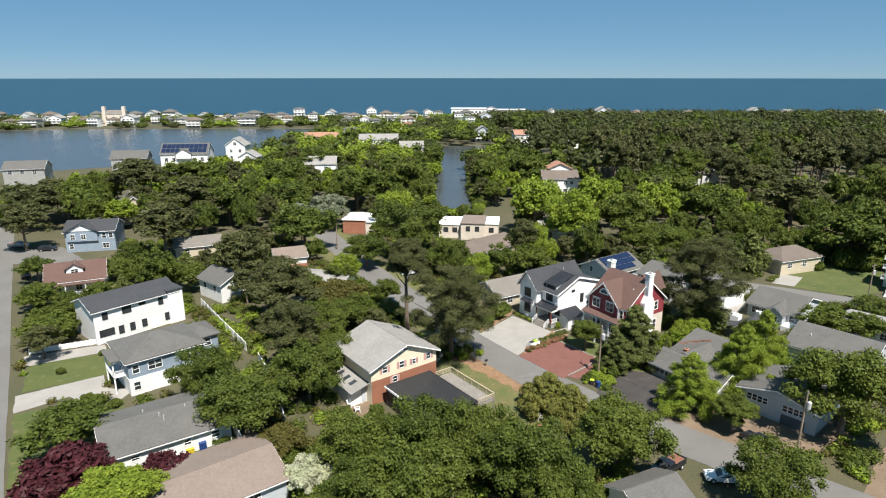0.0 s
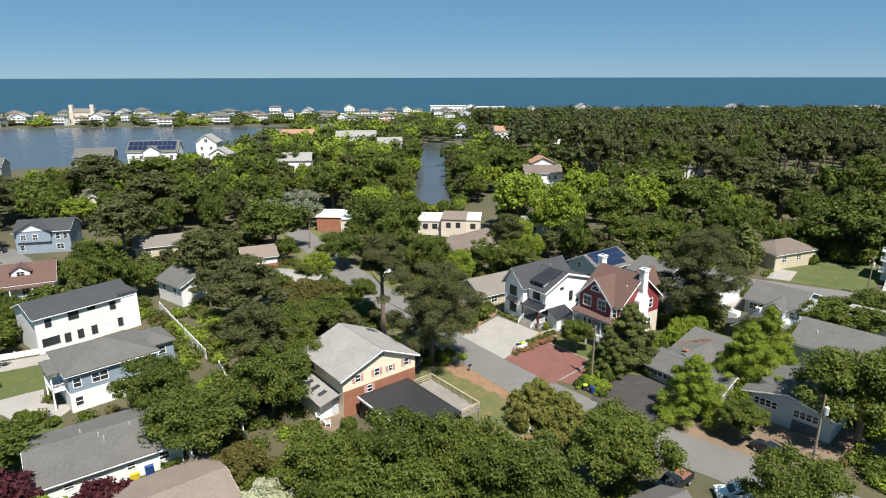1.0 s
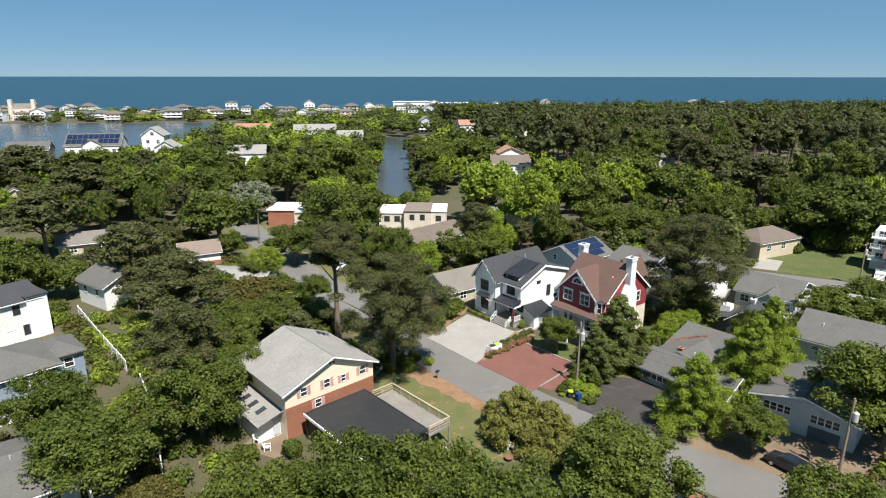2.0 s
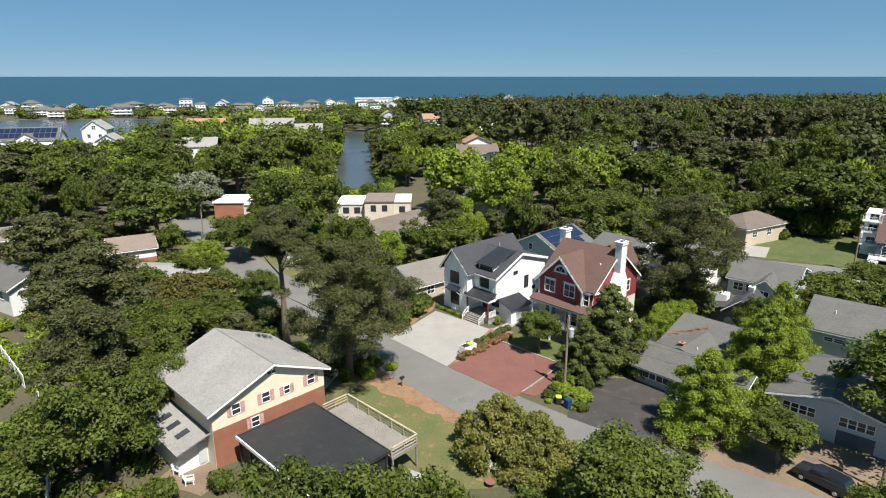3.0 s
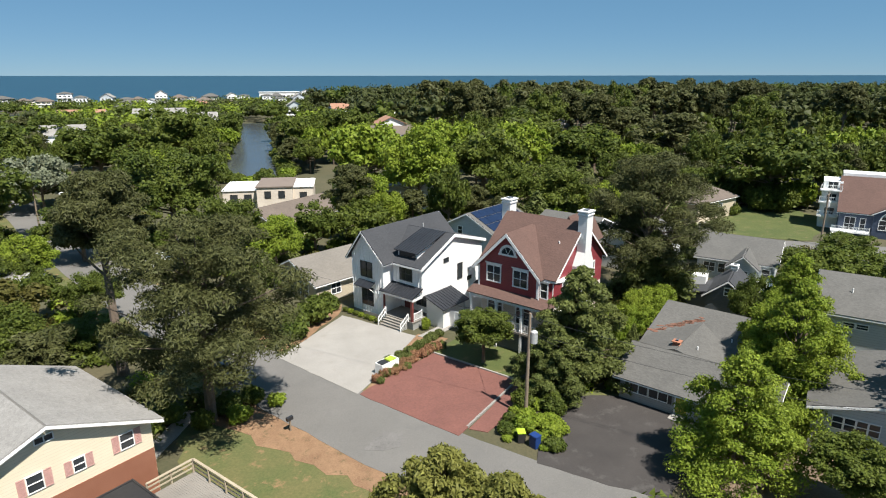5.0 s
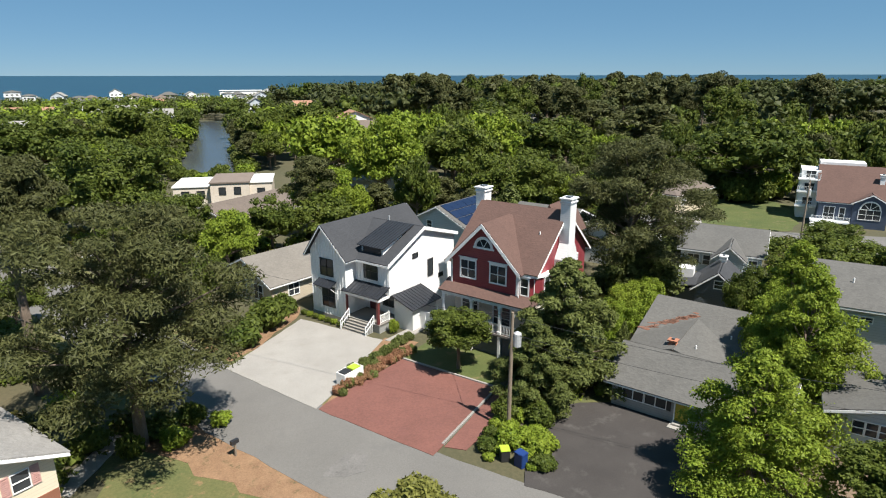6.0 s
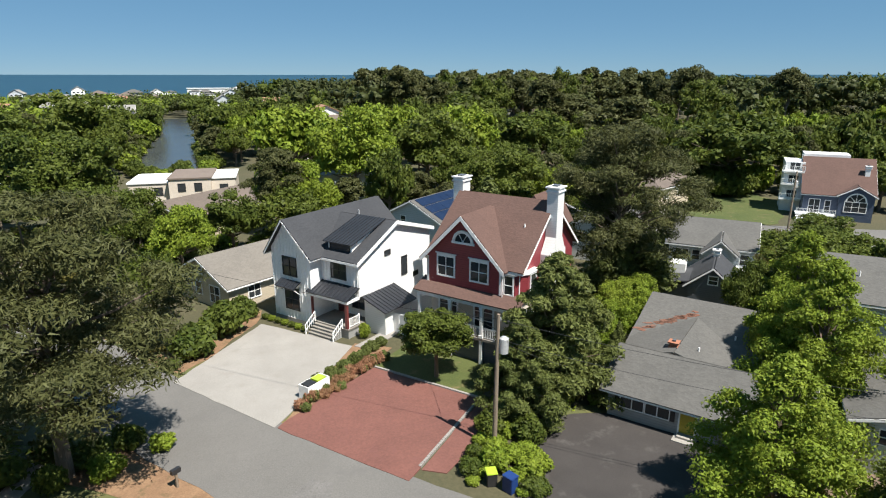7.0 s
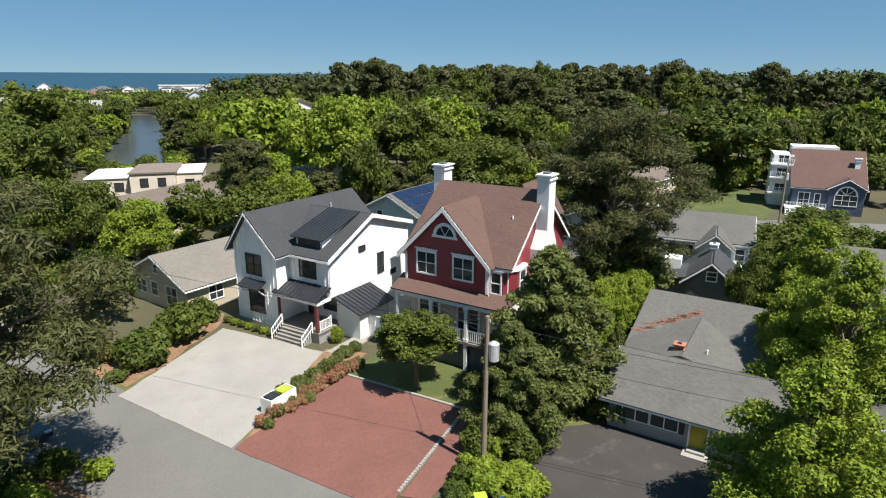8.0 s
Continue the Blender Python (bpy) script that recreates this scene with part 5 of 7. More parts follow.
for v in (0.68, 4.32):
    part("shutter", boxes((v - 0.18, v + 0.18, -0.06, 0, 0.9, 1.85)), M["black_frame"], gray)
for u, v, z in ((4.6, 5.4, 3.5), (6.4, 9.4, 3.3)):
    bm = bmesh.new()
    tube(bm, (u, v, z - 0.2), (u, v, z + 0.7), 0.06, 0.06, 8)
    part("vent_pipe", bm, M["white_paint"], gray)

# --- pale gray pair at the roadside
pale = simple_house("pale gray sided house with gray shingle roof", 47.6, 85.4, -50, 10.8, 10, 3.5, 4.9, "y", "paleblue_siding", "roof_gray")
for u in (1.6, 2.35, 3.1, 3.85, 6.6, 7.35, 8.1, 8.85):
    window(pale, "S", 0, u, 2.1, 0.62, 0.95, "white_paint", 1, 2, 0.06)
part("garage_door", boxes((6.2, 9.4, -0.05, 0.0, 0.0, 1.6)), M["slate_siding"], pale, "dark recessed garage door")
tall = simple_house("pale gray two-level house with wide gray roof", 61.4, 97.4, -50, 12, 12, 4.9, 7.2, "x", "paleblue_siding", "roof_gray", [("S", 2.6, 3.6, 0.9, 0.45), ("S", 3.7, 3.6, 0.9, 0.45), ("S", 7.5, 3.6, 1.0, 0.5)])
bm = bmesh.new()
tube(bm, (2.6, 3.0, 5.6), (2.6, 3.0, 6.7), 0.07, 0.07, 8)
part("vent_pipe", bm, M["white_paint"], tall)

# --- houses by the west street
ranch = simple_house("white ranch house with a long gray shingle roof", -39.6, 69.5, 33.4, 15.3, 11.5, 2.8, 4.4, "x", "white_siding", "roof_gray", [("S", 3.3, 1.5, 0.9, 0.6), ("S", 9.6, 1.4, 0.8, 0.7), ("S", 13.2, 1.3, 1.0, 0.9)])
for u, v in ((5.5, 6.6), (7.2, 4.6), (7.6, 3.5), (10.6, 5.0)):
    bm = bmesh.new()
    tube(bm, (u, v, 3.4), (u, v, 4.75), 0.09, 0.09, 8)
    part("vent_pipe", bm, M["steel"], ranch)
blue = simple_house("blue-gray two-storey house over a white ground floor", -46.4, 90.1, 40, 11.8, 10.2, 5.7, 7.9, "x", "grayblue_siding", "roof_gray", [("S", 1.1, 3.7, 0.9, 1.3), ("S", 4.0, 3.7, 2.0, 1.3), ("S", 9.0, 3.7, 0.9, 1.3)], hip=True)
part("lower_wall", boxes((-0.06, 11.86, -0.06, 10.2, -0.3, 2.9)), M["white_siding"], blue, "white ground floor wall")
for u in (1.0, 7.6, 10.3):
    window(blue, "S", -0.06, u, 0.9, 0.9, 1.3, "white_paint", 1, 2)
door(blue, "S", -0.06, 4.2, 0.1, 1.6, 2.2, "white_paint")
part("balcony_floor", boxes((-1.7, 0, 2.2, 7.2, 2.75, 2.95)), M["white_paint"], blue)
railing(blue, (-1.65, 2.2), (-1.65, 7.2), 2.95), railing(blue, (-1.65, 2.2), (0, 2.2), 2.95)
for v in (2.3, 7.1):
    part("balcony_post", boxes((-1.7, -1.5, v - 0.1, v + 0.1, 0, 5.6)), M["white_paint"], blue)
part("balcony_roof", boxes((-2.0, 0.2, 1.8, 7.6, 5.6, 5.75)), M["roof_gray"], blue)
for v in (3.6, 5.8):
    window(blue, "W", 0, v, 3.4, 1.0, 1.7, "white_paint", 1, 1)
part("rear_wing", boxes((11.8, 15.5, 3.5, 9.8, -0.3, 5.2)), M["grayblue_siding"], blue)
part("rear_roof", hip_roof(11.0, 15.5, 3.5, 9.8, 5.35, 6.6), M["roof_gray"], blue)
window(blue, "S", 3.5, 13.7, 3.5, 1.0, 1.2, "white_paint", 1, 2)
big = simple_house("large white two-storey house with a charcoal roof", -61.8, 109.2, 48.5, 16, 9, 6.6, 8.3, "x", "white_siding", "roof_charcoal", [])
for u, z, w, h in ((2.0, 4.6, 0.9, 1.3), (6.0, 4.8, 1.6, 1.3), (9.0, 5.6, 1.2, 0.5), (12.6, 4.6, 0.9, 1.4), (2.0, 1.3, 2.6, 1.3), (4.6, 1.0, 0.9, 1.5), (6.7, 1.0, 0.9, 1.5), (9.0, 1.0, 0.9, 1.5), (13.6, 1.0, 0.9, 1.5)):
    window(big, "S", 0, u, z, w, h, "black_frame", 2 if w > 1.1 else 1, 1, 0.06)
door(big, "S", 0, 11.3, 0.1, 1.5, 2.1, "white_paint")
part("tower", boxes((14.0, 17.0, -0.4, 6, -0.3, 6.9)), M["white_paint"], big)
part("tower_roof", boxes((13.8, 17.2, -0.6, 6.2, 6.9, 7.15)), M["roof_charcoal"], big)
cot = simple_house("white cottage with brown roof and a dormer", -87.0, 135.6, 24, 12, 9.5, 3.3, 6.4, "x", "white_siding", "roof_brown", [("S", 2.2, 1.0, 1.2, 1.3), ("S", 6.5, 0.9, 1.2, 1.4), ("S", 10, 1.0, 1.2, 1.3)])
part("dormer", gable_walls(4.2, 7.6, 1.6, 4.5, 3.5, 5.5, 6.6, "y"), M["white_siding"], cot)
part("dormer_roof", gable_roof(4.2, 7.6, 1.6, 4.6, 5.5, 6.6, "y", 0.3), M["roof_brown"], cot)
window(cot, "S", 1.6, 5.9, 4.5, 1.4, 0.9, "white_paint", 2, 2)
part("porch_roof", boxes((0, 12, -2.2, 0, 2.7, 2.85)), M["roof_brown"], cot)
for u in (0.2, 4, 8, 11.8):
    part("porch_post", boxes((u - 0.1, u + 0.1, -2.1, -1.9, 0, 2.7)), M["white_paint"], cot)
railing(cot, (0.2, -2.0), (11.8, -2.0), 0.3, 0.8, 0.3)
b2 = simple_house("pale blue two-storey house with white gable", -103.5, 172.2, 12, 13, 10, 6.0, 8.2, "x", "grayblue_siding", "roof_charcoal", [("S", 1.4, 3.8, 1.0, 1.4), ("S", 4.4, 3.8, 1.6, 1.4), ("S", 10.2, 3.8, 1.0, 1.4), ("S", 10.4, 0.9, 1.6, 1.4), ("S", 1.4, 1.0, 1.0, 1.4), ("S", 12.0, 3.8, 1.0, 1.4)])
part("front_gable", gable_walls(0.6, 8.6, -0.5, 4, 3.2, 6.1, 8.3, "y"), M["grayblue_siding"], b2)
part("gable_roof", gable_roof(0.6, 8.6, -0.6, 5, 6.1, 8.3, "y", 0.4), M["roof_charcoal"], b2)
bm = bmesh.new()
prism(bm, [(1.0, -0.52, 6.2), (8.2, -0.52, 6.2), (4.6, -0.52, 8.15)], [(1.0, -0.56, 6.2), (8.2, -0.56, 6.2), (4.6, -0.56, 8.15)])
bmesh.ops.recalc_face_normals(bm, faces=bm.faces[:])
part("pediment", bm, M["white_paint"], b2)
for u in (2.2, 5.0):
    window(b2, "S", -0.5, u, 3.8, 1.1, 1.4, "white_paint", 2, 2)
simple_house("tan bungalow with a brown-gray roof", -70, 166, 22, 12, 9, 2.9, 4.6, "x", "tan_siding", "roof_tan", [("S", 3, 1.0, 1.2, 1.2), ("S", 8, 1.0, 1.2, 1.2)])
simple_house("small white house with gray roof", -52.5, 136.5, -40, 9, 8, 4.4, 6.2, "x", "white_siding", "roof_gray", [("S", 2.5, 2.4, 0.9, 1.2), ("S", 6.5, 2.4, 0.9, 1.2), ("E", 4, 2.4, 0.9, 1.2)])
brown = simple_house("low house with faded brown shingle roof", -29.3, 56.3, 36, 16, 11, 2.8, 4.2, "x", "paleblue_siding", "roof_fadedbrown", [("S", 12, 1.1, 1.6, 1.1)], over=0.5)

# --- houses behind the farmhouse
tanh_ = simple_house("tan ranch house with weathered gray roof", 10.8, 134.6, -60, 9.4, 16, 2.7, 4.9, "y", "tan_siding", "roof_tan", [("S", 2.0, 1.0, 1.6, 1.2), ("S", 4.2, 1.0, 1.0, 1.3), ("S", 7.0, 0.6, 1.6, 1.7), ("S", 4.7, 3.3, 0.6, 0.8), ("E", 3.0, 0.9, 1.4, 1.3), ("E", 7.0, 0.9, 1.4, 1.3)])
simple_house("brown-roofed long house among trees", 12.5, 157.0, 41, 17, 11, 3.2, 5.3, "x", "tan_siding", "roof_dkbrown", [("S", 4, 1.2, 1.6, 1.2), ("S", 9, 1.2, 1.6, 1.2), ("S", 13, 1.2, 1.2, 1.2)])
solar = simple_house("gray house with solar panels on its roof", 37.4, 144.2, S, 9.6, 11, 4.5, 6.9, "y", "paleblue_siding", "roof_gray", [("S", 3.4, 3.7, 0.8, 1.1), ("S", 6.2, 1.6, 1.0, 1.2), ("E", 3, 1.8, 1.0, 1.2)])
for i in range(6):
    for j in range(3):
        if (i, j) == (5, 2):
            continue
        a, b = 0.4 + i * 1.7, 5.0 + j * 1.5
        za, zb = 6.9 - (b - 4.8) / 4.8 * 2.4, 6.9 - (b + 1.4 - 4.8) / 4.8 * 2.4
        bm = bmesh.new()
        slope(bm, (b + 1.4, a, zb + 0.22), (b + 1.4, a + 1.65, zb + 0.22), (b, a + 1.65, za + 0.22), (b, a, za + 0.22), 0.05)
        bmesh.ops.recalc_face_normals(bm, faces=bm.faces[:])
        part("solar_panel", bm, M["solar"], solar, "blue-black solar panel")
simple_house("pale gray house behind the red one", 49.0, 137.0, S, 9, 11, 4.6, 6.6, "x", "gray_siding", "roof_gray", [("S", 3, 2.8, 1.0, 1.1), ("E", 4, 2.8, 1.0, 1.1)])
simple_house("white house under a gray gable roof", 57.5, 130.0, S, 8, 10, 4.2, 6.0, "y", "white_siding", "roof_gray", [("S", 4, 2.6, 1.0, 1.1)])
dk = simple_house("small dark slate cottage with charcoal gable", 58.9, 109.9, -50, 4.4, 6.0, 2.6, 4.4, "y", "slate_siding", "roof_charcoal", [("S", 2.3, 2.7, 0.8, 0.8)])
bm = bmesh.new()
slope(bm, (-3.4, -0.4, 2.15), (-3.4, 4.6, 2.15), (0.1, 4.6, 2.75), (0.1, -0.4, 2.75), 0.12)
bmesh.ops.recalc_face_normals(bm, faces=bm.faces[:])
part("side_roof", bm, M["roof_charcoal"], dk)
part("side_wall", boxes((-3.0, 0.0, 0.3, 4.2, -0.2, 2.2)), M["slate_siding"], dk)
part("roof_box", boxes((-2.2, -0.6, 2.6, 4.3, 2.2, 3.7)), M["white_paint"], dk, "white roof bulkhead")
chimney(dk, 2.2, 4.6, 3.6, 5.2, 0.6, 0.6, "white_paint")
lb = simple_house("pale blue house with a wide gray roof", 67.6, 121.9, -49.5, 9.6, 12, 3.0, 5.0, "x", "paleblue_siding", "roof_gray", [("S", 1.6, 1.1, 1.4, 1.2), ("S", 3.2, 1.1, 0.8, 1.2), ("S", 8.6, 1.1, 0.9, 1.2), ("W", 5, 1.1, 1.2, 1.2)])
part("porch_wing", gable_walls(4.2, 7.6, -2.2, 1, -0.2, 2.8, 4.2, "y"), M["paleblue_siding"], lb)
part("porch_wing_roof", gable_roof(4.2, 7.6, -2.2, 2.6, 2.8, 4.2, "y", 0.3), M["roof_gray"], lb)
trims(lb, 4.2, 7.6, -2.2, 2.6, 2.8, 4.2, "y", 0.31, 0.5, "white_paint", 0.12)
window(lb, "S", -2.2, 5.9, 1.0, 1.4, 1.3)
part("deck_wall", boxes((7.8, 9.6, -3.2, -0.1, -0.2, 1.0)), M["white_paint"], lb, "white deck enclosure")
simple_house("long white house with a pale low roof", 80.6, 111.4, -48, 13, 7, 3.2, 3.8, "x", "white_siding", "roof_light", [("S", 3, 1.2, 1.2, 1.1), ("S", 7, 1.2, 1.2, 1.1), ("S", 10, 1.2, 1.2, 1.1), ("E", 4, 1.2, 1.2, 1.1)])
navy = simple_house("navy blue house with a brown roof and arched gable", 107.8, 134.0, -48.8, 9.8, 12.6, 4.3, 9.4, "x", "navy_siding", "roof_brown", [("S", 1.7, 0.9, 1.5, 2.3), ("S", 3.6, 1.1, 0.7, 2.0)])
part("front_gable", gable_walls(5.0, 9.9, -0.7, 3, -0.2, 4.3, 5.7, "y"), M["navy_siding"], navy)
part("gable_roof", gable_roof(5.0, 9.9, -0.7, 4, 4.3, 5.7, "y", 0.35), M["roof_brown"], navy)
trims(navy, 5.0, 9.9, -0.7, 4, 4.3, 5.7, "y", 0.36, 0.5, "white_paint")
window(navy, "S", -0.7, 7.4, 1.6, 3.0, 1.6, "white_paint", 3, 2)
bm, gm = bmesh.new(), bmesh.new()
arc = [(math.cos(math.pi * k / 12), math.sin(math.pi * k / 12)) for k in range(13)]
for (c0, s0), (c1, s1) in zip(arc, arc[1:]):
    q = [(1.3 * c0, 1.3 * s0), (1.52 * c0, 1.52 * s0), (1.52 * c1, 1.52 * s1), (1.3 * c1, 1.3 * s1)]
    prism(bm, [(7.4 + x, -0.71, 3.2 + z) for x, z in q], [(7.4 + x, -0.8, 3.2 + z) for x, z in q])
for a in (45, 90, 135):
    tube(bm, (7.4, -0.76, 3.2), (7.4 + 1.35 * math.cos(radians(a)), -0.76, 3.2 + 1.35 * math.sin(radians(a))), 0.04, 0.04, 4)
bmesh.ops.recalc_face_normals(bm, faces=bm.faces[:])
aw = part("window", bm, M["white_paint"], navy, "white half-round gable window")
prism(gm, [(7.4 + 1.32 * c, -0.71, 3.2 + 1.32 * s_) for c, s_ in arc], [(7.4 + 1.32 * c, -0.75, 3.2 + 1.32 * s_) for c, s_ in arc])
bmesh.ops.recalc_face_normals(gm, faces=gm.faces[:])
part("pane", gm, M["glass"], aw)
part("skylight", boxes((2.2, 3.2, 1.9, 2.9, 5.75, 5.95)), M["glass"], navy)
part("balcony_tower", boxes((-3.0, 0, 4.6, 11, -0.2, 8.6)), M["white_paint"], navy)
part("rear_block", boxes((0, 7.0, 9.0, 13.4, 4.0, 9.7)), M["white_paint"], navy, "white flat-roofed rear storey")
for z in (2.4, 5.0, 7.2):
    part("balcony", boxes((-3.4, -0.1, 3.0, 4.9, z - 0.2, z)), M["white_paint"], navy)
    railing(navy, (-3.3, 3.1), (-0.1, 3.1), z, 0.9, 0.25)
    window(navy, "S", 4.6, -1.5, z + 0.1, 1.5, 1.2, "white_paint", 2, 1, 0.08)
railing(navy, (-0.9, -2.2), (4.6, -2.2), 1.0, 0.9, 0.2)
part("front_deck", boxes((-1.0, 4.7, -2.3, 0, 0.8, 1.0)), M["white_paint"], navy)
steps(navy, -1.0, 0.8, -2.3, 0.8, 4, "white_paint", 0.3)
chimney(navy, 8.9, 3.4, 6.5, 8.7, 0.7, 0.7, "white_paint")
bh = simple_house("tan house with a brown hipped roof", 89.0, 147.5, 20, 14, 9, 3.8, 6.2, "x", "tan_siding", "roof_dkbrown", [("S", 3, 1.8, 1.4, 1.2), ("S", 8, 1.8, 1.4, 1.2), ("W", 4, 1.8, 1.4, 1.2)], hip=True)
flat = thing("flat_roofed_house", "pale stucco house with stepped white flat roofs", "house", pose(3.2, 187.0, 0, 0, 0, -8), "houses of the neighbourhood")
for x0, x1, y0, y1, z in ((0, 7.0, 0, 11, 4.2), (7.0, 14.2, -1.5, 10, 5.0), (14.2, 18.4, 0, 10, 4.7)):
    part("wall", boxes((x0, x1, y0, y1, -0.3, z)), M["stucco"], flat)
    part("roof", boxes((x0 - 0.2, x1 + 0.2, y0 - 0.2, y1 + 0.2, z, z + 0.25)), M["roof_fadedbrown" if x0 == 7.0 else "white_paint"], flat, "faded brown flat roof" if x0 == 7.0 else "white flat roof")
for u, z in ((2.2, 2.0), (5.0, 2.0), (16.3, 2.2)):
    window(flat, "S", 0, u, z, 1.4, 1.4, "black_frame", 1, 1, 0.06)
for u in (9.2, 12):
    window(flat, "S", -1.5, u, 2.8, 1.2, 1.4, "black_frame", 1, 1, 0.06)
ob_ = thing("flat_roofed_house", "orange brick house with a white flat roof", "house", pose(-27.5, 193, 0, 0, 0, -8), "houses of the neighbourhood")
part("wall", boxes((0, 7.5, 0, 10, -0.3, 4.4)), M["brick"], ob_)
part("wall", boxes((7.5, 12.5, -0.5, 9, -0.3, 4.0)), M["stucco"], ob_)
part("roof", boxes((-0.3, 7.8, -0.3, 10.3, 4.4, 4.7)), M["white_paint"], ob_)
part("roof", boxes((7.8, 12.8, -0.8, 9.3, 4.0, 4.3)), M["white_paint"], ob_)
mid = simple_house("tall white house with brown roof among the trees", 45.5, 243, -2, 14, 11, 9.4, 12.0, "x", "white_siding", "roof_dkbrown", [("S", 2.5, 7, 1.2, 1.3), ("S", 5, 7, 1.2, 1.3), ("S", 9, 7, 1.2, 1.3), ("S", 11.5, 7, 1.2, 1.3), ("S", 3, 3.6, 1.4, 1.6), ("S", 6, 3.6, 1.4, 1.6), ("S", 9, 3.6, 1.4, 1.6)])
part("upper_wall", gable_walls(3, 12, 5, 14, 9, 12.6, 14.6, "y"), M["white_siding"], mid)
part("upper_roof", gable_roof(3, 12, 5, 14, 12.6, 14.6, "y", 0.5), M["roof_terra"], mid)
simple_house("white gabled house seen over tree tops", 112, 262, -20, 12, 10, 9, 11.5, "x", "white_siding", "roof_gray", [("S", 3, 7, 1.2, 1.2), ("S", 8, 7, 1.2, 1.2)])
simple_house("house with terracotta roof among pines", 106, 174, -30, 10, 8, 3.4, 5.6, "x", "tan_siding", "roof_terra", [("S", 3, 2.6, 1.2, 1.2)])
simple_house("low white house half hidden by trees", 33, 178, -8, 14, 9, 5.2, 6.0, "x", "white_siding", "roof_light", [("S", 3, 2.4, 1.4, 1.6), ("S", 9, 2.4, 1.4, 1.6)])
simple_house("beige gabled house by the west trees", -104, 205, 30, 9, 12, 6.0, 9.2, "y", "tan_siding", "roof_gray", [("S", 4.5, 5.6, 1.2, 1.2), ("S", 4.5, 2.2, 1.4, 1.2)])
ta = simple_house("small tan house with a brick lower wall", -39.5, 154.6, 22, 8.0, 7.5, 3.0, 4.8, "x", "white_siding", "roof_fadedbrown", [("S", 2.5, 1.2, 1.1, 1.1), ("E", 2.6, 1.2, 0.9, 1.4), ("E", 5.2, 1.2, 0.9, 1.4)])
part("brick_wall", boxes((-0.05, 8.05, -0.05, 0.2, -0.3, 1.1)), M["brick"], ta, "red brick lower wall")
simple_house("low house with a pale weathered roof", -33.5, 140.5, -14, 14, 8, 2.4, 3.3, "x", "white_siding", "roof_light", [("S", 4, 0.9, 1.4, 1.1), ("S", 10, 0.9, 1.4, 1.1)])
simple_house("gray-roofed house by the west trees", -92, 196, 25, 11, 9, 3.8, 6.0, "x", "tan_siding", "roof_gray", [("S", 4, 1.6, 1.2, 1.2)])

# --- ground surfaces round the houses
def lay(name, pts, z, mat, label, category, seed=1, jag=0.15):
    return solo(name, patch(pts, z, seed, jag), M[mat], label, category, kind="structure")


lay("driveway", [(10.2, 113.0), (16.4, 103.5), (17.2, 104.2), (24.6, 113.9), (18.0, 122.2)], 0.09, "concrete", "pale concrete parking court before the farmhouse", "driveway", 1, 0.05)
lay("driveway", [(16.6, 103.3), (22.8, 94.6), (23.9, 95.5), (30.9, 101.4), (25.3, 109.3), (17.3, 104.0)], 0.094, "redbrick", "brick-red paved parking court", "driveway", 2, 0.04)
lay("driveway", [(27.2, 89.6), (33.4, 83.2), (41.5, 88.5), (44.0, 91.5), (38.2, 96.0), (34.6, 97.2), (31.0, 95.2)], 0.08, "asphalt", "dark patched asphalt driveway", "driveway", 3, 0.2)
lay("lawn", [(1.5, 103), (9.5, 100.8), (15.6, 93.2), (21.5, 86.5), (19, 80), (12, 80), (4, 92)], 0.03, "drygrass", "worn green and brown front lawn", "lawn", 4, 0.4)
lay("verge", [(5, 108), (12.2, 99.5), (17.5, 91.8), (24.2, 84.4), (22.0, 83.0), (15.2, 90.0), (9.0, 97.2), (3.0, 104.6)], 0.045, "mulch", "bare sandy road verge with pine needles", "verge", 5, 0.45)
lay("lawn", [(25.4, 109.4), (30.9, 101.6), (33.5, 103.5), (34.5, 107.0), (29.5, 113.0)], 0.03, "grass", "small shaded lawn before the red house", "lawn", 6, 0.2)
lay("garden_bed", [(17.4, 104.3), (25.2, 109.4), (27.5, 112.5), (25.2, 114.6), (22.5, 111.2)], 0.05, "mulch", "planting bed between the two parking courts", "garden bed", 7, 0.25)
lay("garden_bed", [(10.8, 114.0), (17.6, 122.4), (18.6, 125.6), (14.5, 125.5), (7.5, 117.5)], 0.04, "mulch", "mulched bed with shrubs beside the drive", "garden bed", 8, 0.3)
bm = bmesh.new()
for i in range(36):
    p = Vector((23.9, 95.6)).lerp(Vector((31.0, 101.5)), (i + 0.1) / 36)
    q = Vector((23.9, 95.6)).lerp(Vector((31.0, 101.5)), (i + 0.92) / 36)
    n = Vector((0.64, -0.77)) * 0.09
    prism(bm, [(*(p - n), 0), (*(p + n), 0), (*(q + n), 0), (*(q - n), 0)], [(*(p - n), 0.15), (*(p + n), 0.15), (*(q + n), 0.15), (*(q - n), 0.15)])
tagged(solo("edging", bm, M["concrete"], "row of pale edging blocks beside the red court", "edging", kind="structure"), kind="structure")
lay("side_strip", [(24.0, 95.4), (25.2, 94.4), (29.6, 97.6), (31.2, 100.6), (30.9, 101.3)], 0.06, "redbrick", "narrow red paved strip beside the court", "path", 31, 0.08)
solo("edging", slab([(25.2, 109.2), (30.8, 101.4), (30.95, 101.5), (25.35, 109.32)], 0, 0.2), M["concrete"], "pale concrete edging between court and lawn", "edging", kind="structure")
lay("road_patch", [(15.6, 95.2), (17.6, 96.9), (19.0, 96.2), (18.0, 94.6), (16.6, 94.3)], 0.075, "asphalt_patch", "cracked dark repair in the asphalt", "road patch", 32, 0.25)
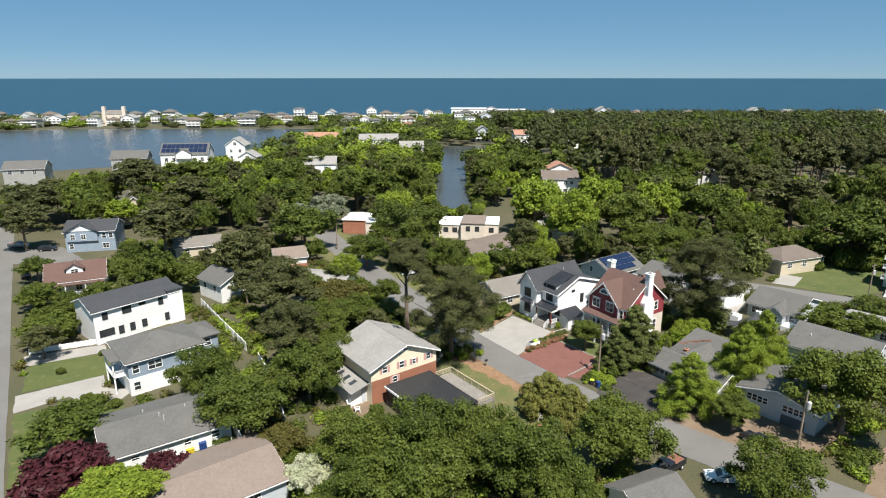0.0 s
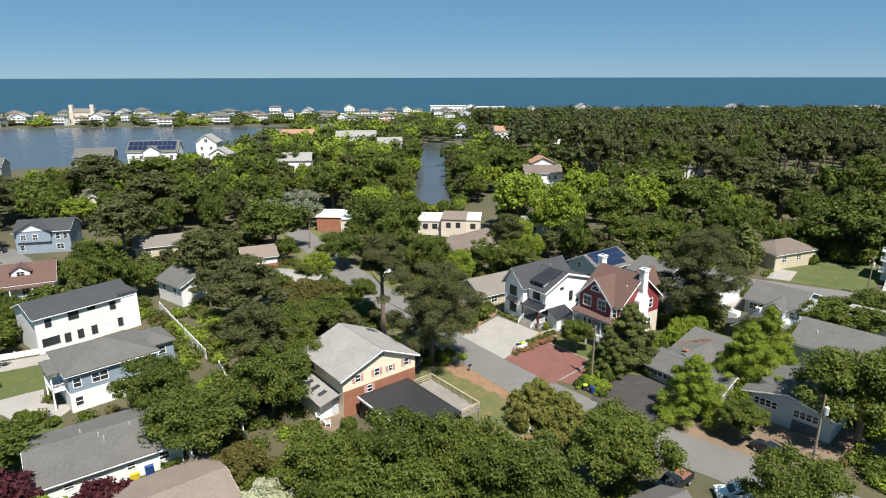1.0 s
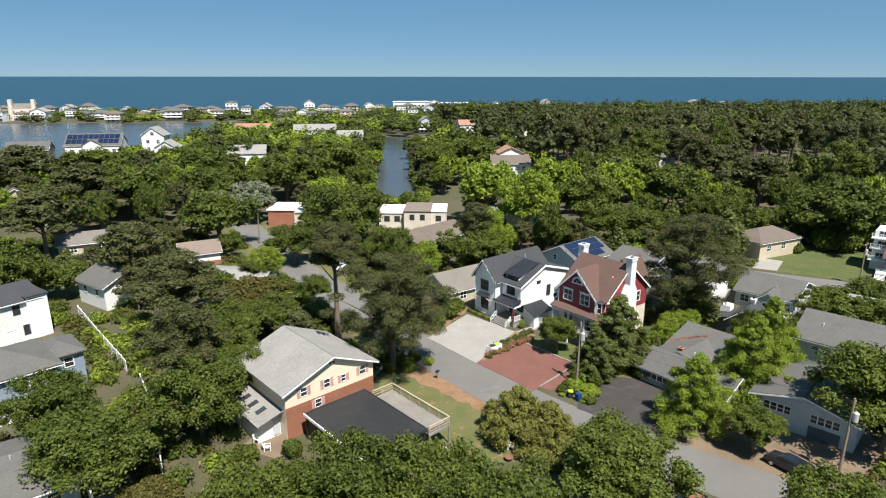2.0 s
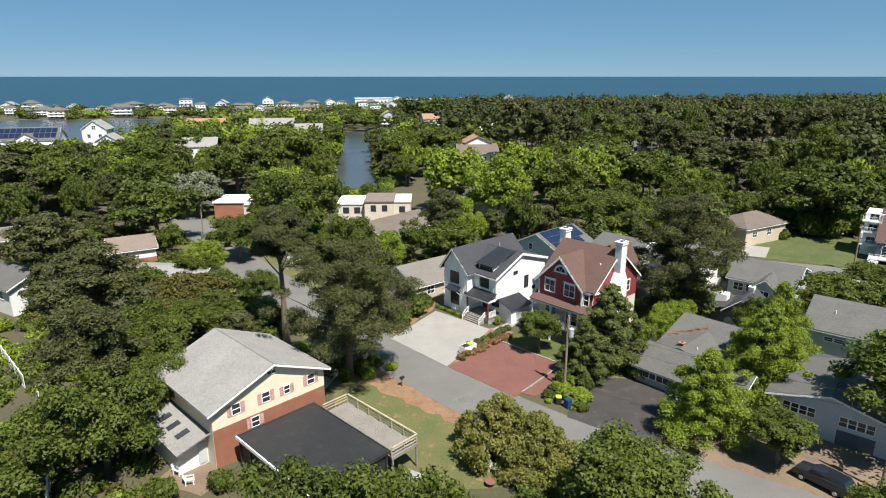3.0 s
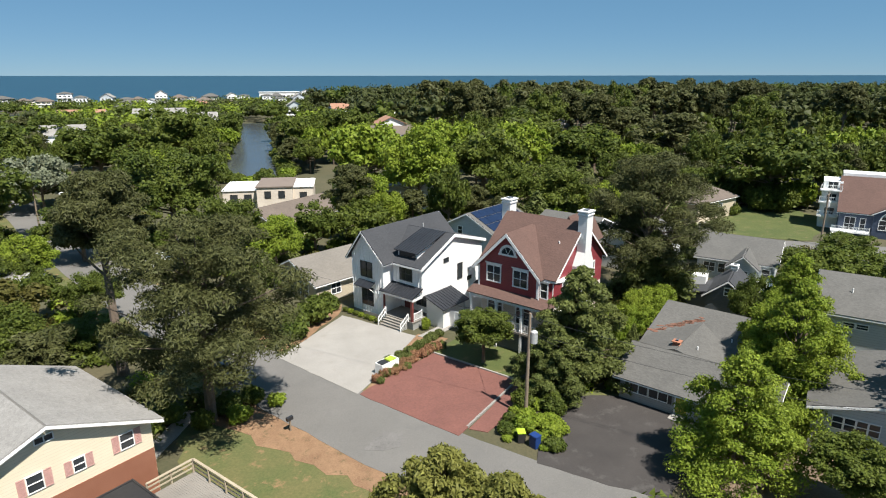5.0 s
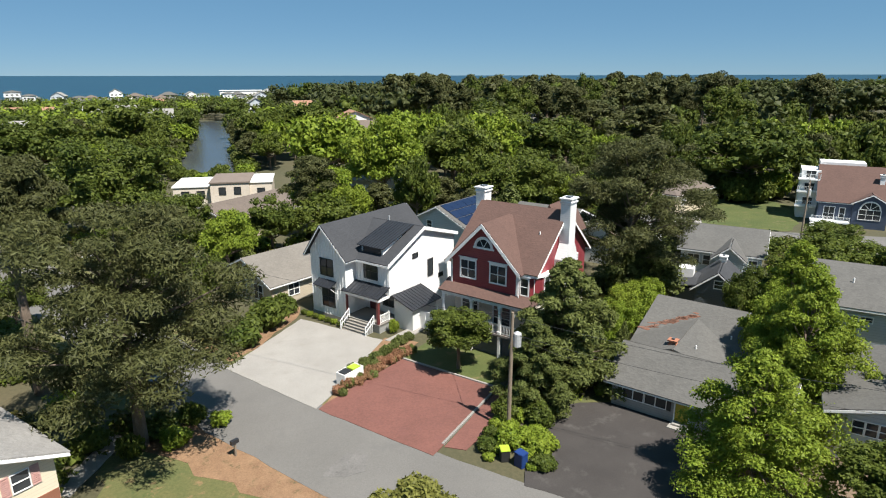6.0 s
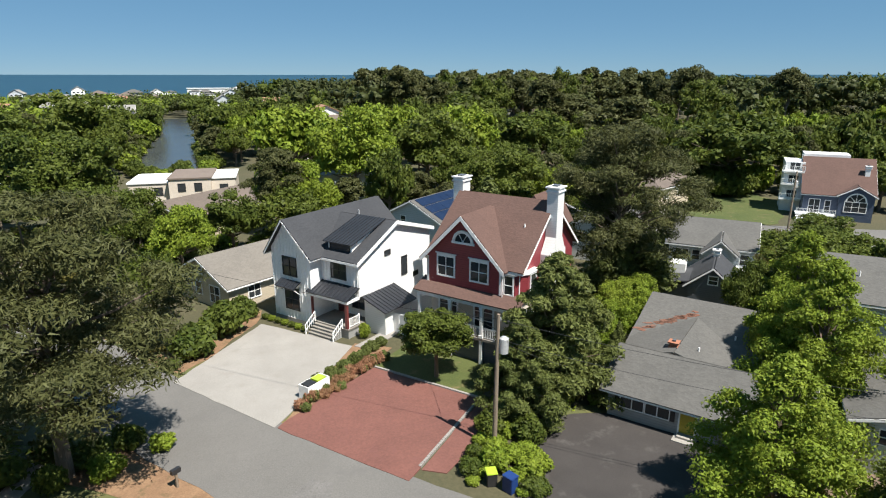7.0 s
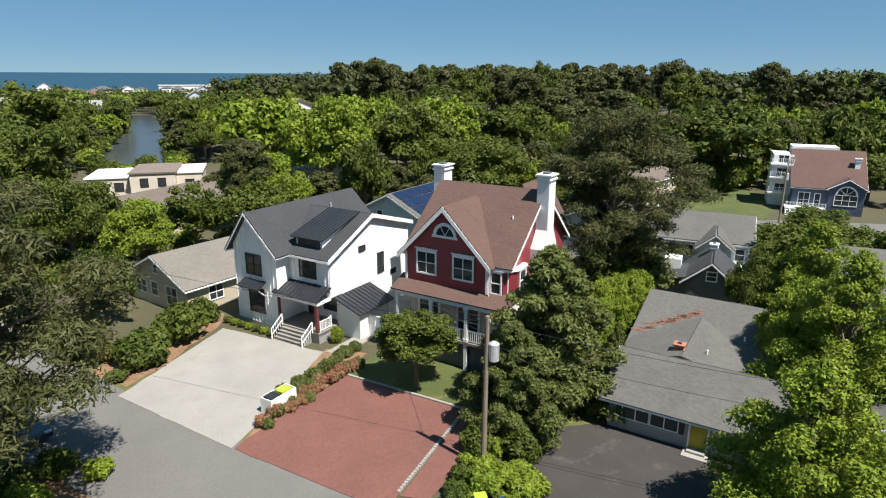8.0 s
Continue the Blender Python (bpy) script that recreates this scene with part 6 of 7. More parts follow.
lay("verge", [(34.5, 97.4), (38.1, 96.2), (43.6, 91.4), (44.6, 92.2), (38.6, 97.2), (34.8, 98.4)], 0.05, "drygrass", "strip of dry grass before the gray house", "verge", 33, 0.2)
lay("footpath", [(24.8, 113.8), (25.8, 112.8), (33.5, 117.6), (32.6, 118.8)], 0.1, "concrete", "pale concrete side path", "path", 9, 0.03)
lay("yard", [(34, 80), (44, 70), (60, 76), (58, 88), (47, 92), (42, 88)], 0.04, "sandsoil", "bare sandy yard with leaf litter", "yard", 10, 0.5)
lay("yard", [(50, 62), (64, 56), (80, 72), (62, 74)], 0.04, "sandsoil", "bare sandy yard beside the street", "yard", 11, 0.6)
lay("lawn", [(86, 140), (99, 131.5), (116, 142), (118, 154), (104, 160), (93, 150)], 0.03, "grass", "wide mown lawn by the east street", "lawn", 12, 0.3)
lay("driveway", [(84, 142), (88, 139.5), (94, 146), (90, 149)], 0.07, "concrete", "pale concrete drive to the tan house", "driveway", 13, 0.05)
lay("lawn", [(-69.5, 101), (-57, 106.5), (-50.5, 99.5), (-64.5, 91.5)], 0.03, "grass", "deep green mown lawn with young shrubs", "lawn", 14, 0.15)
lay("driveway", [(-64.8, 90.4), (-54.5, 97.2), (-51.5, 92.6), (-47, 92.2), (-47.5, 89.2), (-54, 88.6), (-56.2, 90.2), (-61.8, 85.2)], 0.08, "concrete", "pale curving concrete driveway", "driveway", 15, 0.08)
lay("driveway", [(-72.5, 104.5), (-60.5, 109.4), (-58.5, 106.4), (-69.8, 100.6)], 0.08, "concrete", "broad pale concrete driveway", "driveway", 16, 0.08)
lay("lawn", [(-61.5, 85), (-54, 88.2), (-47, 88.8), (-40, 70), (-50, 66)], 0.03, "grass", "green lawn beside the ranch house", "lawn", 17, 0.2)
lay("lawn", [(-33.5, 73.5), (-23.5, 80.2), (-18.5, 74.5), (-29, 67.5)], 0.035, "grass", "small fenced back lawn", "lawn", 18, 0.15)
lay("lawn", [(-80, 142), (-72, 152), (-52, 150), (-50, 142), (-62, 132), (-74, 132)], 0.03, "drygrass", "patchy open lawn between houses", "lawn", 19, 0.5)
lay("driveway", [(-125, 172), (-108, 178), (-100, 170), (-88, 158), (-94, 150), (-104, 160), (-118, 162)], 0.07, "road", "gray asphalt parking strip", "driveway", 20, 0.2)
lay("path", [(-0.5, 99.5), (0.7, 98.6), (3.4, 104.5), (2.2, 105.4)], 0.06, "concrete", "narrow concrete garden path", "path", 21, 0.05)
lay("driveway", [(77.5, 139.5), (66.6, 137.4), (60.0, 121.6), (61.6, 119.4), (66.0, 122.6), (70.4, 127.6)], 0.07, "concrete", "pale concrete drive beside the blue house", "driveway", 23, 0.1)
lay("patio", [(6.6, 80.0), (8.2, 78.9), (10.6, 82.6), (9.3, 83.6)], 0.12, "concrete", "pale concrete slab beneath the deck", "patio", 24, 0.02)
lay("patio", [(-13.5, 86), (-9, 83), (-7, 86), (-11, 90)], 0.05, "sandsoil", "small stone-paved patio", "patio", 22, 0.2)


# ---------------------------------------------------------------- shore houses and far buildings
def shore_house(wall, roof, w, d, h, ridge, hip, label):
    ho = thing("house", label, "house", pose(0, -300, 0), "houses along the shore")
    part("wall", boxes((-w / 2, w / 2, 0, d, -0.3, h)) if hip else gable_walls(-w / 2, w / 2, 0, d, -0.3, h, ridge, "y"), M[wall], ho)
    part("roof", hip_roof(-w / 2, w / 2, 0, d, h + 0.1, ridge, 0.6) if hip else gable_roof(-w / 2, w / 2, 0, d, h, ridge, "y", 0.6), M[roof], ho)
    for k in range(3):
        z = 1.0 + k * (h - 1.2) / 3
        for u in (-0.3, 0.0, 0.3):
            window(ho, "S", 0, u * w, z, w * 0.17, 1.5, "white_paint", 1, 1, 0.12)
        if k:
            part("balcony", boxes((-w / 2, w / 2, -2.0, 0, z - 0.5, z - 0.25), (-w / 2, w / 2, -2.0, -1.9, z - 0.25, z + 0.5)), M["white_paint"], ho)
    return ho


SHORE = [shore_house("white_siding", "roof_light", 12, 11, 8.5, 11.5, False, "white three-level beach house with balconies"),
         shore_house("gray_siding", "roof_gray", 14, 11, 8.0, 11.0, True, "gray shingled beach house with balconies"),
         shore_house("tan_siding", "roof_dkbrown", 13, 12, 7.5, 10.5, True, "tan beach house with a brown hipped roof"),
         shore_house("white_siding", "roof_gray", 10, 10, 9.5, 11.0, True, "tall white beach house with balconies"),
         shore_house("stucco", "roof_terra", 16, 12, 7.0, 10.0, True, "sand-coloured beach villa with terracotta roof"),
         shore_house("paleblue_siding", "roof_light", 11, 11, 8.5, 12.0, False, "pale blue gabled beach house")]
rng = random.Random(77)
x, k = -560.0, 0
while x < 600:
    for row in (0, 1):
        if rng.random() < (0.9 if x < 60 else 0.4):
            y = (628 if row == 0 else 700) + rng.uniform(0, 45) - 0.00012 * x * x
            if x > 60:
                y = 735 + rng.uniform(-30, 30) - 0.0001 * x * x
            src = SHORE[rng.choice((0, 1, 1, 1, 2, 2, 3, 3, 5, 0, 5, 2))]
            s = rng.uniform(0.68, 1.02) * (1.15 if x > 60 else 1)
            copy_thing(src, pose(x + rng.uniform(-4, 4), y, 0, 0, 0, rng.uniform(-14, 14)) @ Matrix.Diagonal((s * rng.uniform(0.9, 1.3), s, s * rng.uniform(0.85, 1.25), 1)))
    x += rng.uniform(13, 19)
for i, src in enumerate(SHORE):
    src.matrix_basis = pose((-470, -390, -230, -62, -20, 40)[i], (604, 610, 606, 480, 540, 470)[i], 0)
hotel = thing("long_beach_hotel", "long low white flat-roofed beach building", "hotel", pose(25, 752, 0))
for x0, x1, z in ((0, 42, 11), (44, 90, 9.5)):
    part("wall", boxes((x0, x1, 0, 14, -0.3, z)), M["white_siding"], hotel)
    part("roof", boxes((x0 - 0.6, x1 + 0.6, -0.6, 14.6, z, z + 0.5)), M["white_paint"], hotel)
    for j in range(9):
        for kk in range(2):
            window(hotel, "S", 0, x0 + 3 + j * 4.5, 2.5 + kk * 3.6, 2.4, 1.7, "white_paint", 1, 1, 0.1)
pink = simple_house("large sand-pink shore mansion with towers", -335, 640, 8, 22, 14, 12, 15, "x", "stucco", "roof_tan", [("S", 4, 7, 2, 2), ("S", 11, 7, 2, 2), ("S", 18, 7, 2, 2), ("S", 4, 3, 2, 2), ("S", 18, 3, 2, 2)], group="houses along the shore")
for u in (1, 20):
    part("tower", boxes((u, u + 3, -1, 3, -0.3, 19)), M["stucco"], pink)
lk = simple_house("lakeside hall with solar panels over a white pediment", -148, 340, 6, 25, 14, 7.5, 12.5, "x", "white_siding", "roof_gray", [("S", 3, 3.4, 1.6, 2), ("S", 7, 3.4, 1.6, 2), ("S", 18, 3.4, 1.6, 2), ("S", 22, 3.4, 1.6, 2)], group="houses along the shore")
part("pediment", gable_walls(8.5, 16.5, -1.2, 3, 5, 7.8, 10.2, "y"), M["white_paint"], lk)
part("pediment_roof", gable_roof(8.5, 16.5, -1.2, 4, 7.8, 10.2, "y", 0.4), M["roof_gray"], lk)
for i in range(10):
    for j in range(2):
        if 3 < i < 6 and j == 0:
            continue
        a, b = 0.4 + i * 2.4, 0.6 + j * 2.9
        za, zb = 7.5 + b / 7 * 5 + 0.3, 7.5 + (b + 2.6) / 7 * 5 + 0.3
        bm = bmesh.new()
        slope(bm, (a, b, za), (a + 2.2, b, za), (a + 2.2, b + 2.6, zb), (a, b + 2.6, zb), 0.06)
        bmesh.ops.recalc_face_normals(bm, faces=bm.faces[:])
        part("solar_panel", bm, M["solar"], lk, "blue-black solar panel")
simple_house("tall white lakeside house with arched gable", -116, 352, 0, 11, 10, 11, 15, "y", "white_siding", "roof_light", [("S", 3, 7, 1.4, 1.6), ("S", 8, 7, 1.4, 1.6), ("S", 5.5, 11, 1.6, 1.6), ("S", 3, 3.4, 1.4, 1.6), ("S", 8, 3.4, 1.4, 1.6)], group="houses along the shore")
simple_house("small white gabled lakeside house", -100, 322, 0, 10, 9, 8, 11, "y", "white_siding", "roof_light", [("S", 5, 7, 1.4, 1.6), ("S", 5, 3.4, 1.4, 1.6)], group="houses along the shore")
simple_house("gray-roofed house beside the lake", -170, 330, 10, 18, 10, 6.5, 10, "x", "gray_siding", "roof_gray", [("S", 4, 3, 1.6, 1.6), ("S", 12, 3, 1.6, 1.6)], group="houses along the shore")
simple_house("gray-roofed lakeside house with white trim", -196, 284, 14, 17, 11, 7.5, 10.5, "x", "gray_siding", "roof_gray", [("S", 3, 5, 1.6, 1.8), ("S", 8, 5, 1.6, 1.8), ("S", 13, 5, 1.6, 1.8)], group="houses along the shore")
simple_house("long red-roofed house by the lake", -92, 452, 0, 24, 10, 6, 9, "x", "white_siding", "roof_terra", [("S", 5, 2.5, 1.6, 1.8), ("S", 17, 2.5, 1.6, 1.8)], group="houses along the shore")
for x, y, w, roof in ((-48, 420, 26, "roof_light"), (-18, 372, 14, "roof_light"), (62, 452, 22, "roof_terra"), (96, 430, 14, "roof_gray"), (-62, 300, 16, "roof_light"), (125, 360, 14, "roof_light")):
    simple_house("low pale house among distant trees", x, y, 4, w, 11, 7.5, 10.5, "x", "white_siding", roof, [("S", w * 0.25, 4.5, 1.6, 1.6), ("S", w * 0.7, 4.5, 1.6, 1.6)])


# ---------------------------------------------------------------- street furniture
def utility_pole(x, y, h, label, can=True, arm=0.0, cross=True):
    p = thing("utility_pole", label, "utility pole", pose(x, y, 0, 0, 0, arm), "utility poles")
    bm = bmesh.new()
    tube(bm, (0, 0, -0.3), (0.05, 0, h), 0.17, 0.11, 10)
    part("pole", bm, M["wood"], p)
    if cross:
        part("crossarm", boxes((-0.9, 0.9, -0.06, 0.06, h - 0.5, h - 0.38)), M["wood"], p)
    for u in (-0.8, 0.8) if cross else (0.19,):
        bm = bmesh.new()
        tube(bm, (u, 0, h - 0.38), (u, 0, h - 0.2), 0.05, 0.03, 8)
        if not cross:
            tube(bm, (0, 0, h - 0.4), (0.19, 0, h - 0.4), 0.03, 0.03, 6)
        part("insulator", bm, M["steel"], p)
    if can:
        bm = bmesh.new()
        tube(bm, (0.42, -0.05, h - 2.5), (0.42, -0.05, h - 1.55), 0.29, 0.29, 14)
        tube(bm, (0.42, -0.05, h - 1.55), (0.42, -0.05, h - 1.42), 0.29, 0.1, 14)
        box(bm, 0.1, 0.2, -0.1, 0.05, h - 2.2, h - 1.8)
        part("transformer", bm, M["steel"], p, "gray drum transformer")
    return p


utility_pole(29.0, 95.6, 9.2, "weathered wooden utility pole with a gray transformer", True, -20, False)
utility_pole(50.0, 73.6, 9.2, "wooden utility pole with a gray transformer", True, -30, False)
utility_pole(98.2, 128.8, 9.0, "wooden utility pole beside the east street", True, 30)
utility_pole(-26.6, 174.0, 9.5, "wooden utility pole on the street corner", False, -20)


def wire(a, b, sag, label):
    cu = bpy.data.curves.new("power_line", "CURVE")
    cu.dimensions, cu.bevel_depth, cu.bevel_resolution = "3D", 0.014, 0
    sp = cu.splines.new("POLY")
    sp.points.add(12)
    for i in range(13):
        t = i / 12
        p = Vector(a).lerp(Vector(b), t)
        sp.points[i].co = (p.x, p.y, p.z - sag * 4 * t * (1 - t), 1)
    cu.materials.append(M["black_frame"])
    tagged(new("power_line", cu), label, "power line", "power lines")


wire((29, 95.6, 8.9), (50, 73.6, 8.9), 0.8, "thin black overhead power line between poles")
wire((29, 95.6, 7.6), (50, 73.6, 7.6), 0.9, "thin black telephone line between poles")
wire((29, 95.6, 8.9), (4, 121, 10.5), 0.9, "thin black overhead power line over the street")
wire((29, 95.6, 7.6), (37, 97, 3.2), 0.3, "thin black service line to the gray house")
wire((29, 95.6, 8.2), (31.0, 108.4, 6.0), 0.3, "thin black service line to the red house")
wire((50, 73.6, 8.9), (90, 32, 8.9), 0.8, "thin black overhead power line beside the street")


def car(label, x, y, yaw, mat, L=4.7, W=1.82, H=1.45, kind="sedan"):
    """Cars face along their own +x."""
    c = thing("car" if kind != "pickup" else "pickup_truck", label, "car" if kind != "pickup" else "pickup truck", pose(x, y, 0.06, 0, 0, yaw), "parked cars")
    h = L / 2
    if kind == "sedan":
        prof = [(-h, 0.35), (h, 0.32), (h, 0.62), (h - 0.25, 0.78), (h - 1.25, 0.92), (h - 2.0, H - 0.06), (h - 2.9, H), (-h + 0.95, H - 0.12), (-h + 0.35, 1.02), (-h, 0.9)]
        glass = [(h - 1.38, 0.95), (h - 2.03, H - 0.12), (h - 2.9, H - 0.06), (-h + 1.0, H - 0.18), (-h + 0.5, 1.02)]
    elif kind == "suv":
        prof = [(-h, 0.4), (h, 0.38), (h, 0.75), (h - 0.2, 0.95), (h - 1.15, 1.08), (h - 1.75, H - 0.06), (h - 2.6, H), (-h + 0.4, H - 0.06), (-h + 0.1, 1.1), (-h, 0.9)]
        glass = [(h - 1.3, 1.1), (h - 1.8, H - 0.12), (h - 2.6, H - 0.07), (-h + 0.5, H - 0.14), (-h + 0.3, 1.12)]
    else:
        prof = [(-h, 0.5), (h, 0.45), (h, 0.85), (h - 0.2, 1.05), (h - 1.3, 1.15), (h - 1.9, H - 0.05), (h - 2.9, H), (h - 3.2, 1.12), (-h, 1.12)]
        glass = [(h - 1.42, 1.17), (h - 1.95, H - 0.12), (h - 2.85, H - 0.07), (h - 3.08, 1.17)]
    bm = bmesh.new()
    low = [(px, -W / 2 + (0.14 if pz > 1.15 else 0.03 if pz < 0.5 else 0), pz) for px, pz in prof]
    prism(bm, low, [(px, -py, pz) for px, py, pz in low])
    bmesh.ops.recalc_face_normals(bm, faces=bm.faces[:])
    bmesh.ops.bevel(bm, geom=bm.edges[:], offset=0.05, segments=2, affect="EDGES")
    part("body", bm, M[mat], c)
    for s in (-1, 1):
        bm = bmesh.new()
        prism(bm, [(px, s * (W / 2 - 0.10), pz) for px, pz in glass], [(px, s * (W / 2 - 0.04 - 0.08 * (pz > 1.2)), pz) for px, pz in glass])
        bmesh.ops.recalc_face_normals(bm, faces=bm.faces[:])
        part("side_window", bm, M["glass"], c)
    for i, j in ((0, 1), (-1, -2)):
        (ax, az), (bx, bz) = glass[i], glass[j]
        o = 0.1 if i == 0 else -0.1
        bm = bmesh.new()
        prism(bm, [(ax, -W / 2 + 0.17, az), (ax, W / 2 - 0.17, az), (bx, W / 2 - 0.24, bz), (bx, -W / 2 + 0.24, bz)], [(ax + o, -W / 2 + 0.17, az + 0.03), (ax + o, W / 2 - 0.17, az + 0.03), (bx + o, W / 2 - 0.24, bz + 0.03), (bx + o, -W / 2 + 0.24, bz + 0.03)])
        bmesh.ops.recalc_face_normals(bm, faces=bm.faces[:])
        part("windscreen" if i == 0 else "rear_window", bm, M["glass"], c)
    for wx in (h - 0.9, -h + 0.9):
        for s in (-1, 1):
            bm = bmesh.new()
            tube(bm, (wx, s * (W / 2 - 0.2), 0.33), (wx, s * (W / 2 + 0.02), 0.33), 0.33, 0.33, 18)
            wh = part("tyre", bm, M["rubber"], c)
            bm = bmesh.new()
            tube(bm, (wx, s * (W / 2 + 0.0), 0.33), (wx, s * (W / 2 + 0.035), 0.33), 0.21, 0.19, 14)
            part("rim", bm, M["steel"], wh)
    for s in (-1, 1):
        part("headlight", boxes((h - 0.2, h + 0.01, s * W * 0.36 - 0.2, s * W * 0.36 + 0.2, 0.62, 0.74)), M["steel"], c)
        part("tail_light", boxes((-h - 0.01, -h + 0.1, s * W * 0.38 - 0.14, s * W * 0.38 + 0.14, 0.75, 0.92)), M["porch_red"], c)
    if kind == "pickup":
        part("load_bed", boxes((-h + 0.1, h - 3.3, -W / 2 + 0.15, W / 2 - 0.15, 1.08, 1.14)), M["rust"], c, "rust-brown load bed")
        for r in ((-h + 0.02, h - 3.25, -W / 2 + 0.03, -W / 2 + 0.13, 1.1, 1.32), (-h + 0.02, h - 3.25, W / 2 - 0.13, W / 2 - 0.03, 1.1, 1.32), (-h + 0.0, -h + 0.09, -W / 2 + 0.13, W / 2 - 0.13, 1.1, 1.3)):
            part("bed_side", boxes(r), M[mat], c)
    return c


car("white saloon car parked beside the street", 37.4, 67.8, 169, "car_white")
car("dark pickup truck with a rusty load bed", 31.0, 69.8, 215, "car_black", 5.4, 1.95, 1.8, "pickup")
car("black car parked on the sandy yard", 45.5, 75.2, 115, "car_black", 4.6, 1.85, 1.6, "suv")
car("dark blue car parked under the pine", 4.9, 110.3, -56, "car_navy", 4.7, 1.85, 1.5)
car("white sport utility vehicle parked on the verge", -4.6, 150.5, 20, "car_white", 4.6, 1.9, 1.7, "suv")
car("silver pickup truck parked off the west street", -121, 178, 10, "car_silver", 5.4, 1.95, 1.8, "pickup")
car("black car parked off the west street", -110, 174, 12, "car_black", 4.7, 1.9, 1.7, "suv")
car("black car parked at the west kerb", -101, 150, 120, "car_black", 4.6, 1.85, 1.5)
simple_house("small garage with gray shingle roof", 24.0, 58.8, 24, 7, 5.5, 2.5, 3.8, "x", "white_siding", "roof_gray")


def fence(label, pts, h=1.8, mat="white_paint", step=2.4):
    f = thing("fence", label, "fence", pose(pts[0][0], pts[0][1], 0), "garden fences")
    o = Vector(pts[0])
    for a, b in zip(pts, pts[1:]):
        a, b = Vector(a) - o, Vector(b) - o
        n = max(1, round((b - a).length / step))
        ang = math.degrees(math.atan2((b - a).y, (b - a).x))
        for i in range(n):
            p, L = a.lerp(b, i / n), (b - a).length / n
            pl = part("post", boxes((-0.07, 0.07, -0.07, 0.07, 0, h + 0.1), (-0.09, 0.09, -0.09, 0.09, h + 0.1, h + 0.15)), M[mat], f)
            pl.matrix_basis = pose(p.x, p.y, 0, 0, 0, ang)
            pn = part("panel", boxes((0.07, L - 0.07, -0.03, 0.03, 0.1, h - 0.1), (0.07, L - 0.07, -0.045, 0.045, h - 0.12, h), (0.07, L - 0.07, -0.045, 0.045, 0.1, 0.22)), M[mat], f)
            pn.matrix_basis = pose(p.x, p.y, 0, 0, 0, ang)
    return f


fence("tall white vinyl garden fence", [(-49.5, 129), (-41, 117), (-33.0, 106)])
fence("white vinyl fence along the garden", [(-29.5, 101.5), (-24.5, 92), (-20.0, 80.5)])
fence("white vinyl fence round the small lawn", [(-27.0, 79.5), (-22.8, 73.2), (-19.2, 75.6)], 1.6)
fence("white fence beside the wide lawn", [(103, 153), (108, 160), (116, 160)], 1.6)
fence("white garden gate and fence by the farmhouse", [(28.4, 115.4), (31.6, 119.6)], 1.9, "white_paint", 1.4)
fence("white fence and low wall by the broad drive", [(-72, 105.4), (-60.8, 110.2)], 1.1)


def plain_box(name, label, cat, x, y, z, yaw, w, d, h, mat, lid, lid_label):
    b = thing(name, label, cat, pose(x, y, z, 0, 0, yaw))
    bm = boxes((-w / 2, w / 2, -d / 2, d / 2, 0, h * 0.9))
    bmesh.ops.bevel(bm, geom=bm.edges[:], offset=0.03, segments=2, affect="EDGES")
    part("body", bm, M[mat], b)
    bm = boxes((-w / 2 - 0.03, w / 2 + 0.03, -d / 2 - 0.03, d / 2 + 0.03, h * 0.9, h))
    bmesh.ops.bevel(bm, geom=bm.edges[:], offset=0.03, segments=2, affect="EDGES")
    part("lid", bm, M[lid], b, lid_label)
    return b


bx = thing("bin_enclosure", "white bin enclosure with black and lime bins", "bin enclosure", pose(19.9, 106.9, 0.05, 0, 0, 33))
for r in ((-1.1, 1.1, -0.5, -0.43, 0, 1.15), (-1.1, 1.1, 0.43, 0.5, 0, 1.15), (-1.1, -1.03, -0.43, 0.43, 0, 1.15), (1.03, 1.1, -0.43, 0.43, 0, 1.15)):
    part("panel", boxes(r), M["white_paint"], bx)
part("bin", boxes((-0.95, -0.15, -0.38, 0.38, 0, 1.2)), M["black_frame"], bx, "black bin")
part("bin", boxes((0.0, 0.85, -0.38, 0.38, 0, 1.22)), M["green_lid"], bx, "bright lime bin lid")
plain_box("wheelie_bin", "blue recycling bin with dark lid", "bin", 27.9, 91.6, 0, 20, 0.6, 0.7, 1.05, "blue_bin", "blue_bin", "blue lid")
plain_box("wheelie_bin", "bin with a bright lime lid", "bin", 27.2, 92.6, 0, -15, 0.6, 0.7, 0.9, "black_frame", "green_lid", "bright lime lid")
plain_box("garden_bin", "blue plastic bin beside the ranch house", "bin", -30.0, 75.6, 0, 30, 0.9, 0.8, 1.2, "blue_bin", "blue_bin", "blue lid")
plain_box("garden_bin", "yellow plastic bin beside the ranch house", "bin", -31.4, 74.8, 0, 30, 1.0, 0.7, 0.8, "yellow", "yellow", "yellow lid")
plain_box("heat_pump", "pale gray outdoor heat pump unit", "heat pump", 40.5, 94.0, 0.0, -50, 1.1, 0.6, 0.9, "steel", "steel", "steel top")
mb = thing("mailbox", "dark mailbox on a wooden post", "mailbox", pose(10.4, 99.4, 0, 0, 0, -56))
part("post", boxes((-0.06, 0.06, -0.06, 0.06, 0, 1.0)), M["wood"], mb)
part("box", boxes((-0.12, 0.12, -0.28, 0.28, 1.0, 1.28)), M["black_frame"], mb)


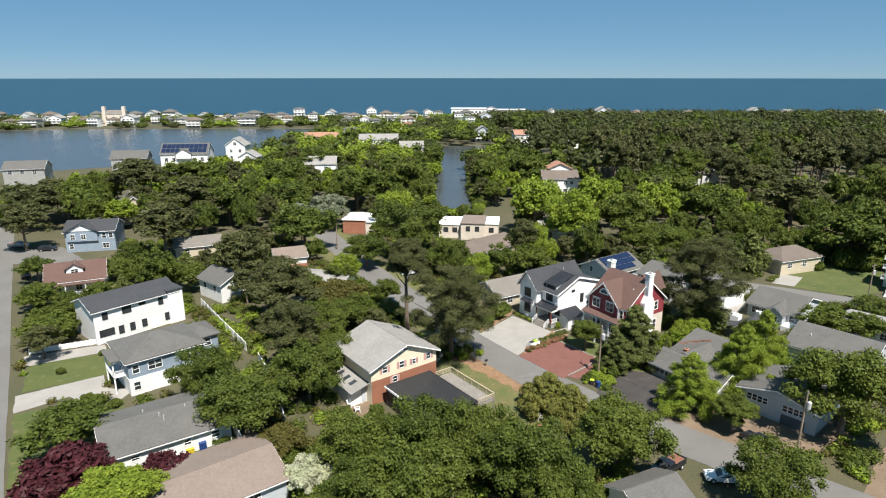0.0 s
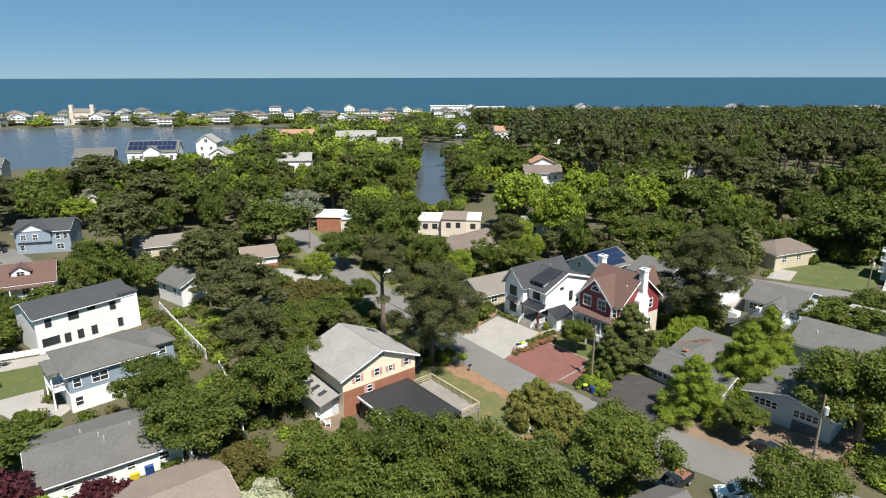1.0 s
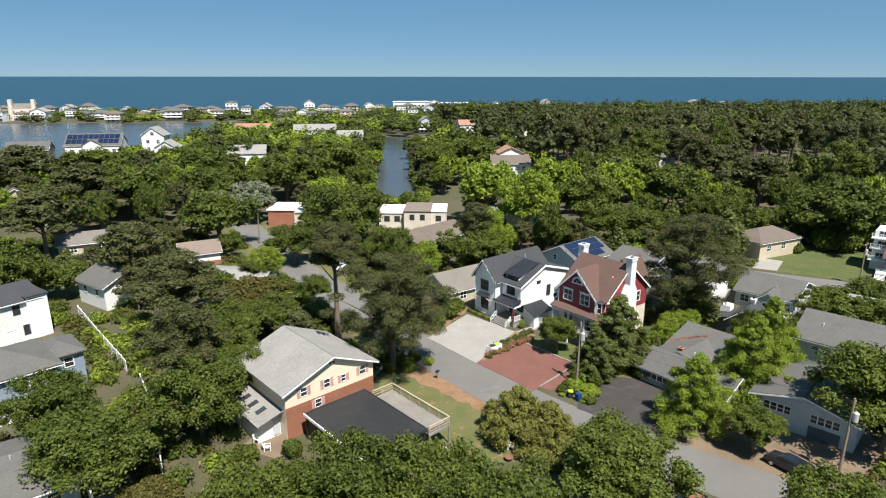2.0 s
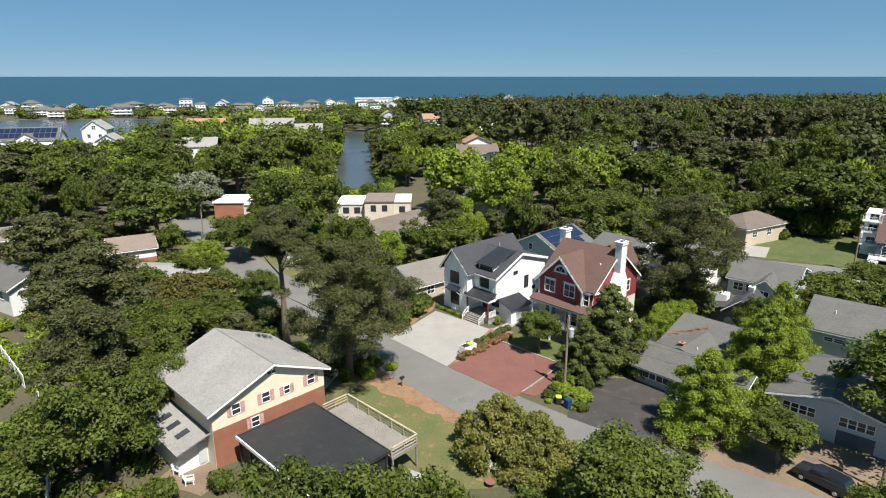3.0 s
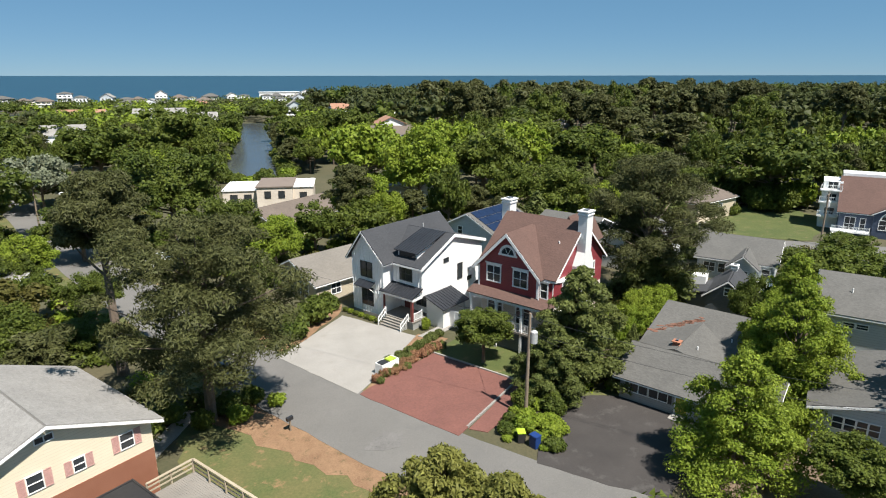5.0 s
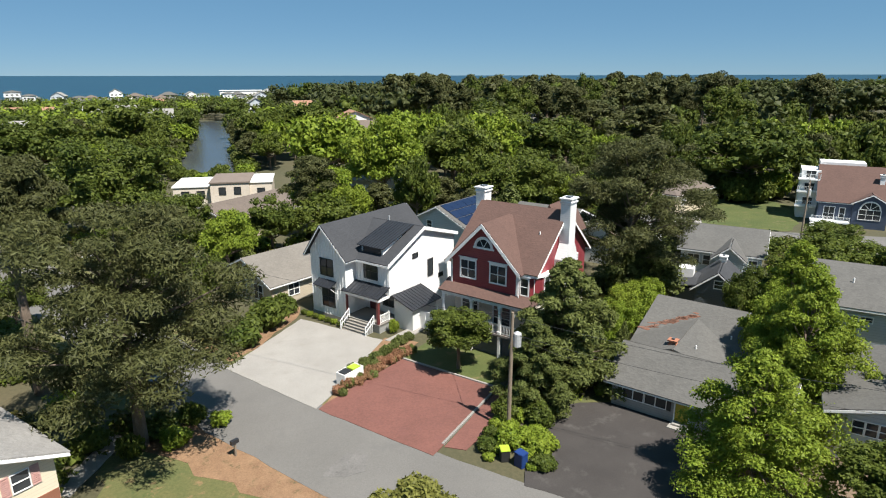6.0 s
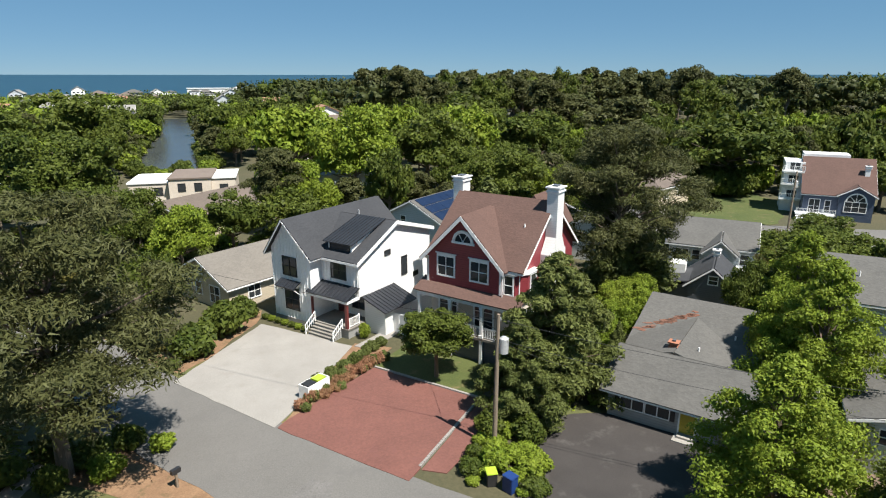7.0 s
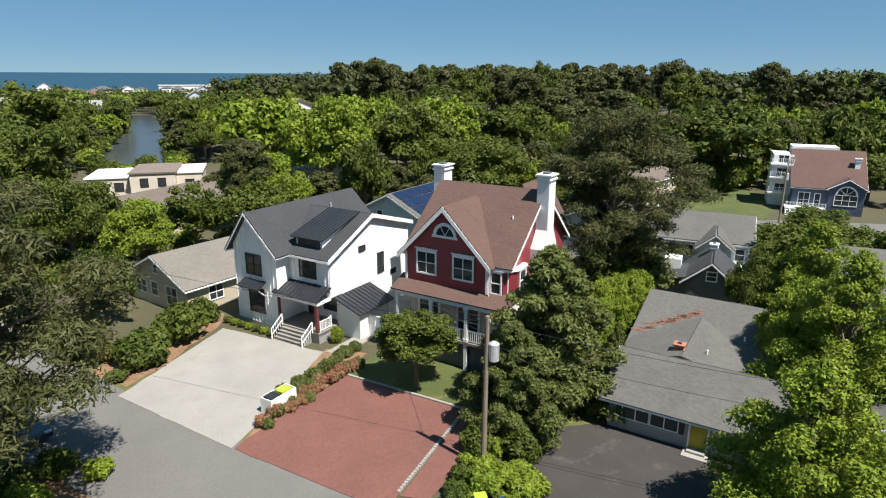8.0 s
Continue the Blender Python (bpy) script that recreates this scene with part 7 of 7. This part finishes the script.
def garden_chair(x, y, yaw):
    c = thing("garden_chair", "white slatted garden chair on the lawn", "chair", pose(x, y, 0.03, 0, 0, yaw), "white garden chairs")
    for i in range(5):
        u = -0.26 + i * 0.13
        bm = bmesh.new()
        prism(bm, [(u - 0.05, 0.28, 0.3), (u + 0.05, 0.28, 0.3), (u + 0.05, 0.31, 0.3), (u - 0.05, 0.31, 0.3)], [(u - 0.05, 0.55, 1.0), (u + 0.05, 0.55, 1.0), (u + 0.05, 0.58, 1.0), (u - 0.05, 0.58, 1.0)])
        part("back_slat", bm, M["white_paint"], c)
        part("seat_slat", boxes((-0.3, 0.3, -0.3 + i * 0.125, -0.2 + i * 0.125, 0.34, 0.37)), M["white_paint"], c)
    for u in (-0.34, 0.34):
        part("arm", boxes((u - 0.07, u + 0.07, -0.38, 0.42, 0.58, 0.61)), M["white_paint"], c)
        for v in (-0.32, 0.34):
            part("leg", boxes((u - 0.03, u + 0.03, v - 0.04, v + 0.04, 0, 0.58)), M["white_paint"], c)


for x, y, a in ((16.5, 82.5, 55), (17.1, 82.0, 50), (17.6, 81.4, 42), (18.3, 80.9, 38), (18.8, 80.2, 30)):
    garden_chair(x, y, a)
for x, y, a in ((-11.5, 86.5, 60), (-10.2, 84.9, 100)):
    garden_chair(x, y, a)


pit = thing("fire_pit", "round rusty steel fire bowl on the lawn", "fire pit", pose(16.3, 80.1, 0.03))
bm = bmesh.new()
tube(bm, (0, 0, 0.12), (0, 0, 0.4), 0.3, 0.46, 18)
tube(bm, (0, 0, 0.4), (0, 0, 0.44), 0.5, 0.5, 18)
part("bowl", bm, M["rust"], pit)
for a in (0, 120, 240):
    bm = bmesh.new()
    tube(bm, (0.34 * math.cos(radians(a)), 0.34 * math.sin(radians(a)), 0), (0.3 * math.cos(radians(a)), 0.3 * math.sin(radians(a)), 0.2), 0.03, 0.03, 6)
    part("leg", bm, M["black_frame"], pit)


# ---------------------------------------------------------------- shrubs and beds
def shrub_data(mat, seed, n=2600, size=0.14):
    g = np.random.default_rng(seed)
    puffs = [(0, 0, 0.45, 0.55)] + [(0.5 * math.cos(a), 0.5 * math.sin(a), 0.4 + 0.25 * g.random(), 0.38) for a in (0.3, 1.5, 2.8, 4.0, 5.2)] + [(0, 0, 0.7, 0.36)]
    return array_mesh("foliage", leaf_arrays(g, puffs, n, size, 1.5, -0.6), core_arrays(g, puffs, 0.86), M[mat])


SHRUBS = {m: shrub_data(m, i, 2600 if m != "coral" else 900) for i, m in enumerate(("oak", "lime", "coral", "fir", "plum", "olive"))}


def shrub(mat, x, y, r, h, label, group):
    s = thing("shrub", label, "shrub", pose(x, y, 0.0, 0, 0, (x * 53 + y * 29) % 360) @ Matrix.Diagonal((r, r, h, 1)), group)
    o = new("foliage", SHRUBS[mat])
    o.parent = s


for x, y, r, h in ((11.8, 117.8, 2.3, 2.4), (14.6, 121.4, 2.5, 2.8), (10.0, 115.6, 0.9, 0.8), (16.6, 124.6, 1.6, 2.0)):
    shrub("oak", x, y, r, h, "large clipped dark green boxwood shrub", "boxwood shrubs")
for i in range(7):
    p = pose(19.6, 123.7, 0, 0, 0, S) @ Vector((-0.4 + i * 0.9, -1.0, 0))
    shrub("lime" if i % 2 else "oak", p.x, p.y, 0.42, 0.55, "small round shrub along the house front", "low shrubs before the farmhouse")
p = pose(19.6, 123.7, 0, 0, 0, S) @ Vector((10.6, 0.9, 0))
shrub("lime", p.x, p.y, 0.6, 1.3, "round clipped shrub beside the porch", "low shrubs before the farmhouse")
for i in range(22):
    t = i / 21
    x, y = 18.6 + 7.4 * t + rng.uniform(-0.5, 0.5), 105.2 + 5.2 * t + rng.uniform(-0.4, 0.4)
    shrub("coral" if i % 3 else "fir", x, y, rng.uniform(0.45, 0.75), rng.uniform(0.6, 0.95), "coral-flowered bush in the garden bed" if i % 3 else "low spreading green bush in the garden bed", "bushes of the garden bed")
for i in range(9):
    t = i / 8
    shrub("fir", 20.4 + 6.6 * t + rng.uniform(-0.3, 0.3), 108.0 + 5.2 * t, rng.uniform(0.5, 0.8), rng.uniform(0.7, 1.0), "low spreading green bush in the garden bed", "bushes of the garden bed")
for x, y, r, h in ((29.6, 97.2, 1.2, 1.5), (31.6, 95.6, 1.3, 1.5), (28.2, 93.8, 1.1, 1.2), (30.0, 92.6, 1.3, 1.1), (26.6, 94.0, 0.9, 0.8), (29.2, 90.9, 1.0, 0.8), (27.4, 95.2, 0.7, 0.9), (31.2, 98.2, 1.3, 1.8), (9.6, 103.8, 0.9, 1.0), (7.6, 105.0, 1.2, 1.4), (5.6, 104.0, 1.4, 1.5), (3.8, 101.8, 1.0, 1.6), (6.6, 102.2, 1.2, 1.2)):
    shrub("lime" if (x * 10) % 3 < 1 else "oak", x, y, r, h, "leafy green garden shrub", "garden shrubs")
for x, y, r, h in ((27.0, 93.6, 0.6, 0.5), (27.9, 94.9, 0.8, 0.6), (28.6, 92.3, 0.7, 0.6), (28.9, 95.3, 0.9, 0.9), (29.5, 94.1, 0.9, 0.8), (30.6, 94.2, 0.8, 0.7), (28.5, 96.4, 0.7, 0.6), (30.4, 96.6, 0.8, 0.9), (26.2, 93.0, 0.5, 0.4), (28.4, 91.0, 0.5, 0.4)):
    shrub("lime", x, y, r, h, "low bright green weeds beside the bins", "weeds by the bins")
for x, y, r, h in ((-47.5, 87.0, 1.2, 1.2), (-50.5, 88.0, 1.5, 1.4), (-52.5, 88.6, 1.3, 1.1), (-44.0, 88.6, 1.0, 1.0), (-55.5, 104.0, 1.2, 1.0), (-58.6, 105.2, 1.0, 0.9), (-51.5, 97.8, 1.4, 1.6), (-62, 98, 0.9, 1.0), (-27.6, 76.6, 1.2, 1.0), (-29.0, 77.2, 1.0, 0.9), (-12.0, 83.0, 1.5, 1.8), (-7.2, 83.6, 1.3, 1.8), (40.2, 99.0, 1.2, 1.6), (46.5, 86.0, 1.0, 1.1)):
    shrub("oak", x, y, r, h, "leafy green garden shrub", "garden shrubs")

for x, y, r, h in ((91, 157, 3.6, 4.6), (96, 156, 3.2, 4.0), (101, 160, 3.8, 5.0), (106, 163, 3.6, 4.6), (111, 161, 4.2, 5.4), (116, 158, 4.0, 5.0), (120.5, 154, 4.0, 5.2), (125, 148, 4.2, 5.6), (128, 141, 4.0, 5.2), (86, 154, 3.0, 3.6), (101.5, 152.5, 2.0, 2.2), (109.5, 153.5, 3.6, 4.6), (113, 151.5, 3.8, 4.6), (116.8, 153.5, 3.6, 4.8), (113, 156, 4.4, 6.0), (66, 158, 4, 4), (60, 150, 3.6, 4), (54, 148, 3.4, 3.4), (71, 164, 4, 4.5)):
    shrub("lime" if int(x) % 4 == 0 else "oak", x, y, r, h, "tall dense shrub at the edge of the woods", "shrubs by the wide lawn")

for i, (a, b) in enumerate(zip(POND, POND[1:] + POND[:1])):
    a, b = Vector(a), Vector(b)
    if min(a.y, b.y) > 345:
        continue
    out = Vector(((b - a).y, -(b - a).x)).normalized()
    out = -out if in_poly(POND, *((a + b) / 2 + out * 1.5)) else out
    for k in range(int((b - a).length / 5.0) + 1):
        q = a.lerp(b, (k + 0.5) / (int((b - a).length / 5.0) + 1)) + out * rng.uniform(1.4, 2.6)
        shrub(rng.choice(("oak", "oak", "lime", "fir")), q.x, q.y, rng.uniform(2.2, 3.6), rng.uniform(2.0, 4.2), "dense bank shrub beside the pond", "shrubs round the pond")

# low growth that fills the ground between houses and trees
OPEN = []
for ob in list(scene.objects):
    if ob.name.split(".")[0] in ("driveway", "lawn", "footpath", "path", "yard", "verge", "patio", "garden_bed", "side_strip"):
        OPEN.append([(v.co.x, v.co.y) for v in ob.data.vertices[:len(ob.data.vertices) // 2]])
BLOCKS = []
for ob in list(scene.objects):
    if ob.parent and ob.name.split(".")[0] in ("wall", "annex", "side_room", "rear_wing", "tower", "side_store"):
        m = ob.parent.matrix_basis.inverted()
        xs, ys = [v.co.x for v in ob.data.vertices], [v.co.y for v in ob.data.vertices]
        BLOCKS.append((m, min(xs) - 1.2, max(xs) + 1.2, min(ys) - 3.6, max(ys) + 1.2))
puffs = []
for i in range(9000):
    x, y = rng.uniform(-95, 110), rng.uniform(50, 185)
    if abs(x) > y * 0.9 + 15 or len(puffs) > 2400:
        continue
    if min(side(STREET, x, y), side(WEST_STREET, x, y), side(EAST_STREET, x, y)) < 5.4 or any(in_poly(p, x, y) for p in OPEN):
        continue
    hit = any(math.hypot(x - a, y - b) < c for a, b, c in ((37.4, 67.8, 5.5), (36, 64, 4), (31, 69.8, 4.5), (45.5, 75.2, 3.5), (27, 62, 6), (3.0, 111, 3.5), (-4.6, 150, 4), (22, 119, 6), (29, 100, 3), (28.6, 93, 5.5), (20.5, 107, 5), (24.5, 110.5, 4), (29, 116, 5), (17, 124, 4)))
    for m, x0, x1, y0, y1 in BLOCKS:
        q = m @ Vector((x, y, 0))
        if x0 < q.x < x1 and y0 < q.y < y1:
            hit = True
            break
    if hit or noise.noise((x * 0.07, y * 0.07, 3)) < -0.12:
        continue
    r = rng.uniform(0.5, 1.7)
    puffs.append((x, y, r * 0.35, r))
for nm, lab, mat, k in (("undergrowth", "tangled green undergrowth beneath the trees", "oak", 0), ("light_undergrowth", "low yellow-green ferns and saplings", "lime", 1), ("dry_undergrowth", "brown-green brush and fallen needles", "olive", 2)):
    sel = [p for i, p in enumerate(puffs) if (i % 5 in (0, 1, 2) if k == 0 else i % 5 == 2 + k)]
    g = np.random.default_rng(40 + k)
    tagged(new(nm, array_mesh(nm, leaf_arrays(g, sel, 130 * len(sel), 0.29, 1.5, -0.3, 0.8), core_arrays(g, sel, 0.8, 0.7), M[mat])), lab, "undergrowth", kind="stuff")
